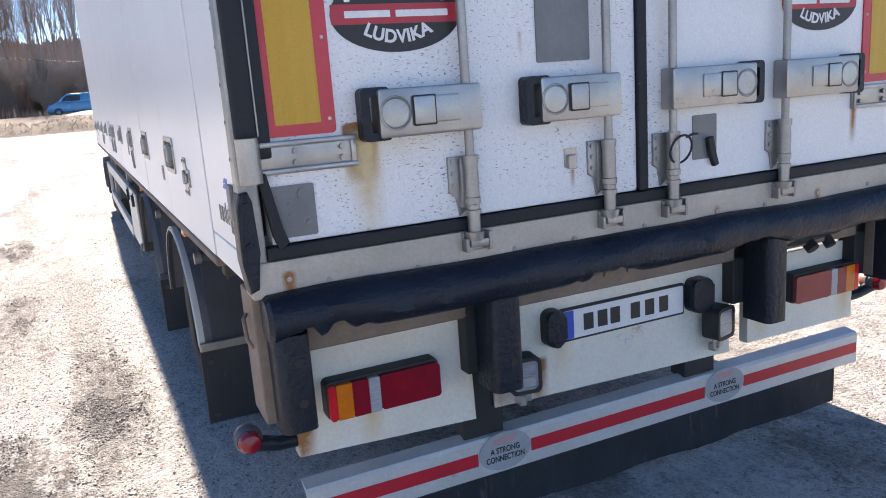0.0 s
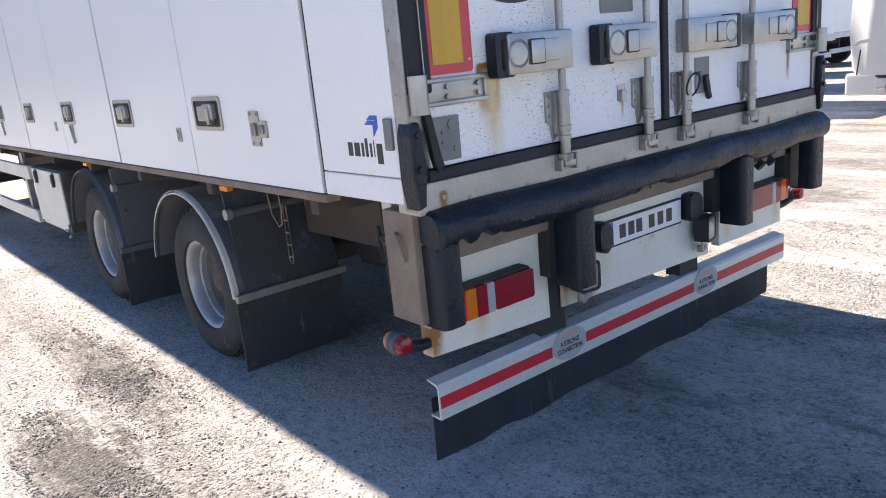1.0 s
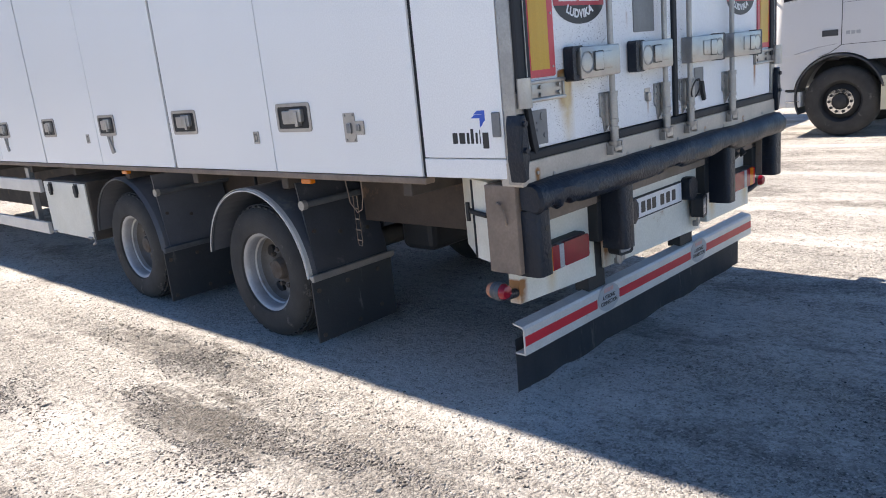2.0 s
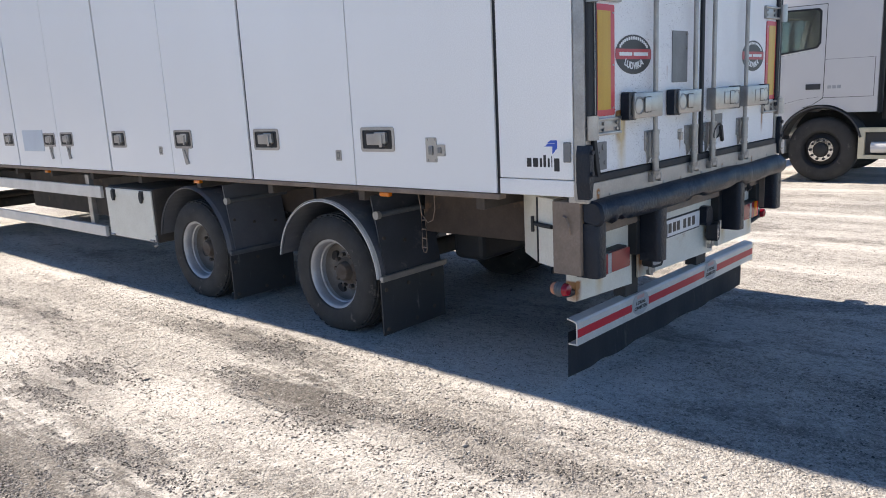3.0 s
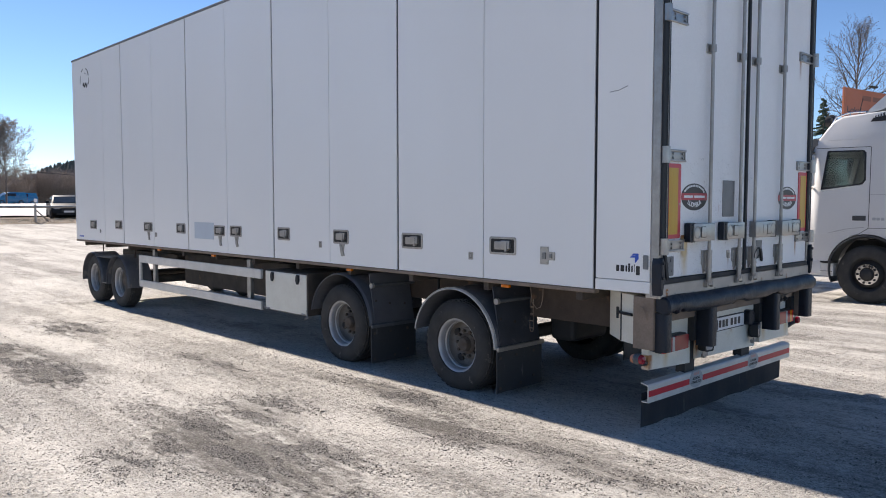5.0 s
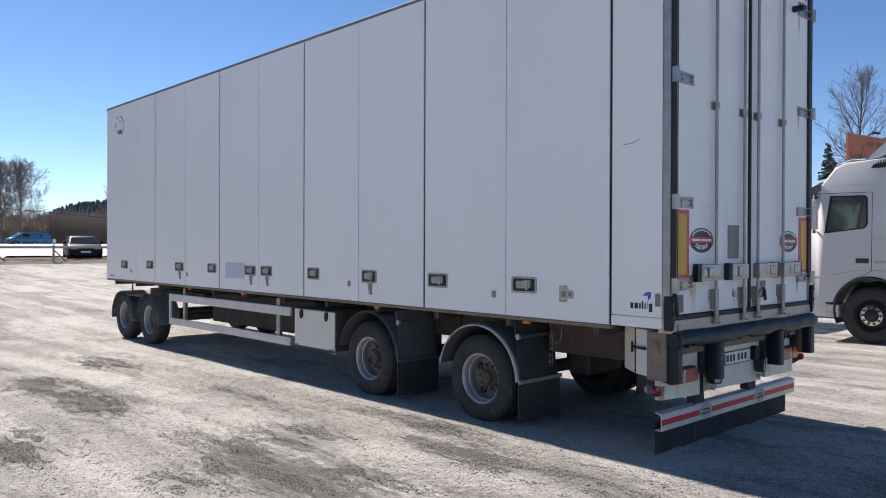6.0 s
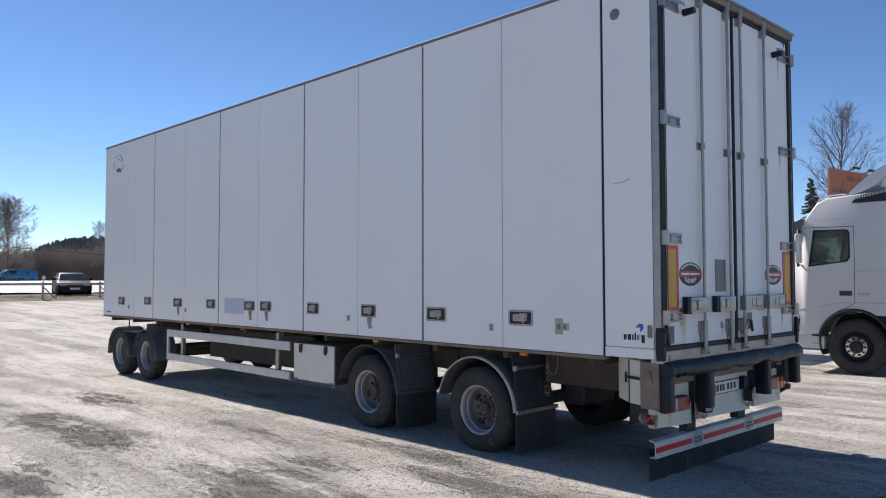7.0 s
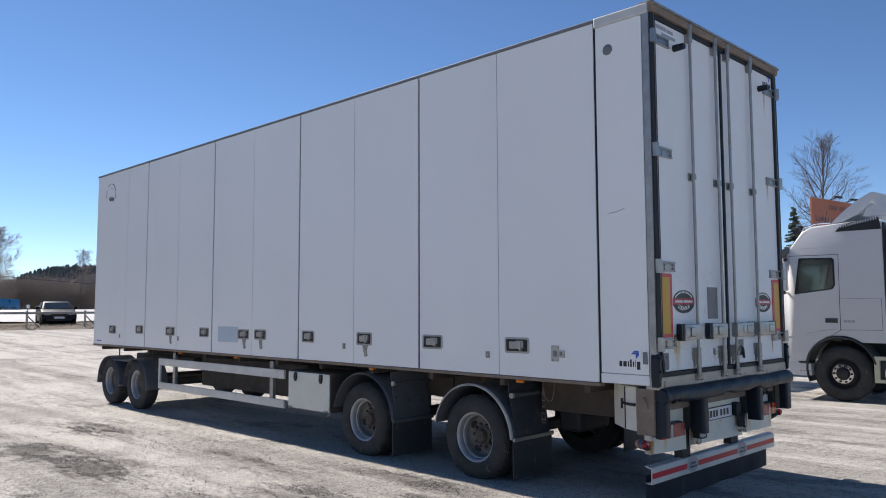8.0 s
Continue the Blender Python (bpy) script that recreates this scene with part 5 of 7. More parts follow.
# wheels: one tyre, rim and hub, used again
def wheel_meshes():
    R, r, w = 0.418, 0.243, 0.25
    bm = bmesh.new()
    prof = [(r, 0.03), (r + 0.012, 0.006), (r + 0.045, 0.0), (R - 0.075, -0.004), (R - 0.030, 0.012), (R - 0.006, 0.035), (R, 0.055), (R, w - 0.055), (R - 0.006, w - 0.035), (R - 0.030, w - 0.012), (R - 0.075, w + 0.004), (r + 0.045, w), (r + 0.012, w - 0.006), (r, w - 0.03)]
    lathe(bm, prof, Matrix(), 56)
    # tread grooves cut as thin raised ribs between
    for h0, h1 in ((0.050, 0.078), (0.088, 0.122), (0.130, 0.164), (0.174, 0.200)):
        lathe(bm, [(R - 0.002, h0), (R + 0.007, h0 + 0.002), (R + 0.007, h1 - 0.002), (R - 0.002, h1)], Matrix(), 56)
    for k in range(40):
        a = 2 * math.pi * k / 40
        q = Matrix.Rotation(a, 4, 'X')
        box(bm, 0.030, 0.054, -0.016, 0.016, R - 0.016, R - 0.0005, 0)
        bm.verts.ensure_lookup_table()
        for v in bm.verts[-8:]:
            v.co = q @ v.co
    tyre = part("tyre", bm, TYRE, None, smooth=True)
    bm = bmesh.new()
    lathe(bm, [(r + 0.012, 0.010), (r + 0.014, 0.018), (r - 0.006, 0.022), (r - 0.014, 0.030), (r - 0.022, 0.050), (r - 0.024, 0.085), (r - 0.034, 0.092), (r - 0.036, 0.150), (r - 0.020, 0.16), (r, 0.21)], Matrix(), 48)
    rim = part("rim", bm, RIM, None, smooth=True)
    bm = bmesh.new()
    lathe(bm, [(r - 0.0345, 0.120), (r - 0.040, 0.150), (r - 0.052, 0.172), (r - 0.074, 0.182), (0.150, 0.178), (0.140, 0.166), (0.095, 0.166), (0.095, 0.176), (r - 0.06, 0.192), (r - 0.037, 0.180)], Matrix(), 48)
    disc = part("wheel_disc", bm, DISC, None, smooth=True)
    bm = bmesh.new()
    lathe(bm, [(0.098, 0.168), (0.098, 0.150), (0.084, 0.142), (0.072, 0.136), (0.066, 0.104), (0.056, 0.092), (0.028, 0.088), (0.0, 0.088)], Matrix(), 32)
    hub = part("hub", bm, HUB, None, smooth=True)
    nut = part("wheel_nut", rd((0.168, 0, 0.118), (0.136, 0, 0.118), 0.0150, 6), HUB, None)
    # Black plug in place of the shaded inside of a hand hole.
    hole = part("hand_hole_plug", lathe(bmesh.new(), [(0.0, 0.1600), (0.031, 0.1600), (0.033, 0.1850)], Matrix() @ Matrix.Diagonal((1, 1.25, 0.85, 1)), 18), INK, None)
    out = {k: o.data for k, o in (("tyre", tyre), ("rim", rim), ("wheel_disc", disc), ("hub", hub), ("wheel_nut", nut), ("hand_hole_plug", hole))}
    for o in (tyre, rim, disc, hub, nut, hole):
        bpy.data.objects.remove(o)
    return out


WM = wheel_meshes()


def trailer_wheel(x, y, flip, twin, spin):
    m = Matrix.Translation((x, y, 0.403 if y < 6 else 0.388)) @ (Matrix.Rotation(math.pi, 4, 'Z') if flip else Matrix()) @ Matrix.Rotation(radians(spin), 4, 'X')
    t = put("tyre", WM["tyre"], trailer, "dusty black trailer tyre", m)
    put("rim", WM["rim"], t, "silver steel rim with surface rust", m)
    put("wheel_disc", WM["wheel_disc"], t, "brown stained wheel disc", m)
    put("hub", WM["hub"], t, "brown rusty hub", m)
    for k in range(10):
        put("wheel_nut", WM["wheel_nut"], t, "", m @ Matrix.Rotation(2 * math.pi * k / 10, 4, 'X'))
    for k in range(4):
        a = Matrix.Rotation(math.pi / 2 * (k + 0.15), 4, 'X')
        put("hand_hole_plug", WM["hand_hole_plug"], t, "", m @ a @ Matrix.Translation((0, 0, 0.170)))
    if twin:
        put("tyre", WM["tyre"], trailer, "inner twin tyre", m @ Matrix.Translation((0.30, 0, 0)))


for i, y in enumerate((2.09, 3.845, 10.05, 11.18)):
    trailer_wheel(0.075, y, False, i < 2, 20 + 37 * i)
    trailer_wheel(WID - 0.075, y, True, i < 2, 11 + 53 * i)


def arch(y, z, r, a0, a1, x0, x1, th=0.008, n=28, lip=0.0):
    """A bent mudguard sheet round (y, z)."""
    bm = bmesh.new()
    A = []
    for k in range(n + 1):
        a = radians(a0 + (a1 - a0) * k / n)
        c, s = math.cos(a), math.sin(a)
        A.append([bm.verts.new((x, y + rr * c, z + rr * s)) for x, rr in ((x0, r - lip), (x0, r), (x0 + 0.03, r + 0.012), (x1, r + 0.012), (x1, r + 0.012 - th), (x0 + 0.03, r + 0.012 - th), (x0 + th, r - th), (x0 + th, r - lip))])
    for P, Q in zip(A, A[1:]):
        for k in range(8):
            bm.faces.new((P[k], P[(k + 1) % 8], Q[(k + 1) % 8], Q[k]))
    bm.faces.new(A[0])
    bm.faces.new(A[-1][::-1])
    return bm


def mudflap(y, x0, x1, z0, z1, lab):
    f = part("mud_flap", bx(x0, x1, y - 0.006, y + 0.006, z0, z1, 0.002), FLAP, trailer, lab)
    for u, z in ((x0 + 0.04, z1 - 0.07), (x0 + 0.25, z1 - 0.065), (x1 - 0.12, z1 - 0.06), (x0 + 0.04, z0 + 0.04), (x1 - 0.30, z0 + 0.05), (x1 - 0.12, z0 + 0.09)):
        part("flap_bolt", rd((u, y - 0.006, z), (u, y - 0.014, z), 0.0135, 10), CHASSIS, f)
    return f


for side in (0, 1):
    def X(a, b):
        return (a, b) if side == 0 else (WID - b, WID - a)
    for i, y in enumerate((2.068, 3.80)):
        a, b = X(0.015, 0.62)
        rr = (0.513, 0.53)[i]
        part("mudguard", arch(y, 0.42, rr, 10, 177, a, b), FENDER, trailer, "dark plastic mudguard")
        if i == 0 and side == 0:
            part("mudguard_trim", arch(y, 0.42, rr + 0.001, 10, 177, a - 0.003, a + 0.002, 0.002, 28, 0.006), ALU, trailer, "pale worn edge trim")
        # bolted flap below the sheet
        yb = y - rr - 0.018
        fl = mudflap(yb - 0.012, a - 0.005, b, 0.07, 0.445, "bolted black rubber mud flap" if i == 0 else "black rubber mud flap")
        part("flap_rail", bx(a - 0.004, b + 0.02, yb - 0.034, yb - 0.004, 0.43, 0.470, 0.008, 2), DARK_GREY if i else GALV, trailer, "grey steel clamp rail above the flap")
        back = part("guard_panel", prism(bmesh.new(), [(yb - 0.004, 0.46), (yb + 0.006, 0.46), (yb + 0.105, 0.98), (yb + 0.095, 0.98)], b - a - 0.07, Matrix(((0, 0, 1, a + 0.06), (1, 0, 0, 0), (0, 1, 0, 0), (0, 0, 0, 1)))), FENDER if i else PANEL, trailer, "dusty dark panel behind the mudguard")
        part("stay_bar", rd((a + 0.05, yb + 0.035, 0.86), (b + 0.06, yb + 0.035, 0.86), 0.019, 14), DARK_GREY, trailer, "grey steel mudguard stay", smooth=True)
        part("stay_collar", rd((a + 0.035, yb + 0.035, 0.86), (a + 0.065, yb + 0.035, 0.86), 0.027, 14), GALV, trailer, "", smooth=True)
        for u, z in ((a + 0.10, 0.70), (a + 0.28, 0.66), (b - 0.12, 0.64)):
            c = Vector((u, yb - 0.004 + (z - 0.46) * 0.19, z))
            part("sheet_bolt", rd(c, c + Vector((0, -0.010, 0.002)), 0.012, 10), CHASSIS, back)
    for i, y in enumerate((10.02, 11.16)):
        a, b = X(0.02, 0.42)
        part("mudguard", arch(y, 0.375, 0.462, -6, 186, a, b), FENDER, trailer, "dark plastic front mudguard")
    a, b = X(0.03, 0.40)
    part("guard_bridge", bx(a, b, 10.49, 10.69, 0.335, 0.352, 0.004), FENDER, trailer, "dark strip that joins the front mudguards")
    part("guard_bridge", bx(a, b, 10.20, 10.98, 0.775, 0.79, 0.004), FENDER, trailer, "dark sheet between the front mudguards")
    for y in (9.75, 11.15):
        part("guard_stay", rd((a + 0.2, y, 0.80), (a + 0.2, y, 1.02), 0.012, 8), CHASSIS, trailer, "thin steel stay of the front mudguard")
    # side guard: two rails on posts
    a, b = X(0.0, 0.035)
    part("guard_rail", bx(a, b, 5.37, 8.98, 0.785, 0.900, 0.006, 2), ALU, trailer, "pale aluminium side guard rail")
    part("guard_rail", bx(a, b, 5.37, 8.98, 0.405, 0.512, 0.006, 2), ALU, trailer, "pale aluminium side guard rail")
    part("guard_end", bx(a, b, 8.98, 9.03, 0.405, 0.900, 0.006, 2), ALU, trailer, "pale side guard end piece")
    for y in (8.55, 5.72):
        c, d = X(0.036, 0.085)
        part("guard_post", bx(c, d, y - 0.04, y + 0.04, 0.42, 1.0, 0.004), GALV, trailer, "grey side guard post")

# white toolbox
tool = part("toolbox", bx(0.02, 0.55, 4.385, 5.275, 0.425, 0.91, 0.012, 2), CHASSIS, trailer, "white fronted steel toolbox with two clasps")
part("toolbox_door", bx(0.004, 0.0195, 4.395, 5.265, 0.435, 0.895, 0.008, 2), WHITE_OLD, tool, "scratched cream white toolbox door")
for y in (5.10, 4.56):
    bm = bmesh.new()
    m = side_at(y, 0.84, -0.004)
    prism(bm, rounded(-0.034, 0.034, -0.03, 0.05, 0.006), 0.006, m)
    prism(bm, [(-0.022, 0.035), (0.022, 0.035), (0.03, -0.02), (0.012, -0.06), (-0.012, -0.06), (-0.03, -0.02)], 0.020, m, 0, 0.004)
    part("clasp", bm, BLACK, tool, "dark steel toolbox clasp")
for y in (5.21, 4.45):
    part("toolbox_hinge", rd((0.0, y - 0.035, 0.445), (0.0, y + 0.035, 0.445), 0.011, 10), GALV, tool)
bm = bmesh.new()
tube(bm, [(0.0, 4.38, 0.50), (-0.006, 4.35, 0.42), (0.0, 4.41, 0.40)], 0.012, 8)
part("toolbox_prop", bm, GALV, tool)

# side lamps, hanging chain and cable
for y in (1.43, 3.60, 6.6, 8.3):
    part("side_marker_lamp", bx(0.0, 0.035, y - 0.042, y + 0.042, Z0 - 0.064, Z0 - 0.036, 0.008, 2), AMBER_LENS, trailer, "amber side marker lamp")
bm = bmesh.new()
tube(bm, [(0.10, 1.10, 1.02), (0.11, 1.11, 0.92), (0.12, 1.14, 0.85), (0.13, 1.19, 0.83), (0.13, 1.24, 0.88), (0.12, 1.25, 1.02)], 0.0032, 6)
part("hanging_cable", bm, RUST, trailer, "thin dirty hanging cable loop")
bm = bmesh.new()
ln = [(-0.016, 0.0), (-0.020, -0.30), (-0.012, -0.33), (0.012, -0.33), (0.020, -0.30), (0.016, 0.0)]
tube(bm, [(0.24, 1.33 + u, 0.89 + v * 0.85) for u, v in ln], 0.0032, 6, closed=True)
for k in range(4):
    rod(bm, (0.24, 1.313, 0.82 - 0.06 * k), (0.24, 1.347, 0.82 - 0.06 * k), 0.005, 6)
part("rubber_strap", bm, RUST, trailer, "hanging ladder-shaped flap strap")


# ---- the tractor parked beside the trailer ----
TRUCK_WHITE = mat("white_truck_paint", (0.64, 0.64, 0.64), (0.60, 0.60, 0.60), 0.22, scale=1.5, grain=200, bump=0.0, coat=0.4)
# Pale patches stand in for reflections and the interior seen through the glass.
GLASS = mat("dark_glass_pale_reflections", (0.010, 0.013, 0.013), (0.045, 0.05, 0.05), 0.05, scale=2.6, grain=100, bump=0.0, rough_var=0.02, wear=(0.12, 0.125, 0.12), wear_at=0.60, wear_scale=3.0)
CREAM = mat("cream_frame_paint", (0.62, 0.58, 0.44), (0.55, 0.51, 0.38), 0.5, scale=5, grain=100, bump=0.04)
DARK_PLASTIC = mat("dark_grey_plastic", (0.05, 0.053, 0.058), (0.04, 0.042, 0.046), 0.55, scale=5, grain=120, bump=0.05)
GLASS.node_tree.nodes["Principled BSDF"].inputs["IOR"].default_value = 1.6
CHROME = mat("bright_metal", (0.75, 0.75, 0.75), (0.65, 0.65, 0.65), 0.15, 1.0, scale=8, grain=120, bump=0.0)

TX0, TX1 = 10.2, 12.7
truck = thing("tractor_truck", (11.45, 0.0, 0), "white tractor truck with a roof spoiler, parked on gravel", "truck")
LEFT = Matrix(((0, 0, 1, 0), (1, 0, 0, 0), (0, 1, 0, 0), (0, 0, 0, 1)))        # (u, v, w) = (y, z, x)


def cut_arch(y0, z0, r, a0, a1, n=14):
    return [(y0 + r * math.cos(radians(a0 + (a1 - a0) * k / n)), z0 + r * math.sin(radians(a0 + (a1 - a0) * k / n))) for k in range(n + 1)]


# cab shell: side outline with the wheel arch, the full width
outline = [(0.86, 1.02), (1.24, 1.02)] + cut_arch(1.67, 0.49, 0.66, 127, 12, 14) + [(2.34, 0.60), (2.66, 0.60), (2.78, 0.70), (2.82, 1.2), (2.80, 1.9), (2.62, 2.70), (2.58, 2.86), (2.30, 3.22), (2.12, 3.31), (1.2, 3.36), (0.86, 3.36)]
bm = prism(bmesh.new(), outline, TX1 - TX0, LEFT @ Matrix.Translation((0, 0, TX0)))
bmesh.ops.bevel(bm, geom=[e for e in bm.edges if all(v.co.z > 1.3 or v.co.y > 2.5 for v in e.verts) and (abs(e.verts[0].co.x - e.verts[1].co.x) < 0.01)], offset=0.05, segments=3, affect='EDGES', profile=0.5)
cab = part("cab", bm, TRUCK_WHITE, truck, "white cab shell", smooth=True)
# bumper corner and step
part("bumper", bx(TX0 - 0.005, TX1 + 0.005, 2.42, 2.86, 0.345, 0.66, 0.05, 4), TRUCK_WHITE, truck, "white front bumper", smooth=True)
part("step", bx(TX0 + 0.01, TX0 + 0.35, 2.22, 2.47, 0.345, 0.585, 0.01, 2), TRUCK_WHITE, truck, "white step below the door")
part("step_tread", bx(TX0 - 0.002, TX0 + 0.3, 2.23, 2.66, 0.430, 0.446, 0.003), CHROME, truck)
part("sill_gap", bx(TX0 - 0.001, TX0 + 0.3, 2.235, 2.65, 0.595, 0.628), BLACK, truck)


def joint(pts, w=0.010):
    """A dark panel joint laid along the cab's side."""
    bm = bmesh.new()
    for p, q in zip(pts, pts[1:]):
        d = (Vector(q) - Vector(p))
        nrm = Vector((-d.y, d.x)).normalized() * w / 2
        prism(bm, [(p[0] + nrm.x, p[1] + nrm.y), (p[0] - nrm.x, p[1] - nrm.y), (q[0] - nrm.x, q[1] - nrm.y), (q[0] + nrm.x, q[1] + nrm.y)], -0.003, LEFT @ Matrix.Translation((0, 0, TX0 + 0.001)))
    return part("panel_joint", bm, BLACK, cab)


joint([(2.56, 2.735), (1.635, 2.725), (1.645, 1.255), (1.80, 1.15), (1.96, 1.10)])
joint([(1.64, 1.258), (0.915, 1.262), (0.915, 1.86)], 0.007)
joint([(1.635, 1.862), (0.915, 1.862)], 0.004)
joint([(2.66, 0.99), (2.70, 0.62), (2.2, 0.61)], 0.02)
joint([(2.74, 1.05), (2.0, 1.24), (1.71, 1.275)], 0.004)
win = [(2.475, 1.962), (2.37, 2.680), (1.76, 2.668), (1.715, 2.62), (1.712, 2.13), (1.765, 2.052)]
cy, cz = 2.09, 2.36


def inset(k):
    return [(cy + (y - cy) * (1 - k), cz + (z - cz) * (1 - k)) for y, z in win]


def carve(ob, cutters):
    """Cuts closed meshes out of ob and keeps the result as a plain mesh."""
    tools = []
    for bm in cutters:
        me = bpy.data.meshes.new("cutter")
        bmesh.ops.recalc_face_normals(bm, faces=bm.faces)
        bm.to_mesh(me)
        bm.free()
        tools.append(new("cutter", me))
        md = ob.modifiers.new("cut", 'BOOLEAN')
        md.object, md.operation, md.solver = tools[-1], 'DIFFERENCE', 'EXACT'
    bpy.context.view_layer.update()
    me = bpy.data.meshes.new_from_object(ob.evaluated_get(bpy.context.evaluated_depsgraph_get()))
    ob.modifiers.clear()
    ob.data = me
    for t in tools:
        bpy.data.objects.remove(t)


# hollow cab with real window openings on both sides and in front
room = [(0.98, 1.30), (2.70, 1.30), (2.70, 1.85), (2.52, 2.72), (2.44, 2.86), (2.20, 3.10), (0.98, 3.14)]
carve(cab, [prism(bmesh.new(), room, TX1 - TX0 - 0.14, LEFT @ Matrix.Translation((0, 0, TX0 + 0.07))),
            prism(bmesh.new(), inset(0.04), TX1 - TX0 + 0.4, LEFT @ Matrix.Translation((0, 0, TX0 - 0.2))),
            prism(bmesh.new(), [(2.55, 1.95), (2.95, 1.95), (2.80, 2.64), (2.40, 2.64)], TX1 - TX0 - 0.36, LEFT @ Matrix.Translation((0, 0, TX0 + 0.18)))])
CLEAR = bpy.data.materials.new("tinted_cab_glass")
CLEAR.use_nodes = True
cg = CLEAR.node_tree.nodes["Principled BSDF"]
cg.inputs["Base Color"].default_value = (0.30, 0.35, 0.335, 1)
cg.inputs["Roughness"].default_value = 0.02
cg.inputs["Transmission Weight"].default_value = 1.0
cg.inputs["IOR"].default_value = 1.52
CABIN = mat("dark_cabin_cloth", (0.055, 0.058, 0.062), (0.04, 0.042, 0.046), 0.85, scale=4, grain=140, bump=0.1)
CABIN_GREY = mat("grey_cabin_lining", (0.17, 0.17, 0.165), (0.13, 0.13, 0.125), 0.8, scale=4, grain=140, bump=0.05)
for k in (0, 1):
    wx = TX0 + 0.002 if k == 0 else TX1 + 0.004
    part("window_rubber", ring_frame(bmesh.new(), inset(-0.01), inset(0.07), -0.006, LEFT @ Matrix.Translation((0, 0, wx))), SEAL, cab)
    pane = part("side_window", prism(bmesh.new(), inset(0.05), 0.004, LEFT @ Matrix.Translation((0, 0, TX0 + 0.02 if k == 0 else TX1 - 0.024))), CLEAR, cab, "tinted side window of the cab")
    pane.visible_shadow = False
    # seat with bolster, backrest and headrest
    sx = TX0 + 0.62 + 1.26 * k
    seat = part("driver_seat", bx(sx - 0.25, sx + 0.25, 1.35, 1.85, 1.46, 1.62, 0.05, 3), CABIN, cab, "dark cloth seat", smooth=True)
    part("seat_base", bx(sx - 0.20, sx + 0.20, 1.42, 1.80, 1.29, 1.47, 0.02, 2), BLACK, seat)
    part("seat_back", prism(bmesh.new(), [(1.46, 1.58), (1.32, 1.58), (1.16, 2.28), (1.20, 2.33), (1.29, 2.31)], 0.48, LEFT @ Matrix.Translation((0, 0, sx - 0.24)), 0, 0.03), CABIN, seat, smooth=True)
    part("headrest", bx(sx - 0.14, sx + 0.14, 1.13, 1.25, 2.36, 2.54, 0.04, 3), CABIN, seat, smooth=True)
    # grey inner lining of the door pillar
    part("pillar_lining", bx(TX0 + 0.075 if k == 0 else TX1 - 0.10, TX0 + 0.10 if k == 0 else TX1 - 0.075, 1.52, 1.68, 1.35, 2.9, 0.01, 2), CABIN_GREY, cab, "grey pillar lining")
part("cab_floor", bx(TX0 + 0.08, TX1 - 0.08, 1.0, 2.68, 1.285, 1.31, 0.004), CABIN, cab)
part("rear_lining", bx(TX0 + 0.08, TX1 - 0.08, 0.985, 1.01, 1.32, 3.0, 0.004), CABIN_GREY, cab, "grey curtain at the back of the cab")
part("dashboard", prism(bmesh.new(), [(2.68, 1.32), (2.30, 1.32), (2.22, 1.62), (2.26, 1.86), (2.45, 1.98), (2.67, 1.94)], TX1 - TX0 - 0.2, LEFT @ Matrix.Translation((0, 0, TX0 + 0.10)), 0, 0.02), DARK_PLASTIC, cab, "dark dashboard")
hub_c = Vector((TX0 + 0.62, 2.06, 1.92))
hub_m = Matrix.Translation(hub_c) @ Matrix.Rotation(radians(-38), 4, 'X')
wheel_bm = tube(bmesh.new(), [hub_m @ Vector((0.225 * math.cos(2 * math.pi * k / 28), 0.225 * math.sin(2 * math.pi * k / 28), 0)) for k in range(28)], 0.018, 8, closed=True)
for k in range(3):
    a = 2 * math.pi * (k / 3 + 0.25)
    tube(wheel_bm, [hub_m @ Vector((0.03 * math.cos(a), 0.03 * math.sin(a), -0.03)), hub_m @ Vector((0.22 * math.cos(a), 0.22 * math.sin(a), 0))], 0.016, 6)
rod(wheel_bm, hub_m @ Vector((0, 0, -0.30)), hub_m @ Vector((0, 0, 0.01)), 0.05, 12)
part("steering_wheel", wheel_bm, BLACK, cab, "black steering wheel", smooth=True)
part("window_trim", prism(bmesh.new(), [(2.47, 1.940), (2.47, 1.954), (1.80, 2.042), (1.80, 2.028)], -0.005, LEFT @ Matrix.Translation((0, 0, TX0 + 0.002))), CHROME, cab)
part("door_grip", bx(TX0 - 0.014, TX0 + 0.01, 1.69, 1.915, 1.393, 1.483, 0.008, 2), DARK_PLASTIC, cab, "dark door grip")
for k in range(3):
    part("badge_bar", bx(TX0 - 0.004, TX0 + 0.01, 1.585 - 0.07 * k - 0.055, 1.585 - 0.07 * k, 1.40, 1.45, 0.004), STICKER, cab, "plain grey badge bar")
part("roof_swage", prism(bmesh.new(), [(2.36, 2.866), (2.36, 2.878), (1.36, 2.876), (1.36, 2.868)], -0.008, LEFT @ Matrix.Translation((0, 0, TX0 + 0.002))), TRUCK_WHITE, cab)
bm = bmesh.new()
prism(bm, [(2.74, 1.055), (2.72, 1.115), (2.3, 1.16), (1.96, 1.215), (2.3, 1.12)], -0.02, LEFT @ Matrix.Translation((0, 0, TX0 + 0.002)), 0, 0.006)
part("cab_swage", bm, TRUCK_WHITE, cab)
# wheel arch lip
for sx, s in ((TX0, -1), (TX1, 1)):
    a, b = (TX0 - 0.03, TX0 + 0.42) if s < 0 else (TX1 - 0.42, TX1 + 0.03)
    bm = arch(1.67, 0.49, 0.63, -24, 168, a, b, 0.03, 26, 0.02)
    part("wheel_arch", bm, DARK_PLASTIC, truck, "dark plastic wheel arch", smooth=True)
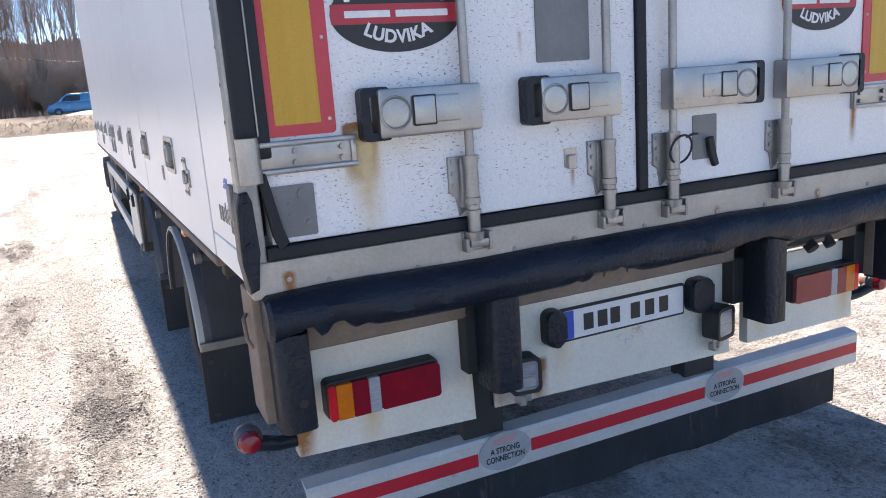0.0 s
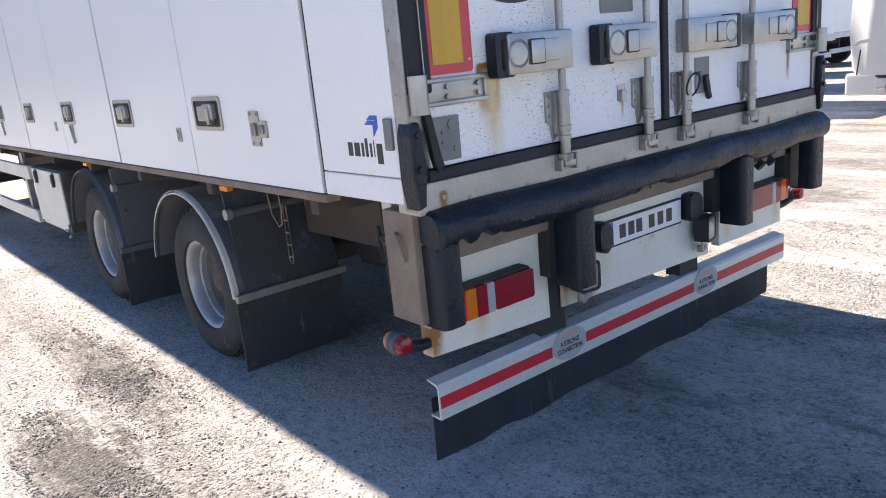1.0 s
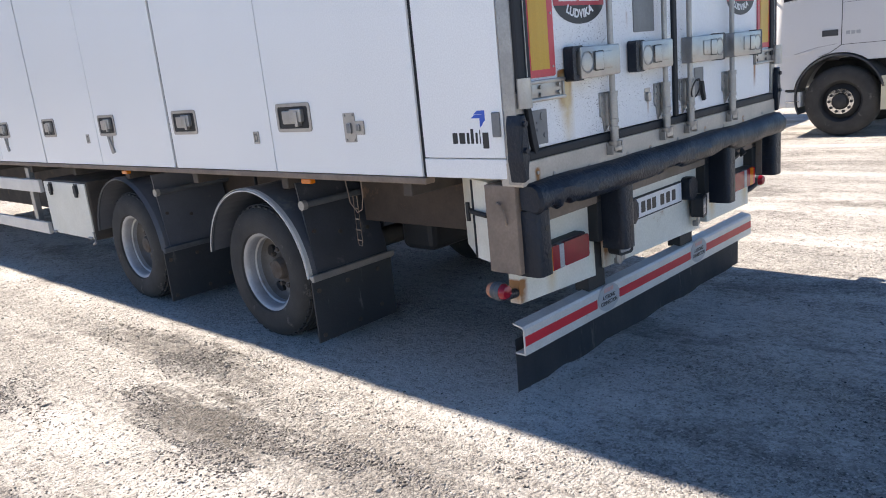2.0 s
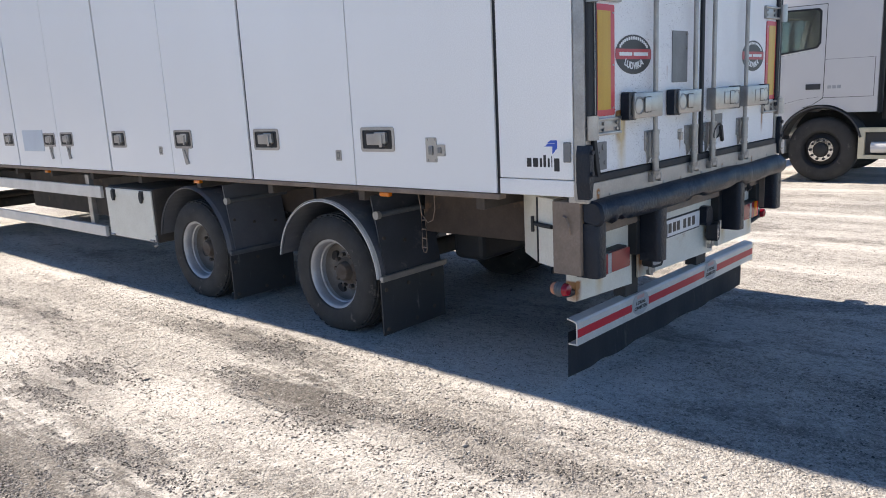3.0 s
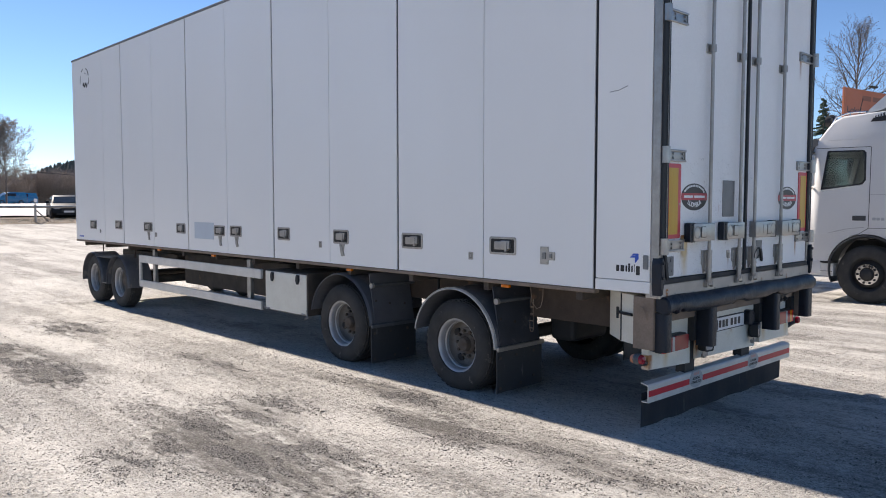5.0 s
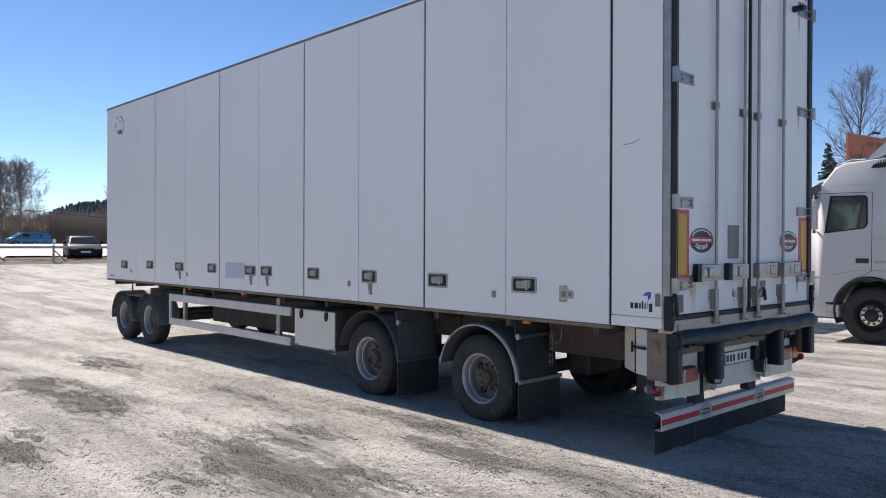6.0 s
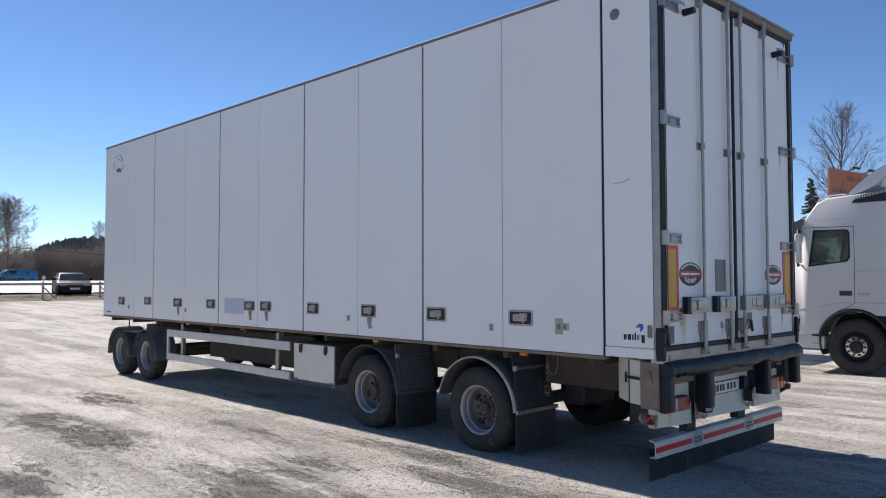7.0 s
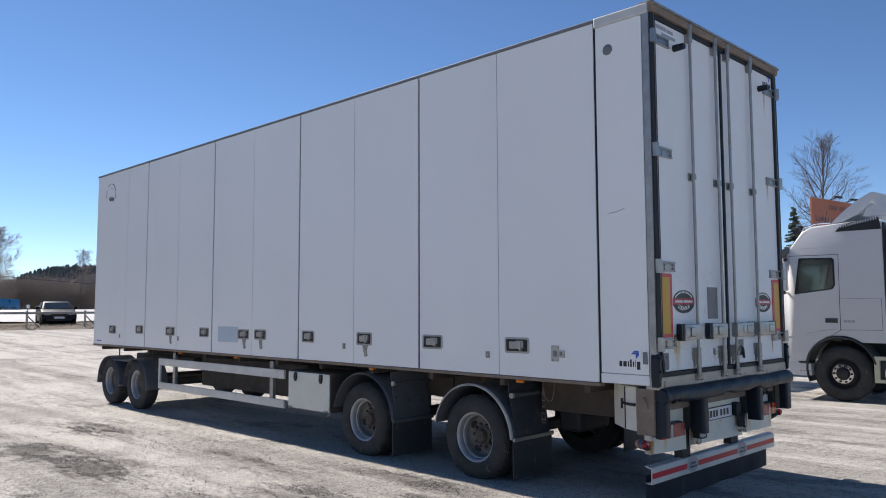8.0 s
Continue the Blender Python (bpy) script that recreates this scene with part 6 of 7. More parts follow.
# sun visor, mirrors, roof bars
part("sun_visor", prism(bmesh.new(), [(2.54, 2.80), (2.86, 2.63), (2.90, 2.66), (2.80, 2.82), (2.58, 2.93)], TX1 - TX0 + 0.02, LEFT @ Matrix.Translation((0, 0, TX0 - 0.01)), 0, 0.012), CABIN_GREY, truck, "grey smoked sun visor")
part("windscreen", prism(bmesh.new(), [(2.772, 1.93), (2.780, 1.93), (2.632, 2.66), (2.624, 2.66)], TX1 - TX0 - 0.32, LEFT @ Matrix.Translation((0, 0, TX0 + 0.16))), CLEAR, cab, "tinted windscreen").visible_shadow = False
mir = part("mirror", bx(TX0 - 0.22, TX0 - 0.06, 2.56, 2.66, 2.03, 2.62, 0.03, 3), TRUCK_WHITE, truck, "tall white mirror housing", smooth=True)
part("mirror_arm", tube(bmesh.new(), [(TX0 + 0.02, 2.62, 2.66), (TX0 - 0.10, 2.63, 2.68), (TX0 - 0.14, 2.62, 2.60)], 0.022, 8), DARK_PLASTIC, truck)
part("mirror_arm", tube(bmesh.new(), [(TX0 + 0.02, 2.64, 2.0), (TX0 - 0.10, 2.64, 1.98), (TX0 - 0.14, 2.62, 2.05)], 0.022, 8), DARK_PLASTIC, truck)
bm = bmesh.new()
for x in (TX0 + 0.12,):
    tube(bm, [(x, 2.34, 3.20), (x, 2.28, 3.31), (x, 2.05, 3.37), (x, 1.78, 3.37), (x, 1.76, 3.33)], 0.016, 8)
    tube(bm, [(x, 2.05, 3.37), (x, 2.04, 3.31)], 0.014, 8)
part("roof_rail_bar", bm, CHROME, truck, "bright roof lamp rail")
part("roof_lamp", lathe(bmesh.new(), [(0.0, -0.06), (0.07, -0.05), (0.095, 0.0), (0.095, 0.04), (0.0, 0.05)], Matrix.Translation((TX0 + 0.16, 2.42, 3.24)) @ Matrix.Rotation(math.pi / 2, 4, 'Z'), 16), BLACK, truck, "black round roof lamp", smooth=True)
part("roof_lamp", lathe(bmesh.new(), [(0.0, -0.06), (0.07, -0.05), (0.095, 0.0), (0.095, 0.04), (0.0, 0.05)], Matrix.Translation((TX0 + 0.42, 2.44, 3.30)) @ Matrix.Rotation(math.pi / 2, 4, 'Z'), 16), BLACK, truck, "black round roof lamp", smooth=True)
for y in (1.92, 1.72):
    part("aerial", rd((TX0 + 0.2, y, 3.33), (TX0 + 0.2, y - 0.06, 3.62 if y > 1.8 else 3.50), 0.006, 6), BLACK, truck)
# roof spoiler with a dark slatted side intake
part("roof_spoiler", prism(bmesh.new(), [(1.80, 3.33), (1.72, 3.42), (1.50, 3.62), (1.25, 3.80), (1.06, 3.905), (1.0, 3.87), (1.06, 3.70), (1.30, 3.50), (1.55, 3.38)], TX1 - TX0 - 0.3, LEFT @ Matrix.Translation((0, 0, TX0 + 0.15)), 0, 0.0), TRUCK_WHITE, truck, "white roof spoiler")
part("spoiler_side", prism(bmesh.new(), [(1.06, 3.905), (0.98, 3.90), (0.60, 3.76), (0.60, 3.52), (0.95, 3.62), (1.02, 3.72)], 0.05, LEFT @ Matrix.Translation((0, 0, TX0 + 0.16))), TRUCK_WHITE, truck, "white spoiler side plate")
part("spoiler_fin", prism(bmesh.new(), [(1.12, 3.60), (0.92, 3.68), (0.70, 3.50), (0.70, 3.42), (1.18, 3.46)], 0.04, LEFT @ Matrix.Translation((0, 0, TX0 + 0.10))), TRUCK_WHITE, truck)
intake = part("roof_intake", prism(bmesh.new(), [(1.66, 3.17), (1.60, 3.26), (1.40, 3.33), (0.90, 3.40), (0.86, 3.17)], -0.02, LEFT @ Matrix.Translation((0, 0, TX0 + 0.004))), BLACK, cab, "black slatted intake")
for k in range(16):
    f = k / 15
    y = 1.60 - 0.66 * f
    z = 3.268 + 0.125 * f
    part("slat", bx(TX0 - 0.022, TX0 - 0.014, y - 0.008, y + 0.008, z - 0.035, z + 0.012, 0.0), WHITE_PRINT, intake)
# chassis behind the cab
for x in (11.02, 11.80):
    part("frame_rail", bx(x, x + 0.08, -4.2, 2.3, 0.72, 1.0, 0.01), BLACK, truck, "black chassis rail")
part("cab_back_wall", bx(TX0 + 0.05, TX1 - 0.05, 0.83, 0.86, 1.0, 3.3, 0.0), BLACK, truck)
part("air_duct", rd((TX0 + 0.22, 0.72, 0.9), (TX0 + 0.22, 0.72, 3.2), 0.10, 16), BLACK, truck, "black air intake pipe", smooth=True)
frame_box = part("battery_frame", prism(bmesh.new(), [(1.09, 0.28), (1.09, 0.77), (-0.4, 0.77), (-0.4, 0.72), (1.0, 0.70), (1.0, 0.34), (-0.4, 0.33), (-0.4, 0.28)], 0.08, LEFT @ Matrix.Translation((0, 0, TX0 - 0.01))), CREAM, truck, "cream painted side frame")
part("side_tank", bx(TX0 + 0.07, TX0 + 0.6, -2.3, 1.06, 0.32, 0.72, 0.05, 3), DARK_PLASTIC, truck, "dark fuel tank", smooth=True)
part("air_bottle", rd((TX0 + 0.02, 0.9, 0.46), (TX0 + 0.02, -0.3, 0.46), 0.09, 16), TRUCK_WHITE, truck, "pale air bottle", smooth=True)
part("deck_plate", bx(TX0 + 0.6, TX1 - 0.6, -1.5, 0.7, 1.0, 1.03, 0.0), GALV, truck)


def truck_wheel(x, y, flip):
    R, r, w = 0.53, 0.295, 0.31
    m = Matrix.Translation((x, y, R - 0.115)) @ (Matrix.Rotation(math.pi, 4, 'Z') if flip else Matrix())
    t = part("tyre", lathe(bmesh.new(), [(r, 0.03), (r + 0.02, 0.004), (r + 0.08, -0.004), (R - 0.06, 0.004), (R - 0.01, 0.04), (R, 0.07), (R, w - 0.07), (R - 0.01, w - 0.04), (R - 0.06, w), (r, w)], Matrix(), 48), TYRE, truck, "black truck tyre", at=m, smooth=True)
    part("rim", lathe(bmesh.new(), [(r + 0.012, 0.01), (r - 0.01, 0.03), (r - 0.03, 0.10), (0.20, 0.04), (0.185, 0.025), (0.10, 0.025), (0.10, 0.04), (0.0, 0.05)], Matrix(), 40), BLACK, t, "dark steel rim", at=m, smooth=True)
    part("nut_ring", lathe(bmesh.new(), [(0.195, 0.022), (0.19, 0.012), (0.125, 0.010), (0.118, 0.022)], Matrix(), 40), CHROME, t, "bright wheel nut ring", at=m, smooth=True)
    for k in range(10):
        a = 2 * math.pi * k / 10
        p = Vector((0, 0.157 * math.cos(a), 0.157 * math.sin(a)))
        part("wheel_nut", rd(p + Vector((0.012, 0, 0)), p + Vector((-0.012, 0, 0)), 0.022, 8), BLACK, t, at=m)
    part("hub_cap", lathe(bmesh.new(), [(0.105, 0.02), (0.10, -0.02), (0.07, -0.035), (0.0, -0.04)], Matrix(), 28), BLACK, t, at=m, smooth=True)


for y in (1.65, -2.0):
    truck_wheel(TX0 + 0.03, y, False)
    truck_wheel(TX1 - 0.03, y, True)


# ---- box trailers further along the row ----
def far_trailer():
    e = thing("parked_trailer", (12.6, 7.6, 0), "white box trailer parked nose-in along the row", "trailer", "row of parked trailers")
    x0, x1, y0, y1 = 11.3, 13.85, 7.6, 17.5
    part("box", bx(x0, x1, y0, y1, 1.0, 4.0, 0.03, 2), WHITE, e, "white box body")
    part("rear_frame", bx(x0, x1, y0 - 0.03, y0 + 0.02, 0.88, 1.05, 0.01), ALU, e, "pale metal rear frame")
    part("side_stripe", bx(x0 - 0.006, x0 + 0.01, y0 + 0.02, y0 + 4, 1.12, 1.42, 0.0), mat("green_stripe", (0.05, 0.33, 0.22), None, 0.4), e, "green stripe on the side")
    part("grey_skirt", bx(x0 - 0.004, x0 + 0.02, y0 + 0.4, y1, 1.0, 1.10, 0.004), GREY_PLATE, e)
    for y in (y0 + 0.9, y0 + 2.2):
        for x in (x0 + 0.02, x1 - 0.32):
            part("tyre", lathe(bmesh.new(), [(0.0, 0.05), (0.26, 0.05), (0.28, 0.0), (0.46, 0.01), (0.5, 0.06), (0.5, 0.24), (0.46, 0.30), (0.0, 0.28)], Matrix.Translation((x, y, 0.5)), 28), TYRE, e, "black tyre", smooth=True)
    for x in (x0 + 0.4, x1 - 0.5):
        part("chassis_beam", bx(x, x + 0.1, y0 + 0.1, y1, 0.72, 0.99, 0.01), CHASSIS, e)
    part("underrun_bar", bx(x0 + 0.05, x1 - 0.05, y0 + 0.05, y0 + 0.15, 0.42, 0.56, 0.01), ALU, e)
    for x in (x0 + 0.5, x1 - 0.6):
        part("bar_post", bx(x, x + 0.08, y0 + 0.06, y0 + 0.14, 0.5, 0.9, 0.0), BLACK, e)
    return e


ft = far_trailer()
ft.matrix_world = pose(12.6, 7.6, -0.11)
for dx, dy in ((3.9, 0.5), (7.8, 0.2), (12.0, 0.9)):
    copy_thing(ft, pose(12.6 + dx, 7.6 + dy, -0.11))


# ---- yard edge ----
EDGE_Y = 39.0
DRY = mat("dry_brown_bank", (0.17, 0.13, 0.09), (0.11, 0.082, 0.057), 0.95, scale=0.9, grain=14, bump=0.8, wear=(0.25, 0.20, 0.14), wear_at=0.58, wear_scale=2.5)
SNOW = mat("old_snow", (0.40, 0.41, 0.43), (0.32, 0.33, 0.345), 0.7, scale=0.6, grain=12, bump=0.3, wear=(0.42, 0.38, 0.32), wear_at=0.68, wear_scale=1.2)


def sheet(name, x0, x1, y0, y1, nx, ny, fz, material, label, category):
    co = [(x0 + (x1 - x0) * i / nx, y0 + (y1 - y0) * j / ny) for j in range(ny + 1) for i in range(nx + 1)]
    co = [(x, y, fz(x, y)) for x, y in co]
    w = nx + 1
    me = bpy.data.meshes.new(name)
    me.from_pydata(co, [], [(j * w + i, j * w + i + 1, (j + 1) * w + i + 1, (j + 1) * w + i) for j in range(ny) for i in range(nx)])
    me.polygons.foreach_set("use_smooth", [True] * len(me.polygons))
    me.materials.append(material)
    return tagged(new(name, me), label, category, kind="structure")


def bank_z(x, y):
    t = (y - EDGE_Y) / 4.0
    h = 0.45 if x < 4 else 0.07
    bump_h = max(0.0, math.sin(max(0.0, min(1.0, t)) * math.pi)) * h * (0.7 + 0.8 * noise.noise(Vector((x * 0.5, y * 0.5, 3))) + 0.5 * noise.noise(Vector((x * 1.7, y * 1.7, 8))))
    return ground_z(x, y) - 0.02 + max(0.0, bump_h) + (0.06 if 0.02 < t else 0.0)


sheet("bank", -70, 70, EDGE_Y - 0.2, EDGE_Y + 75, 260, 110, bank_z, DRY, "brown dry grass bank at the edge of the yard", "ground")


def snow_z(x, y):
    return ground_z(x, y) + 0.16 + 0.16 * noise.noise(Vector((x * 0.12, y * 0.12, 5))) + 0.05 * noise.noise(Vector((x * 0.6, y * 0.6, 1)))


sheet("snow_field", 4, 60, 46, 100, 90, 80, lambda x, y: snow_z(x, y) - (0.0 if 6 < x else 0.3), SNOW, "field of old snow behind the fence", "snow")
sheet("snow_patch", -0.6, 4.4, 66, 70, 30, 14, lambda x, y: ground_z(x, y) + 0.02 + 0.30 * math.sin(math.pi * (x + 0.6) / 5) * math.sin(math.pi * (y - 66) / 4) + 0.05 * noise.noise(Vector((x, y, 0))), SNOW, "low heap of old snow", "snow")

# tufts of dry grass on the bank
verts, faces = [], []
rng = random.Random(5)
for k in range(8500):
    x, y = rng.uniform(-14, 22), EDGE_Y + rng.uniform(0.0, 4.5)
    z = bank_z(x, y) - 0.03
    h = rng.uniform(0.06, 0.26) * (1.0 if x < 4 else 0.6)
    a = rng.uniform(0, 6.28)
    dx, dy = 0.0035 * math.cos(a), 0.0035 * math.sin(a)
    lx, ly = rng.uniform(-0.2, 0.2), rng.uniform(-0.2, 0.2)
    n0 = len(verts)
    verts += [(x - dx, y - dy, z), (x + dx, y + dy, z), (x + lx * 0.4 + dx * 0.6, y + ly * 0.4, z + h * 0.6), (x + lx, y + ly, z + h)]
    faces += [(n0, n0 + 1, n0 + 2), (n0, n0 + 2, n0 + 3)]
me = bpy.data.meshes.new("dry_grass")
me.from_pydata(verts, [], faces)
me.materials.append(mat("dry_straw", (0.68, 0.58, 0.42), (0.52, 0.42, 0.29), 0.9, scale=1.5, grain=30, bump=0.0))
tagged(new("dry_grass", me), "tufts of dry straw-coloured grass on the bank", "grass", kind="stuff")


# ---- fence along the yard ----
fence = thing("pipe_fence", (12, EDGE_Y + 0.6, 0.6), "low grey pipe fence with braced posts along the yard edge", "fence")
for x in [4.2 + 2.9 * k for k in range(11)]:
    g = bank_z(x, EDGE_Y + 0.6) - 0.05
    part("post", rd((x, EDGE_Y + 0.6, g), (x, EDGE_Y + 0.6, g + 0.95), 0.055, 10), GALV, fence, smooth=True)
    part("brace", rd((x + 0.9, EDGE_Y + 1.3, g), (x, EDGE_Y + 0.62, g + 0.72), 0.03, 8), GALV, fence, smooth=True)
g = ground_z(0, EDGE_Y) + 0.86
for k in range(10):
    x = 4.2 + 2.9 * k
    part("rail", rd((x - (0.6 if k == 0 else 0), EDGE_Y + 0.6, g), (x + 2.9, EDGE_Y + 0.6, g), 0.062, 10), GALV, fence, smooth=True)


# small white notice box on a post, and young bushes by the fence
post = thing("notice_post", (7.0, EDGE_Y + 0.2, ground_z(0, EDGE_Y)), "small white box on a thin grey post by the fence", "post")
g = ground_z(0, EDGE_Y)
part("pole", rd((7.0, EDGE_Y + 0.2, g - 0.1), (7.0, EDGE_Y + 0.2, g + 1.1), 0.022, 8), GALV, post, smooth=True)
part("box", bx(6.92, 7.08, EDGE_Y + 0.12, EDGE_Y + 0.17, g + 1.10, g + 1.28, 0.01), WHITE, post, "white box")


# ---- cars behind the fence ----
def car(name, at, rz, label, category, paint, L, W, H, kind_van=False, group=""):
    """A car at the origin, nose to -y: lofted body, glass house, wheels, lamps."""
    e = thing(name, at, label, category, group, rz)
    M = WORLD[e.name]
    if kind_van:
        low = [(-L / 2, 0.45), (-L / 2 + 0.02, 0.72), (-L / 2 + 0.12, 0.92), (-L / 2 + 0.85, 1.12), (L / 2 - 0.02, 1.12), (L / 2, 0.45), (L / 2 - 0.1, 0.24), (-L / 2 + 0.1, 0.24)]
        top = [(-L / 2 + 0.75, 1.10), (-L / 2 + 1.55, H - 0.08), (-L / 2 + 1.9, H), (L / 2 - 0.2, H - 0.02), (L / 2 - 0.04, 1.10)]
    else:
        low = [(-L / 2, 0.40), (-L / 2 + 0.02, 0.66), (-L / 2 + 0.15, 0.76), (-L / 2 + 1.2, 0.95), (L / 2 - 0.25, 1.0), (L / 2, 0.85), (L / 2 - 0.02, 0.4), (L / 2 - 0.2, 0.22), (-L / 2 + 0.2, 0.20)]
        top = [(-L / 2 + 1.15, 0.93), (-L / 2 + 1.95, H - 0.06), (-L / 2 + 2.3, H), (L / 2 - 0.9, H - 0.03), (L / 2 - 0.2, 0.99)]
    S = Matrix(((0, 0, 1, -W / 2), (1, 0, 0, 0), (0, 1, 0, 0), (0, 0, 0, 1)))
    bm = prism(bmesh.new(), low, W, S)
    bmesh.ops.bevel(bm, geom=[x for x in bm.edges if abs(x.verts[0].co.x - x.verts[1].co.x) < 0.01], offset=0.09, segments=3, affect='EDGES', profile=0.5)
    body = part("body", bm, paint, e, "painted body", M, smooth=True)
    bm = prism(bmesh.new(), top, W - 0.1, Matrix.Translation((0.05, 0, 0)) @ S)
    for v in bm.verts:
        v.co.x *= 1.0 - 0.22 * max(0.0, (v.co.z - 1.0)) / max(0.1, H - 1.0) * (0.6 if kind_van else 1.0)
    bmesh.ops.bevel(bm, geom=bm.edges[:], offset=0.045, segments=2, affect='EDGES', profile=0.5)
    part("cabin", bm, paint, e, "", M, smooth=True)
    # glass
    y0, y1 = top[0][0], top[1][0]
    z0, z1 = top[0][1], top[1][1]
    ww = W * 0.40
    bm = bmesh.new()
    nrm = Vector((0, -(z1 - z0), (y1 - y0))).normalized() * 0.02
    q = [(-ww, y0 + 0.08 * (y1 - y0), z0 + 0.08 * (z1 - z0)), (ww, y0 + 0.08 * (y1 - y0), z0 + 0.08 * (z1 - z0)), (ww * 0.86, y0 + 0.9 * (y1 - y0), z0 + 0.9 * (z1 - z0)), (-ww * 0.86, y0 + 0.9 * (y1 - y0), z0 + 0.9 * (z1 - z0))]
    a = [bm.verts.new(Vector(p) + nrm) for p in q]
    b = [bm.verts.new(Vector(p) - nrm) for p in q]
    bm.faces.new(a)
    bm.faces.new(b[::-1])
    for k in range(4):
        bm.faces.new((a[k], b[k], b[(k + 1) % 4], a[(k + 1) % 4]))
    part("windscreen", bm, GLASS, e, "dark windscreen", M)
    for s in (-1, 1):
        ya, yb = y1 + 0.1, (y1 + 1.15 if kind_van else L / 2 - 0.75)
        bm = bmesh.new()
        zt, zb = H - 0.16, z0 + 0.08
        xt = s * (W / 2 - 0.05) * (1.0 - 0.22 * (zt - 1.0) / max(0.1, H - 1.0) * (0.6 if kind_van else 1.0))
        xb = s * (W / 2 - 0.05)
        q = [(xb + s * 0.012, y0 + 0.35, zb), (xb + s * 0.012, yb + (0.25 if not kind_van else 0), zb), (xt + s * 0.012, yb - (0.1 if not kind_van else 0), zt), (xt + s * 0.012, ya, zt)]
        a = [bm.verts.new(Vector(p)) for p in q]
        b = [bm.verts.new(Vector(p) - Vector((s * 0.03, 0, 0))) for p in q]
        bm.faces.new(a)
        bm.faces.new(b[::-1])
        for k in range(4):
            bm.faces.new((a[k], b[k], b[(k + 1) % 4], a[(k + 1) % 4]))
        part("side_window", bm, GLASS, e, "dark side window", M)
        part("headlamp", bx(s * W * 0.34 - 0.17, s * W * 0.34 + 0.17, -L / 2 - 0.01, -L / 2 + 0.16, 0.62, 0.74, 0.03, 2), CLEAR_LENS, e, "clear headlamp", M)
        part("door_mirror", bx(s * (W / 2 + 0.09) - 0.09, s * (W / 2 + 0.09) + 0.09, y0 + 0.35, y0 + 0.45, z0 + 0.02, z0 + 0.18, 0.03, 2), paint, e, "", M)
        part("tail_light", bx(s * W * 0.42 - 0.1, s * W * 0.42 + 0.1, L / 2 - 0.06, L / 2 + 0.012, 0.75, 0.95, 0.02), RED_LENS, e, "red tail light", M)
        for y in (-L / 2 + 0.85, L / 2 - 0.85):
            x = s * (W / 2 - 0.2)
            t = part("wheel", lathe(bmesh.new(), [(0.20, 0.0), (0.30, -0.01), (0.325, 0.02), (0.325, 0.18), (0.30, 0.21), (0.20, 0.2)], M @ Matrix.Translation((x + (0.22 if s > 0 else -0.22), y, 0.325)) @ Matrix.Rotation(math.pi if s > 0 else 0, 4, 'Z'), 24), TYRE, e, "black tyre", smooth=True)
            part("rim", lathe(bmesh.new(), [(0.205, 0.01), (0.19, 0.04), (0.06, 0.02), (0.0, 0.015)], M @ Matrix.Translation((x + (0.22 if s > 0 else -0.22), y, 0.325)) @ Matrix.Rotation(math.pi if s > 0 else 0, 4, 'Z'), 20), RIM, t, smooth=True)
    part("grille", bx(-W * 0.22, W * 0.22, -L / 2 - 0.008, -L / 2 + 0.1, 0.44, 0.62, 0.02), BLACK, e, "black grille", M)
    part("plate_bar", bx(-0.26, 0.26, -L / 2 - 0.03, -L / 2 + 0.01, 0.42, 0.53, 0.0), PLATE_WHITE, e, "plain white plate bar", M)
    part("lower_grille", bx(-W * 0.36, W * 0.36, -L / 2 - 0.004, -L / 2 + 0.1, 0.28, 0.38, 0.02), BLACK, e, "", M)
    return e


CAR_DARK = mat("dark_car_paint", (0.012, 0.013, 0.016), (0.009, 0.010, 0.012), 0.42, 0.0, scale=2, grain=150, bump=0.0)
VAN_BLUE = mat("bright_blue_van_paint", (0.015, 0.27, 0.52), (0.012, 0.23, 0.46), 0.25, scale=2, grain=150, bump=0.0, coat=0.5)
CAR_DARK.node_tree.nodes["Principled BSDF"].inputs["Specular IOR Level"].default_value = 0.15
car("estate_car", (10.2, 44.8, ground_z(0, 44.8) - 0.05), -13, "dark blue-black estate car parked behind the fence", "car", CAR_DARK, 4.5, 1.80, 1.42)
car("delivery_van", (0.55, 73.0, ground_z(0, 73) - 0.02), -90, "bright blue delivery van beside the bare wood", "van", VAN_BLUE, 4.9, 1.85, 1.82, True, "blue vans")
car("delivery_van", (24.0, 111.5, ground_z(0, 92) + 0.05), -84, "bright blue delivery van on the snowy field", "van", VAN_BLUE, 4.1, 1.8, 1.72, True, "blue vans")
car("delivery_van", (26.5, 115.5, ground_z(0, 94) - 0.01), -78, "bright blue delivery van parked behind another one", "van", VAN_BLUE, 4.1, 1.8, 1.75, True, "blue vans")
car("delivery_van", (19.1, 110.5, ground_z(0, 94) + 0.05), -84, "bright blue delivery van on the snowy field", "van", VAN_BLUE, 4.1, 1.8, 1.72, True, "blue vans")


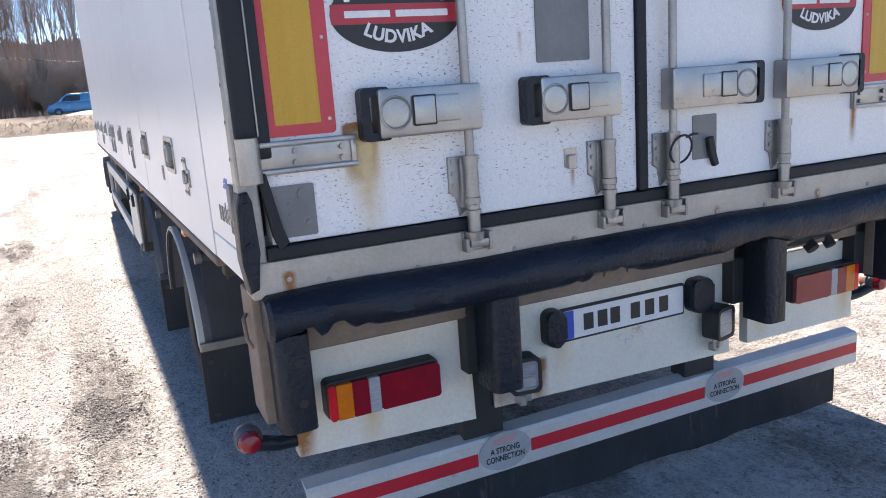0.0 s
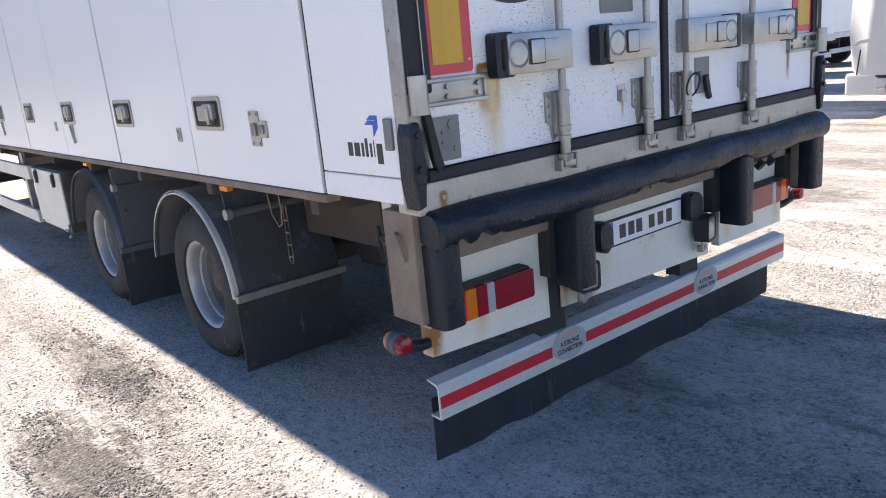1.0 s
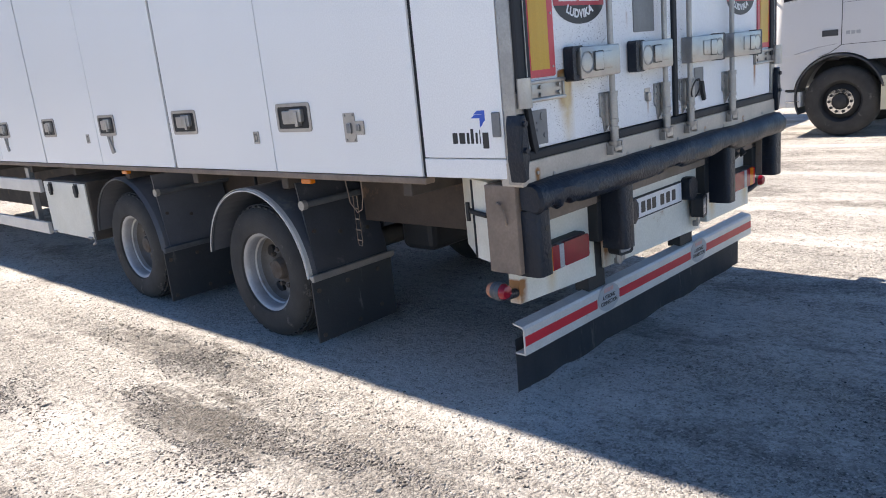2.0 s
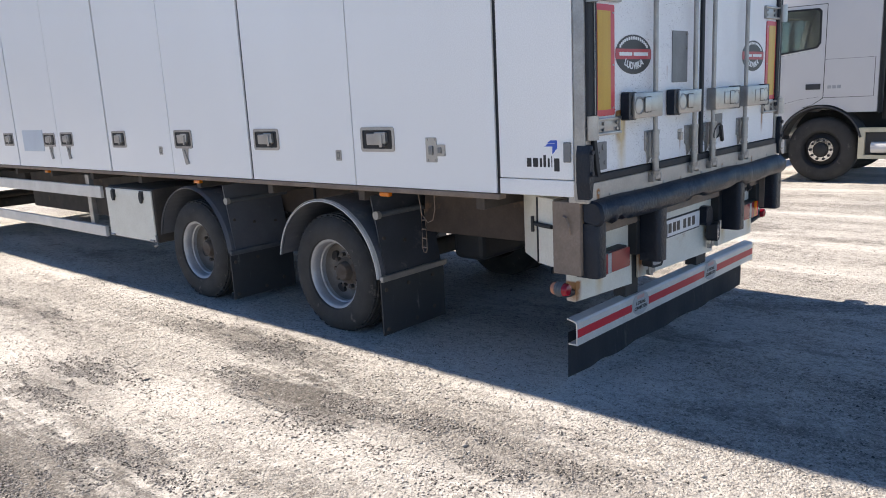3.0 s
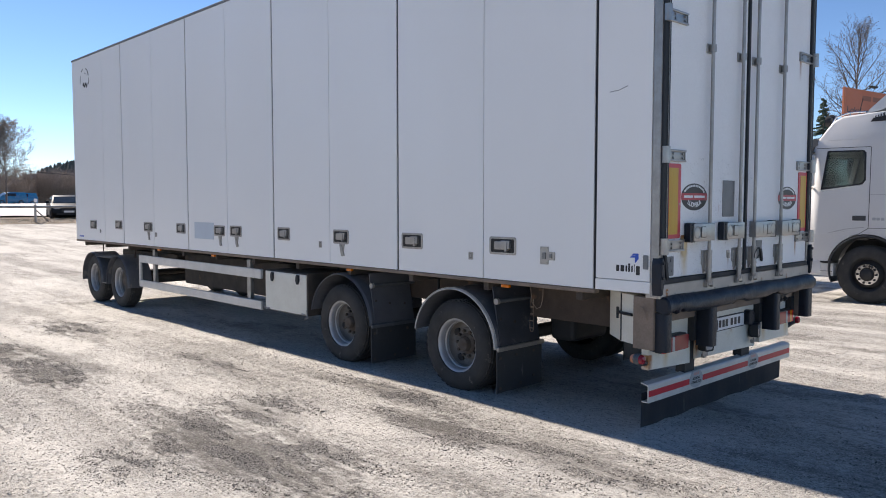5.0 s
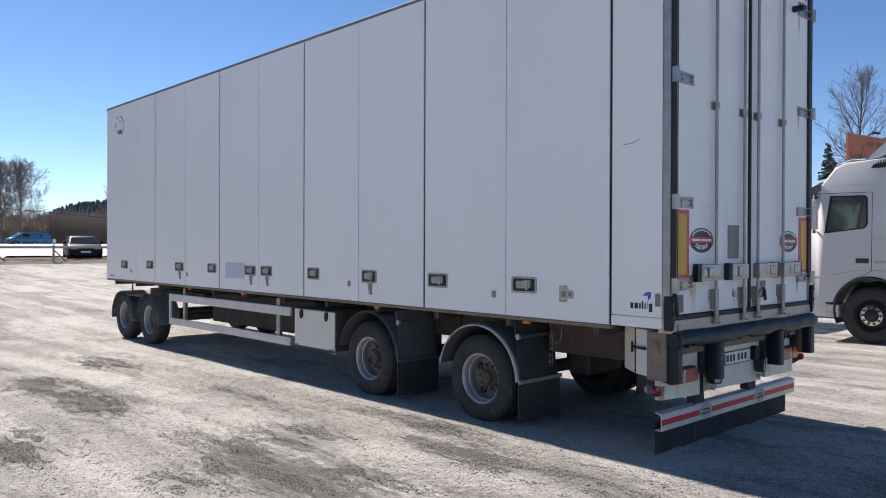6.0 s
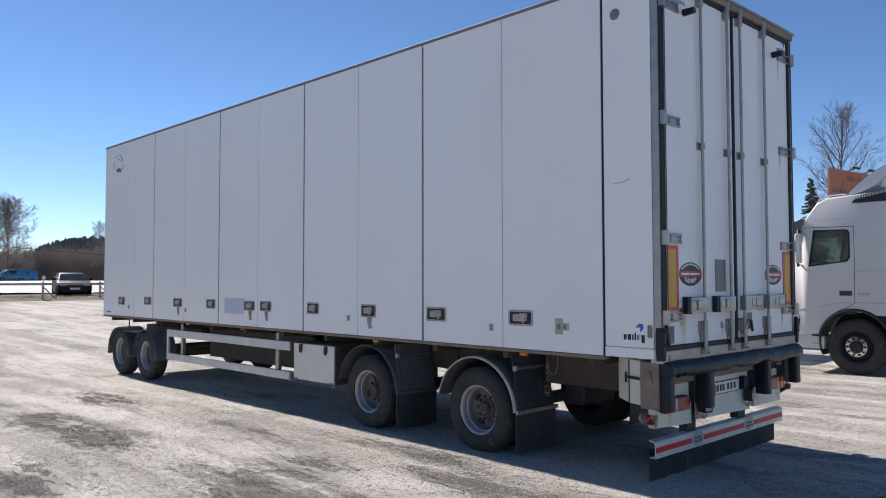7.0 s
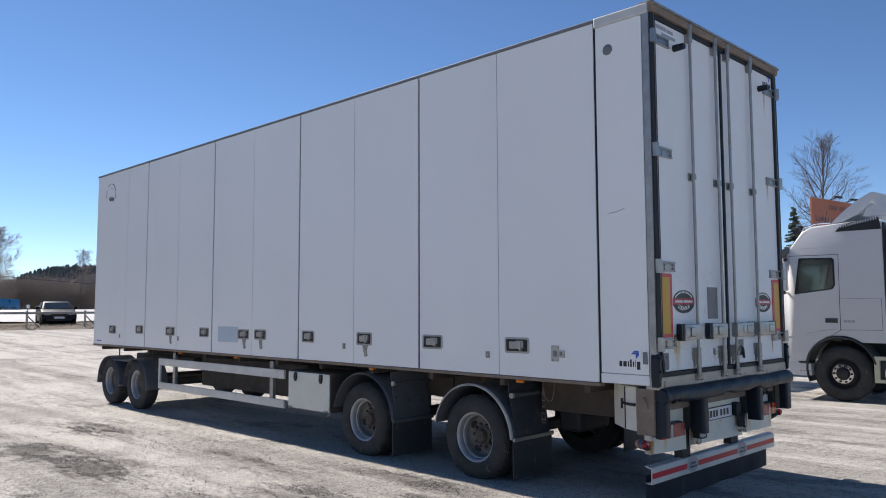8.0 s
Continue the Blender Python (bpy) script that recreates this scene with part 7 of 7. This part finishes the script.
# ---- billboard, shed, poles ----
ORANGE = mat("faded_orange_board", (0.50, 0.155, 0.075), (0.44, 0.13, 0.065), 0.6, scale=1, grain=60, bump=0.03)
sign = thing("billboard", (31.2, 7.2, 0), "faded orange billboard on posts with dark lettering", "billboard", rz=-9.3)
SM = WORLD[sign.name]
board = part("board", bx(-3.6, 3.6, -0.05, 0.05, 5.05, 6.33, 0.01), ORANGE, sign, "faded orange board", SM)
for x in (-2.6, 0.0, 2.6):
    part("post", bx(x - 0.08, x + 0.08, 0.055, 0.22, 0.0, 6.2, 0.01), GALV, sign, "", SM)
for x in (-2.0, -0.6, 0.8, 2.2):
    part("lamp", bx(x - 0.25, x + 0.25, -0.45, -0.30, 6.38, 6.46, 0.02), BLACK, sign, "black strip lamp over the board", SM)
    part("lamp_arm", rd((x, -0.35, 6.42), (x, 0.0, 6.34), 0.02, 6), BLACK, sign, "", SM)
writing("notice", "Lokal uthyres", 0.34, SM @ Matrix.Translation((-1.93, -0.052, 5.46)) @ BACK, INK, board, "dark lettering Lokal uthyres", 0.004, 2.9)
for x0, x1 in ((-2.2, -1.5), (-1.35, 0.1)):
    part("text_bar", prism(bmesh.new(), rounded(x0, x1, 5.90, 6.10, 0.03), 0.002, SM @ Matrix.Translation((0, -0.052, 0)) @ BACK), mat("faded_text", (0.26, 0.09, 0.05), None, 0.6), board, "plain bar of illegible lettering")

REDWOOD = mat("falu_red_boards", (0.22, 0.045, 0.04), (0.17, 0.034, 0.03), 0.85, scale=2, grain=40, bump=0.2)
shed = thing("red_shed", (37, 18, 0), "dark red boarded shed with a dark roof", "shed")
part("wall", bx(33, 43, 13.5, 22, 0, 4.55, 0.02), REDWOOD, shed, "dark red boarded walls")
for k in range(34):
    y = 13.6 + 0.25 * k
    part("board", bx(32.975, 32.999, y, y + 0.21, 0.1, 4.5, 0.0), REDWOOD, shed)
part("roof", prism(bmesh.new(), [(32.6, 4.5), (32.6, 4.62), (38, 5.0), (43.4, 4.62), (43.4, 4.5), (38, 4.86)], 9.3, Matrix(((1, 0, 0, 0), (0, 0, 1, 13.1), (0, 1, 0, 0), (0, 0, 0, 1)))), BLACK, shed, "dark roof")

lamp = thing("street_lamp", (31.0, 88, ground_z(0, 88)), "grey street lamp with one arm", "lamp post")
g = ground_z(0, 88)
part("pole", rd((31.0, 88, g), (31.0, 88, g + 6.0), 0.09, 8, 0.05), GALV, lamp)
part("arm", rd((31.0, 88, g + 5.95), (29.4, 88, g + 6.1), 0.04, 6), GALV, lamp)
part("head", bx(28.7, 29.5, 87.85, 88.15, g + 6.05, g + 6.18, 0.02), ALU, lamp)
wire = thing("overhead_wire", (0, 62, 4.5), "thin dark overhead wire", "cable")
part("cable", tube(bmesh.new(), [(-45 + 7 * k, 56 + 2.1 * k, 3.9 + 0.045 * (13 - k) ** 2) for k in range(14)], 0.022, 5), SEAL, wire)
for k in (0, 13):
    x, y = -45 + 7 * k, 56 + 2.1 * k
    p = part("wire_pole", rd((x, y, ground_z(x, y) - 0.2), (x, y, 11.6 if k == 0 else 4.1), 0.12, 8, 0.09), RUST, wire, "brown wooden pole")


# ---- trees ----
BARK = mat("grey_brown_bark", (0.26, 0.215, 0.18), (0.17, 0.14, 0.115), 0.9, scale=6, grain=40, bump=0.2)
TWIG = mat("grey_brown_twigs", (0.42, 0.35, 0.30), (0.30, 0.25, 0.215), 0.9, scale=3, grain=30, bump=0.0)
NEEDLE = mat("spruce_needles", (0.10, 0.15, 0.105), (0.06, 0.10, 0.07), 0.8, scale=2, grain=30, bump=0.1)


def grow(rng, height, spread, levels, base_r, first=0.22, up=0.55):
    """Limbs of a bare tree: a list of (p, q, r0, r1, level)."""
    segs = []

    def limb(p, d, length, r, level):
        n = 4 if level < 2 else 3
        q = p
        for k in range(n):
            d = (d + Vector((rng.uniform(-1, 1), rng.uniform(-1, 1), rng.uniform(-0.3, 0.9))) * (0.09 + 0.035 * level)).normalized()
            e = q + d * (length / n)
            r1 = r * (1 - 0.55 * (k + 1) / n)
            segs.append((q, e, r * (1 - 0.55 * k / n), r1, level))
            if level < levels and (level > 0 or (k + 1) / n > first):
                m = (3 if level == 0 else 2) + (rng.random() < 0.4)
                for _ in range(m):
                    a = rng.uniform(0, 6.283)
                    side = Vector((math.cos(a), math.sin(a), 0))
                    nd = (d * up + side * spread + Vector((0, 0, 0.25))).normalized()
                    limb(e, nd, length * rng.uniform(0.40, 0.62), max(0.004, r1 * rng.uniform(0.5, 0.72)), level + 1)
            q = e

    limb(Vector((0, 0, 0)), Vector((0, 0, 1)), height, base_r, 0)
    return segs


def seg_arrays(segs):
    P = np.array([s[0] for s in segs], float)
    Q = np.array([s[1] for s in segs], float)
    return P, Q, np.array([s[2] for s in segs]), np.array([s[3] for s in segs])


def seg_mesh(name, P, Q, r0, r1, material, n=4):
    """Tapered bars from P to Q, joined in one mesh."""
    d = Q - P
    d /= np.linalg.norm(d, axis=1)[:, None] + 1e-9
    ref = np.where(np.abs(d[:, 2:3]) > 0.9, np.array([[1.0, 0, 0]]), np.array([[0, 0, 1.0]]))
    u = np.cross(d, ref)
    u /= np.linalg.norm(u, axis=1)[:, None]
    v = np.cross(d, u)
    ang = 2 * np.pi * np.arange(n) / n
    ring = u[:, None] * np.cos(ang)[None, :, None] + v[:, None] * np.sin(ang)[None, :, None]
    V = np.concatenate([P[:, None] + ring * r0[:, None, None], Q[:, None] + ring * r1[:, None, None]], 1).reshape(-1, 3)
    k = np.arange(n)
    quad = np.stack([k, (k + 1) % n, n + (k + 1) % n, n + k], 1)
    F = (quad[None] + 2 * n * np.arange(len(P))[:, None, None]).reshape(-1, 4)
    me = bpy.data.meshes.new(name)
    me.vertices.add(len(V))
    me.vertices.foreach_set("co", V.ravel())
    me.loops.add(F.size)
    me.loops.foreach_set("vertex_index", F.ravel().astype(np.int32))
    me.polygons.add(len(F))
    me.polygons.foreach_set("loop_start", np.arange(0, F.size, 4, dtype=np.int32))
    me.update(calc_edges=True)
    me.validate()
    me.materials.append(material)
    return me


def bare_tree(at, seed, height, clear, reach, base_r, limbs, rise, droop, thick, label, wood_mat=None):
    """A leafless tree: bent trunk, limbs by the golden angle, side branches and fine twigs."""
    rng = random.Random(seed)
    e = thing("bare_tree", at, label, "tree", "bare trees")
    M = WORLD[e.name]
    trunk, limb_segs, twigs = [], [], []
    pts, n = [Vector((0, 0, 0))], 14
    bend = Vector((0, 0, 0))
    for k in range(n):
        bend = bend * 0.7 + Vector((rng.uniform(-1, 1), rng.uniform(-1, 1), 0)) * 0.05
        pts.append(pts[-1] + (Vector((0, 0, 1)) + bend).normalized() * height / n)
    for k in range(n):
        trunk.append((pts[k], pts[k + 1], base_r * (1 - 0.93 * k / n), base_r * (1 - 0.93 * (k + 1) / n), 0))

    def shoot(p, d, length, r, parts, sag, out, lift=0.0):
        q, path = p, []
        for k in range(parts):
            f = (k + 1) / parts
            d = (d + Vector((rng.uniform(-1, 1), rng.uniform(-1, 1), rng.uniform(-1, 1))) * 0.13 + Vector((0, 0, lift - sag * f * f))).normalized()
            w = q + d * length / parts
            out.append((q, w, r * (1 - 0.8 * k / parts), r * (1 - 0.8 * f), 1))
            path.append((w, d.copy(), r * (1 - 0.8 * f), f))
            q = w
        return path

    def aside(d, tilt):
        v = Vector((rng.uniform(-1, 1), rng.uniform(-1, 1), rng.uniform(-0.4, 0.9)))
        v = (v - d * v.dot(d)).normalized()
        return (d * math.cos(tilt) + v * math.sin(tilt)).normalized()

    for i in range(limbs):
        f = (i + 0.5) / limbs
        h = (clear + (0.97 - clear) * f) * n
        k = min(n - 1, int(h))
        p = pts[k].lerp(pts[k + 1], h - k)
        a = i * 2.39996 + rng.uniform(-0.5, 0.5)
        up = radians(rise + (74 - rise) * f + rng.uniform(-7, 7))
        L = reach / math.cos(radians(rise)) * (math.sin(math.pi * (0.26 + 0.70 * f)) ** 0.8) * rng.uniform(0.9, 1.06)
        d = Vector((math.cos(a) * math.cos(up), math.sin(a) * math.cos(up), math.sin(up)))
        for w, wd, wr, wf in shoot(p, d, L, base_r * (0.30 - 0.20 * f), 7, droop, limb_segs, 0.05):
            for _ in range(2):
                side = shoot(w, aside(wd, radians(rng.uniform(28, 52))), L * rng.uniform(0.22, 0.42) * (1.25 - 0.6 * wf), max(0.004, wr * 0.6), 4, droop * 1.4, twigs, 0.03)
                for v, vd, vr, vf in side:
                    for _ in range(2):
                        shoot(v, aside(vd, radians(rng.uniform(25, 55))), L * rng.uniform(0.07, 0.16), max(0.003, vr * 0.6), 2, droop * 2.0, twigs)
    put("trunk", seg_mesh("trunk", *seg_arrays(trunk), BARK, 8), e, "grey brown trunk", M)
    P, Q, r0, r1 = seg_arrays(limb_segs)
    put("branchwork", seg_mesh("branchwork", P, Q, np.maximum(r0, thick * 1.3), np.maximum(r1, thick * 1.1), wood_mat or TWIG, 5), e, "", M)
    P, Q, r0, r1 = seg_arrays(twigs)
    put("crown", seg_mesh("crown", P, Q, np.maximum(r0, thick), np.maximum(r1, thick * 0.7), wood_mat or TWIG, 3), e, "leafless crown of fine twigs", M)
    return e


DARK_TWIG = mat("dark_grey_twigs", (0.15, 0.125, 0.11), (0.10, 0.085, 0.075), 0.9, scale=3, grain=30, bump=0.0)
bare_tree((38.0, 10.4, 0), 5, 10.7, 0.46, 2.5, 0.15, 26, 26, 0.0, 0.0050, "tall leafless broad-crowned tree behind the billboard", DARK_TWIG)
for x, y, h, w, seed in ((20.1, 97.0, 9.5, 2.6, 11), (18.4, 98.2, 9.6, 2.5, 14), (16.3, 99.6, 9.3, 2.5, 19)):
    bare_tree((x, y, 1.4), seed, h, 0.18, w, 0.11, 40, 50, 0.14, 0.015, "leafless birch at the edge of the snowy field")
bare_tree((41.6, 128.0, 1.4), 17, 10.0, 0.3, 1.8, 0.11, 18, 54, 0.14, 0.012, "leafless birch far behind the fence")


def spruce(at, h, seed, label):
    rng = random.Random(seed)
    e = thing("spruce", at, label, "tree")
    M = WORLD[e.name]
    part("trunk", rd((0, 0, 0), (0, 0, h * 0.96), 0.11, 8, 0.015), BARK, e, "", M)
    verts, faces = [], []
    z = h * 0.10
    while z < h * 0.985:
        reach = (h - z) * 0.23 + 0.05
        for k in range(4):
            a = rng.uniform(0, 6.283)
            L = reach * rng.uniform(0.7, 1.1)
            d = Vector((math.cos(a), math.sin(a), 0))
            w = Vector((-d.y, d.x, 0))
            for j in range(8):
                f = (j + 0.5) / 8
                c = Vector((0, 0, z)) + d * L * f + Vector((0, 0, -0.30 * L * f + 0.14 * L * f * f))
                for s in (-1, 1):
                    n0 = len(verts)
                    tip = c + (w * s * 0.75 + d * 0.5).normalized() * (0.28 * L * (1 - f * 0.6) + 0.05) + Vector((0, 0, -0.05 + rng.uniform(-0.05, 0.05)))
                    verts += [tuple(c - d * 0.035), tuple(c + d * 0.05 + Vector((0, 0, 0.02))), tuple(tip), tuple((c + tip) / 2 + Vector((0, 0, 0.06)))]
                    faces += [(n0, n0 + 1, n0 + 3), (n0 + 1, n0 + 2, n0 + 3), (n0, n0 + 3, n0 + 2)]
        z += 0.0115 * h
    me = bpy.data.meshes.new("crown")
    me.from_pydata(verts, [], faces)
    me.materials.append(NEEDLE)
    put("crown", me, e, "dark green needled branches", M)


spruce((37.0, 11.75, 0), 7.35, 4, "young dark green spruce beside the shed")

# bare wood behind the vans, and far woods
def wood(name, templates, places, min_r, label, category):
    """Many trees of a few kinds, turned and scaled, as one joined stand."""
    out = [[], [], [], []]
    for k, (x, y, s, a) in enumerate(places):
        P, Q, r0, r1 = templates[k % len(templates)]
        c, sn = math.cos(a), math.sin(a)
        R = np.array([[c, sn, 0], [-sn, c, 0], [0, 0, 1.0]]) * s
        o = np.array([x, y, ground_z(x, y) - 0.2])
        for lst, val in zip(out, (P @ R + o, Q @ R + o, np.maximum(r0 * s, min_r), np.maximum(r1 * s, min_r * 0.8))):
            lst.append(val)
    tagged(new(name, seg_mesh(name, *[np.concatenate(v) for v in out], TWIG, 3)), label, category, kind="stuff")


rng = random.Random(21)
wood("bare_wood", [seg_arrays(grow(random.Random(40 + k), 14.0, 0.28, 2, 0.075, 0.4, 1.0)) for k in range(5)],
     [(rng.uniform(-60, 6), rng.uniform(84, 128), rng.uniform(0.85, 1.35), rng.uniform(0, 6.28)) for k in range(250)], 0.011, "dense wood of tall leafless trees", "woods")
spots = []
for k in range(330):
    x = rng.uniform(-60, 12)
    spots.append((x, rng.uniform(80, 104), rng.uniform(0.45, 1.05), rng.uniform(0, 6.28)))
wood("underwood", [seg_arrays(grow(random.Random(70 + k), 3.2, 0.55, 3, 0.05, 0.05, 0.7)) for k in range(3)], spots[:320], 0.017, "brown leafless underwood", "bushes")
spots = [(rng.uniform(16, 76), rng.uniform(124, 139), rng.uniform(0.65, 1.2), rng.uniform(0, 6.28)) for k in range(520)]
wood("far_thicket", [seg_arrays(grow(random.Random(80 + k), 3.2, 0.6, 2, 0.05, 0.05, 0.7)) for k in range(4)], spots, 0.02, "brown leafless thicket beyond the field", "bushes")

FARWOOD = mat("far_brown_woods", (0.46, 0.37, 0.32), (0.32, 0.255, 0.22), 0.95, scale=0.35, grain=2.4, bump=0.0, stretch=(2.5, 1, 0.5), wear=(0.32, 0.255, 0.215), wear_at=0.58, wear_scale=0.9, wear_stretch=(1, 1, 0.4))
FARHILL = mat("far_wooded_hill", (0.085, 0.115, 0.10), (0.125, 0.125, 0.11), 0.95, scale=0.02, grain=0.16, bump=0.0, wear=(0.15, 0.125, 0.11), wear_at=0.53, wear_scale=0.03)


def ridge(name, y, x0, x1, n, fz, depth, material, label, rough):
    """A wooded ridge: a jagged crown line over a sloping front, with real depth."""
    verts, faces = [], []
    for i in range(n + 1):
        x = x0 + (x1 - x0) * i / n
        h = fz(x)
        verts += [(x, y - depth, 0.0), (x, y - depth * 0.6, h * 0.55), (x, y, h + jag.uniform(-1, 1) * rough), (x, y + depth, h * 0.6), (x, y + depth * 1.5, 0.0)]
    for i in range(n):
        for k in range(4):
            a = i * 5 + k
            faces.append((a, a + 5, a + 6, a + 1))
    me = bpy.data.meshes.new(name)
    me.from_pydata(verts, [], faces)
    me.materials.append(material)
    tagged(new(name, me), label, "hill", kind="structure")


jag = random.Random(9)


def hill_z(x):
    return 12 + 23.5 / (1 + math.exp(-(x - 152) / 11.0)) - 10 / (1 + math.exp(-(x - 260) / 30.0)) + 4 / (1 + math.exp((x - 60) / 30.0)) + 1.6 * noise.noise(Vector((x * 0.03, 5, 0)))


ridge("backdrop", 142, -160, 95, 900, lambda x: 6.6 + 7.2 / (1 + math.exp((x - 9) / 2.0)) + 1.8 / (1 + math.exp(-(x - 44) / 2.0)) + 0.9 * noise.noise(Vector((x * 0.15, 0, 0))) + 0.6 * noise.noise(Vector((x * 0.9, 3, 0))), 1.5, FARWOOD, "brown leafless woods in the distance", 0.45)
ridge("backdrop_hill", 560, -500, 900, 900, lambda x: hill_z(x) - 7, 14, FARHILL, "dark wooded hill in the distance", 1.0)
ridge("backdrop_hill_east", 620, -200, 600, 300, lambda x: 8 + 3 * noise.noise(Vector((x * 0.02, 9, 0))), 60, FARHILL, "dark woods in the distance", 1.0)
bpy.data.objects["backdrop_hill_east"].matrix_world = pose(0, 0, 0, 0, 0, -70)

# spruces that cover the hill, each a ragged cone in three tiers
P, Q, A, B = [], [], [], []
for k in range(5200):
    x = jag.uniform(60, 300)
    f = jag.random()
    top = hill_z(x) * (0.35 + 0.65 * f) + jag.uniform(-0.7, 0.7)
    y = 560 - 60 * (1 - f) - 16
    h = jag.uniform(4, 6.5)
    for lo, hi, w in ((0.0, 0.6, 0.40), (0.3, 0.85, 0.34), (0.6, 1.0, 0.24)):
        P.append((x, y, top - h + h * lo))
        Q.append((x + jag.uniform(-0.2, 0.2), y, top - h + h * hi))
        A.append(h * w * jag.uniform(0.8, 1.1))
        B.append(0.12)
tagged(new("far_spruces", seg_mesh("far_spruces", np.array(P, float), np.array(Q, float), np.array(A), np.array(B), FARHILL, 6)), "dark green spruce forest on the far hill", "woods", kind="stuff")

# ---- loose stones on the yard ----
def pebbles(name, count, x0, x1, y0, y1, s0, s1, seed, material, label, spots=()):
    r = np.random.RandomState(seed)
    if spots:
        area = np.array([sp[2] * sp[3] * sp[4] for sp in spots])
        pick = np.array(spots)[r.choice(len(spots), count, p=area / area.sum())]
        x = pick[:, 0] + pick[:, 2] * 0.62 * r.normal(size=count)
        y = pick[:, 1] + pick[:, 3] * 0.60 * r.normal(size=count)
        keep = np.array([noise.noise(Vector((a * 5.0, b * 1.6, 3))) + 0.6 * noise.noise(Vector((a * 14.0, b * 5.0, 6))) for a, b in zip(x, y)]) > 0.02
        x, y = x[keep], y[keep]
        count = len(x)
    else:
        x, y = r.uniform(x0, x1, count), r.uniform(y0, y1, count)
    s = s0 + (s1 - s0) * r.rand(count) ** 3.0
    octa = np.array([(1, 0, 0), (0, 1, 0), (-1, 0, 0), (0, -1, 0), (0, 0, 0.75), (0, 0, -0.5)], float)
    tri = np.array([(0, 1, 4), (1, 2, 4), (2, 3, 4), (3, 0, 4), (1, 0, 5), (2, 1, 5), (3, 2, 5), (0, 3, 5)])
    co = np.repeat(octa[None], count, 0) * (0.65 + 0.7 * r.rand(count, 6, 1))
    ang = r.uniform(0, 6.283, count)
    c, sn = np.cos(ang)[:, None], np.sin(ang)[:, None]
    X = (co[:, :, 0] * c - co[:, :, 1] * sn * 0.8) * s[:, None] + x[:, None]
    Y = (co[:, :, 0] * sn + co[:, :, 1] * c * 0.8) * s[:, None] + y[:, None]
    gz = np.array([yard_z(a, b) for a, b in zip(x, y)])
    Z = co[:, :, 2] * s[:, None] * 0.8 + gz[:, None] + s[:, None] * 0.12
    V = np.stack([X, Y, Z], 2).reshape(-1, 3)
    F = (tri[None] + 6 * np.arange(count)[:, None, None]).reshape(-1, 3)
    me = bpy.data.meshes.new(name)
    me.vertices.add(len(V))
    me.vertices.foreach_set("co", V.ravel())
    me.loops.add(F.size)
    me.loops.foreach_set("vertex_index", F.ravel().astype(np.int32))
    me.polygons.add(len(F))
    me.polygons.foreach_set("loop_start", np.arange(0, F.size, 3, dtype=np.int32))
    me.update(calc_edges=True)
    me.materials.append(material)
    return tagged(new(name, me), label, "gravel", kind="stuff")


def stone_material(name, c1, c2, low, high):
    m = mat(name, c1, c2, 0.9, scale=30, grain=200, bump=0.1)
    nt = m.node_tree
    b = nt.nodes["Principled BSDF"]
    base = b.inputs["Base Color"].links[0].from_socket
    geo = nt.nodes.new("ShaderNodeNewGeometry")
    rg = nt.nodes.new("ShaderNodeMapRange")
    rg.inputs["To Min"].default_value, rg.inputs["To Max"].default_value = low, high
    nt.links.new(geo.outputs["Random Per Island"], rg.inputs["Value"])
    mx = nt.nodes.new("ShaderNodeVectorMath")
    mx.operation = 'SCALE'
    nt.links.new(base, mx.inputs[0])
    nt.links.new(rg.outputs["Result"], mx.inputs["Scale"])
    nt.links.new(mx.outputs[0], b.inputs["Base Color"])
    return m


STONES = stone_material("loose_stones", (0.46, 0.43, 0.385), (0.33, 0.305, 0.27), 0.35, 1.4)
CHURNED = stone_material("churned_stones", (0.36, 0.33, 0.30), (0.24, 0.22, 0.195), 0.12, 1.7)
pebbles("gravel_stones", 140000, -6.5, 1.0, -3.2, 6.5, 0.0022, 0.0080, 1, STONES, "small loose grey stones on the yard")
pebbles("coarse_gravel", 40000, -8.0, 4.5, -3.2, 14.0, 0.004, 0.011, 3, STONES, "coarser loose grey stones on the yard")
pebbles("larger_stones", 420, -8.0, 3.5, -3.2, 14.0, 0.008, 0.022, 2, STONES, "scattered larger loose stones")
pebbles("churned_gravel", 150000, 0, 0, 0, 0, 0.0030, 0.0100, 6, CHURNED, "loose mixed stones where wheels have turned the yard over", SPOTS)
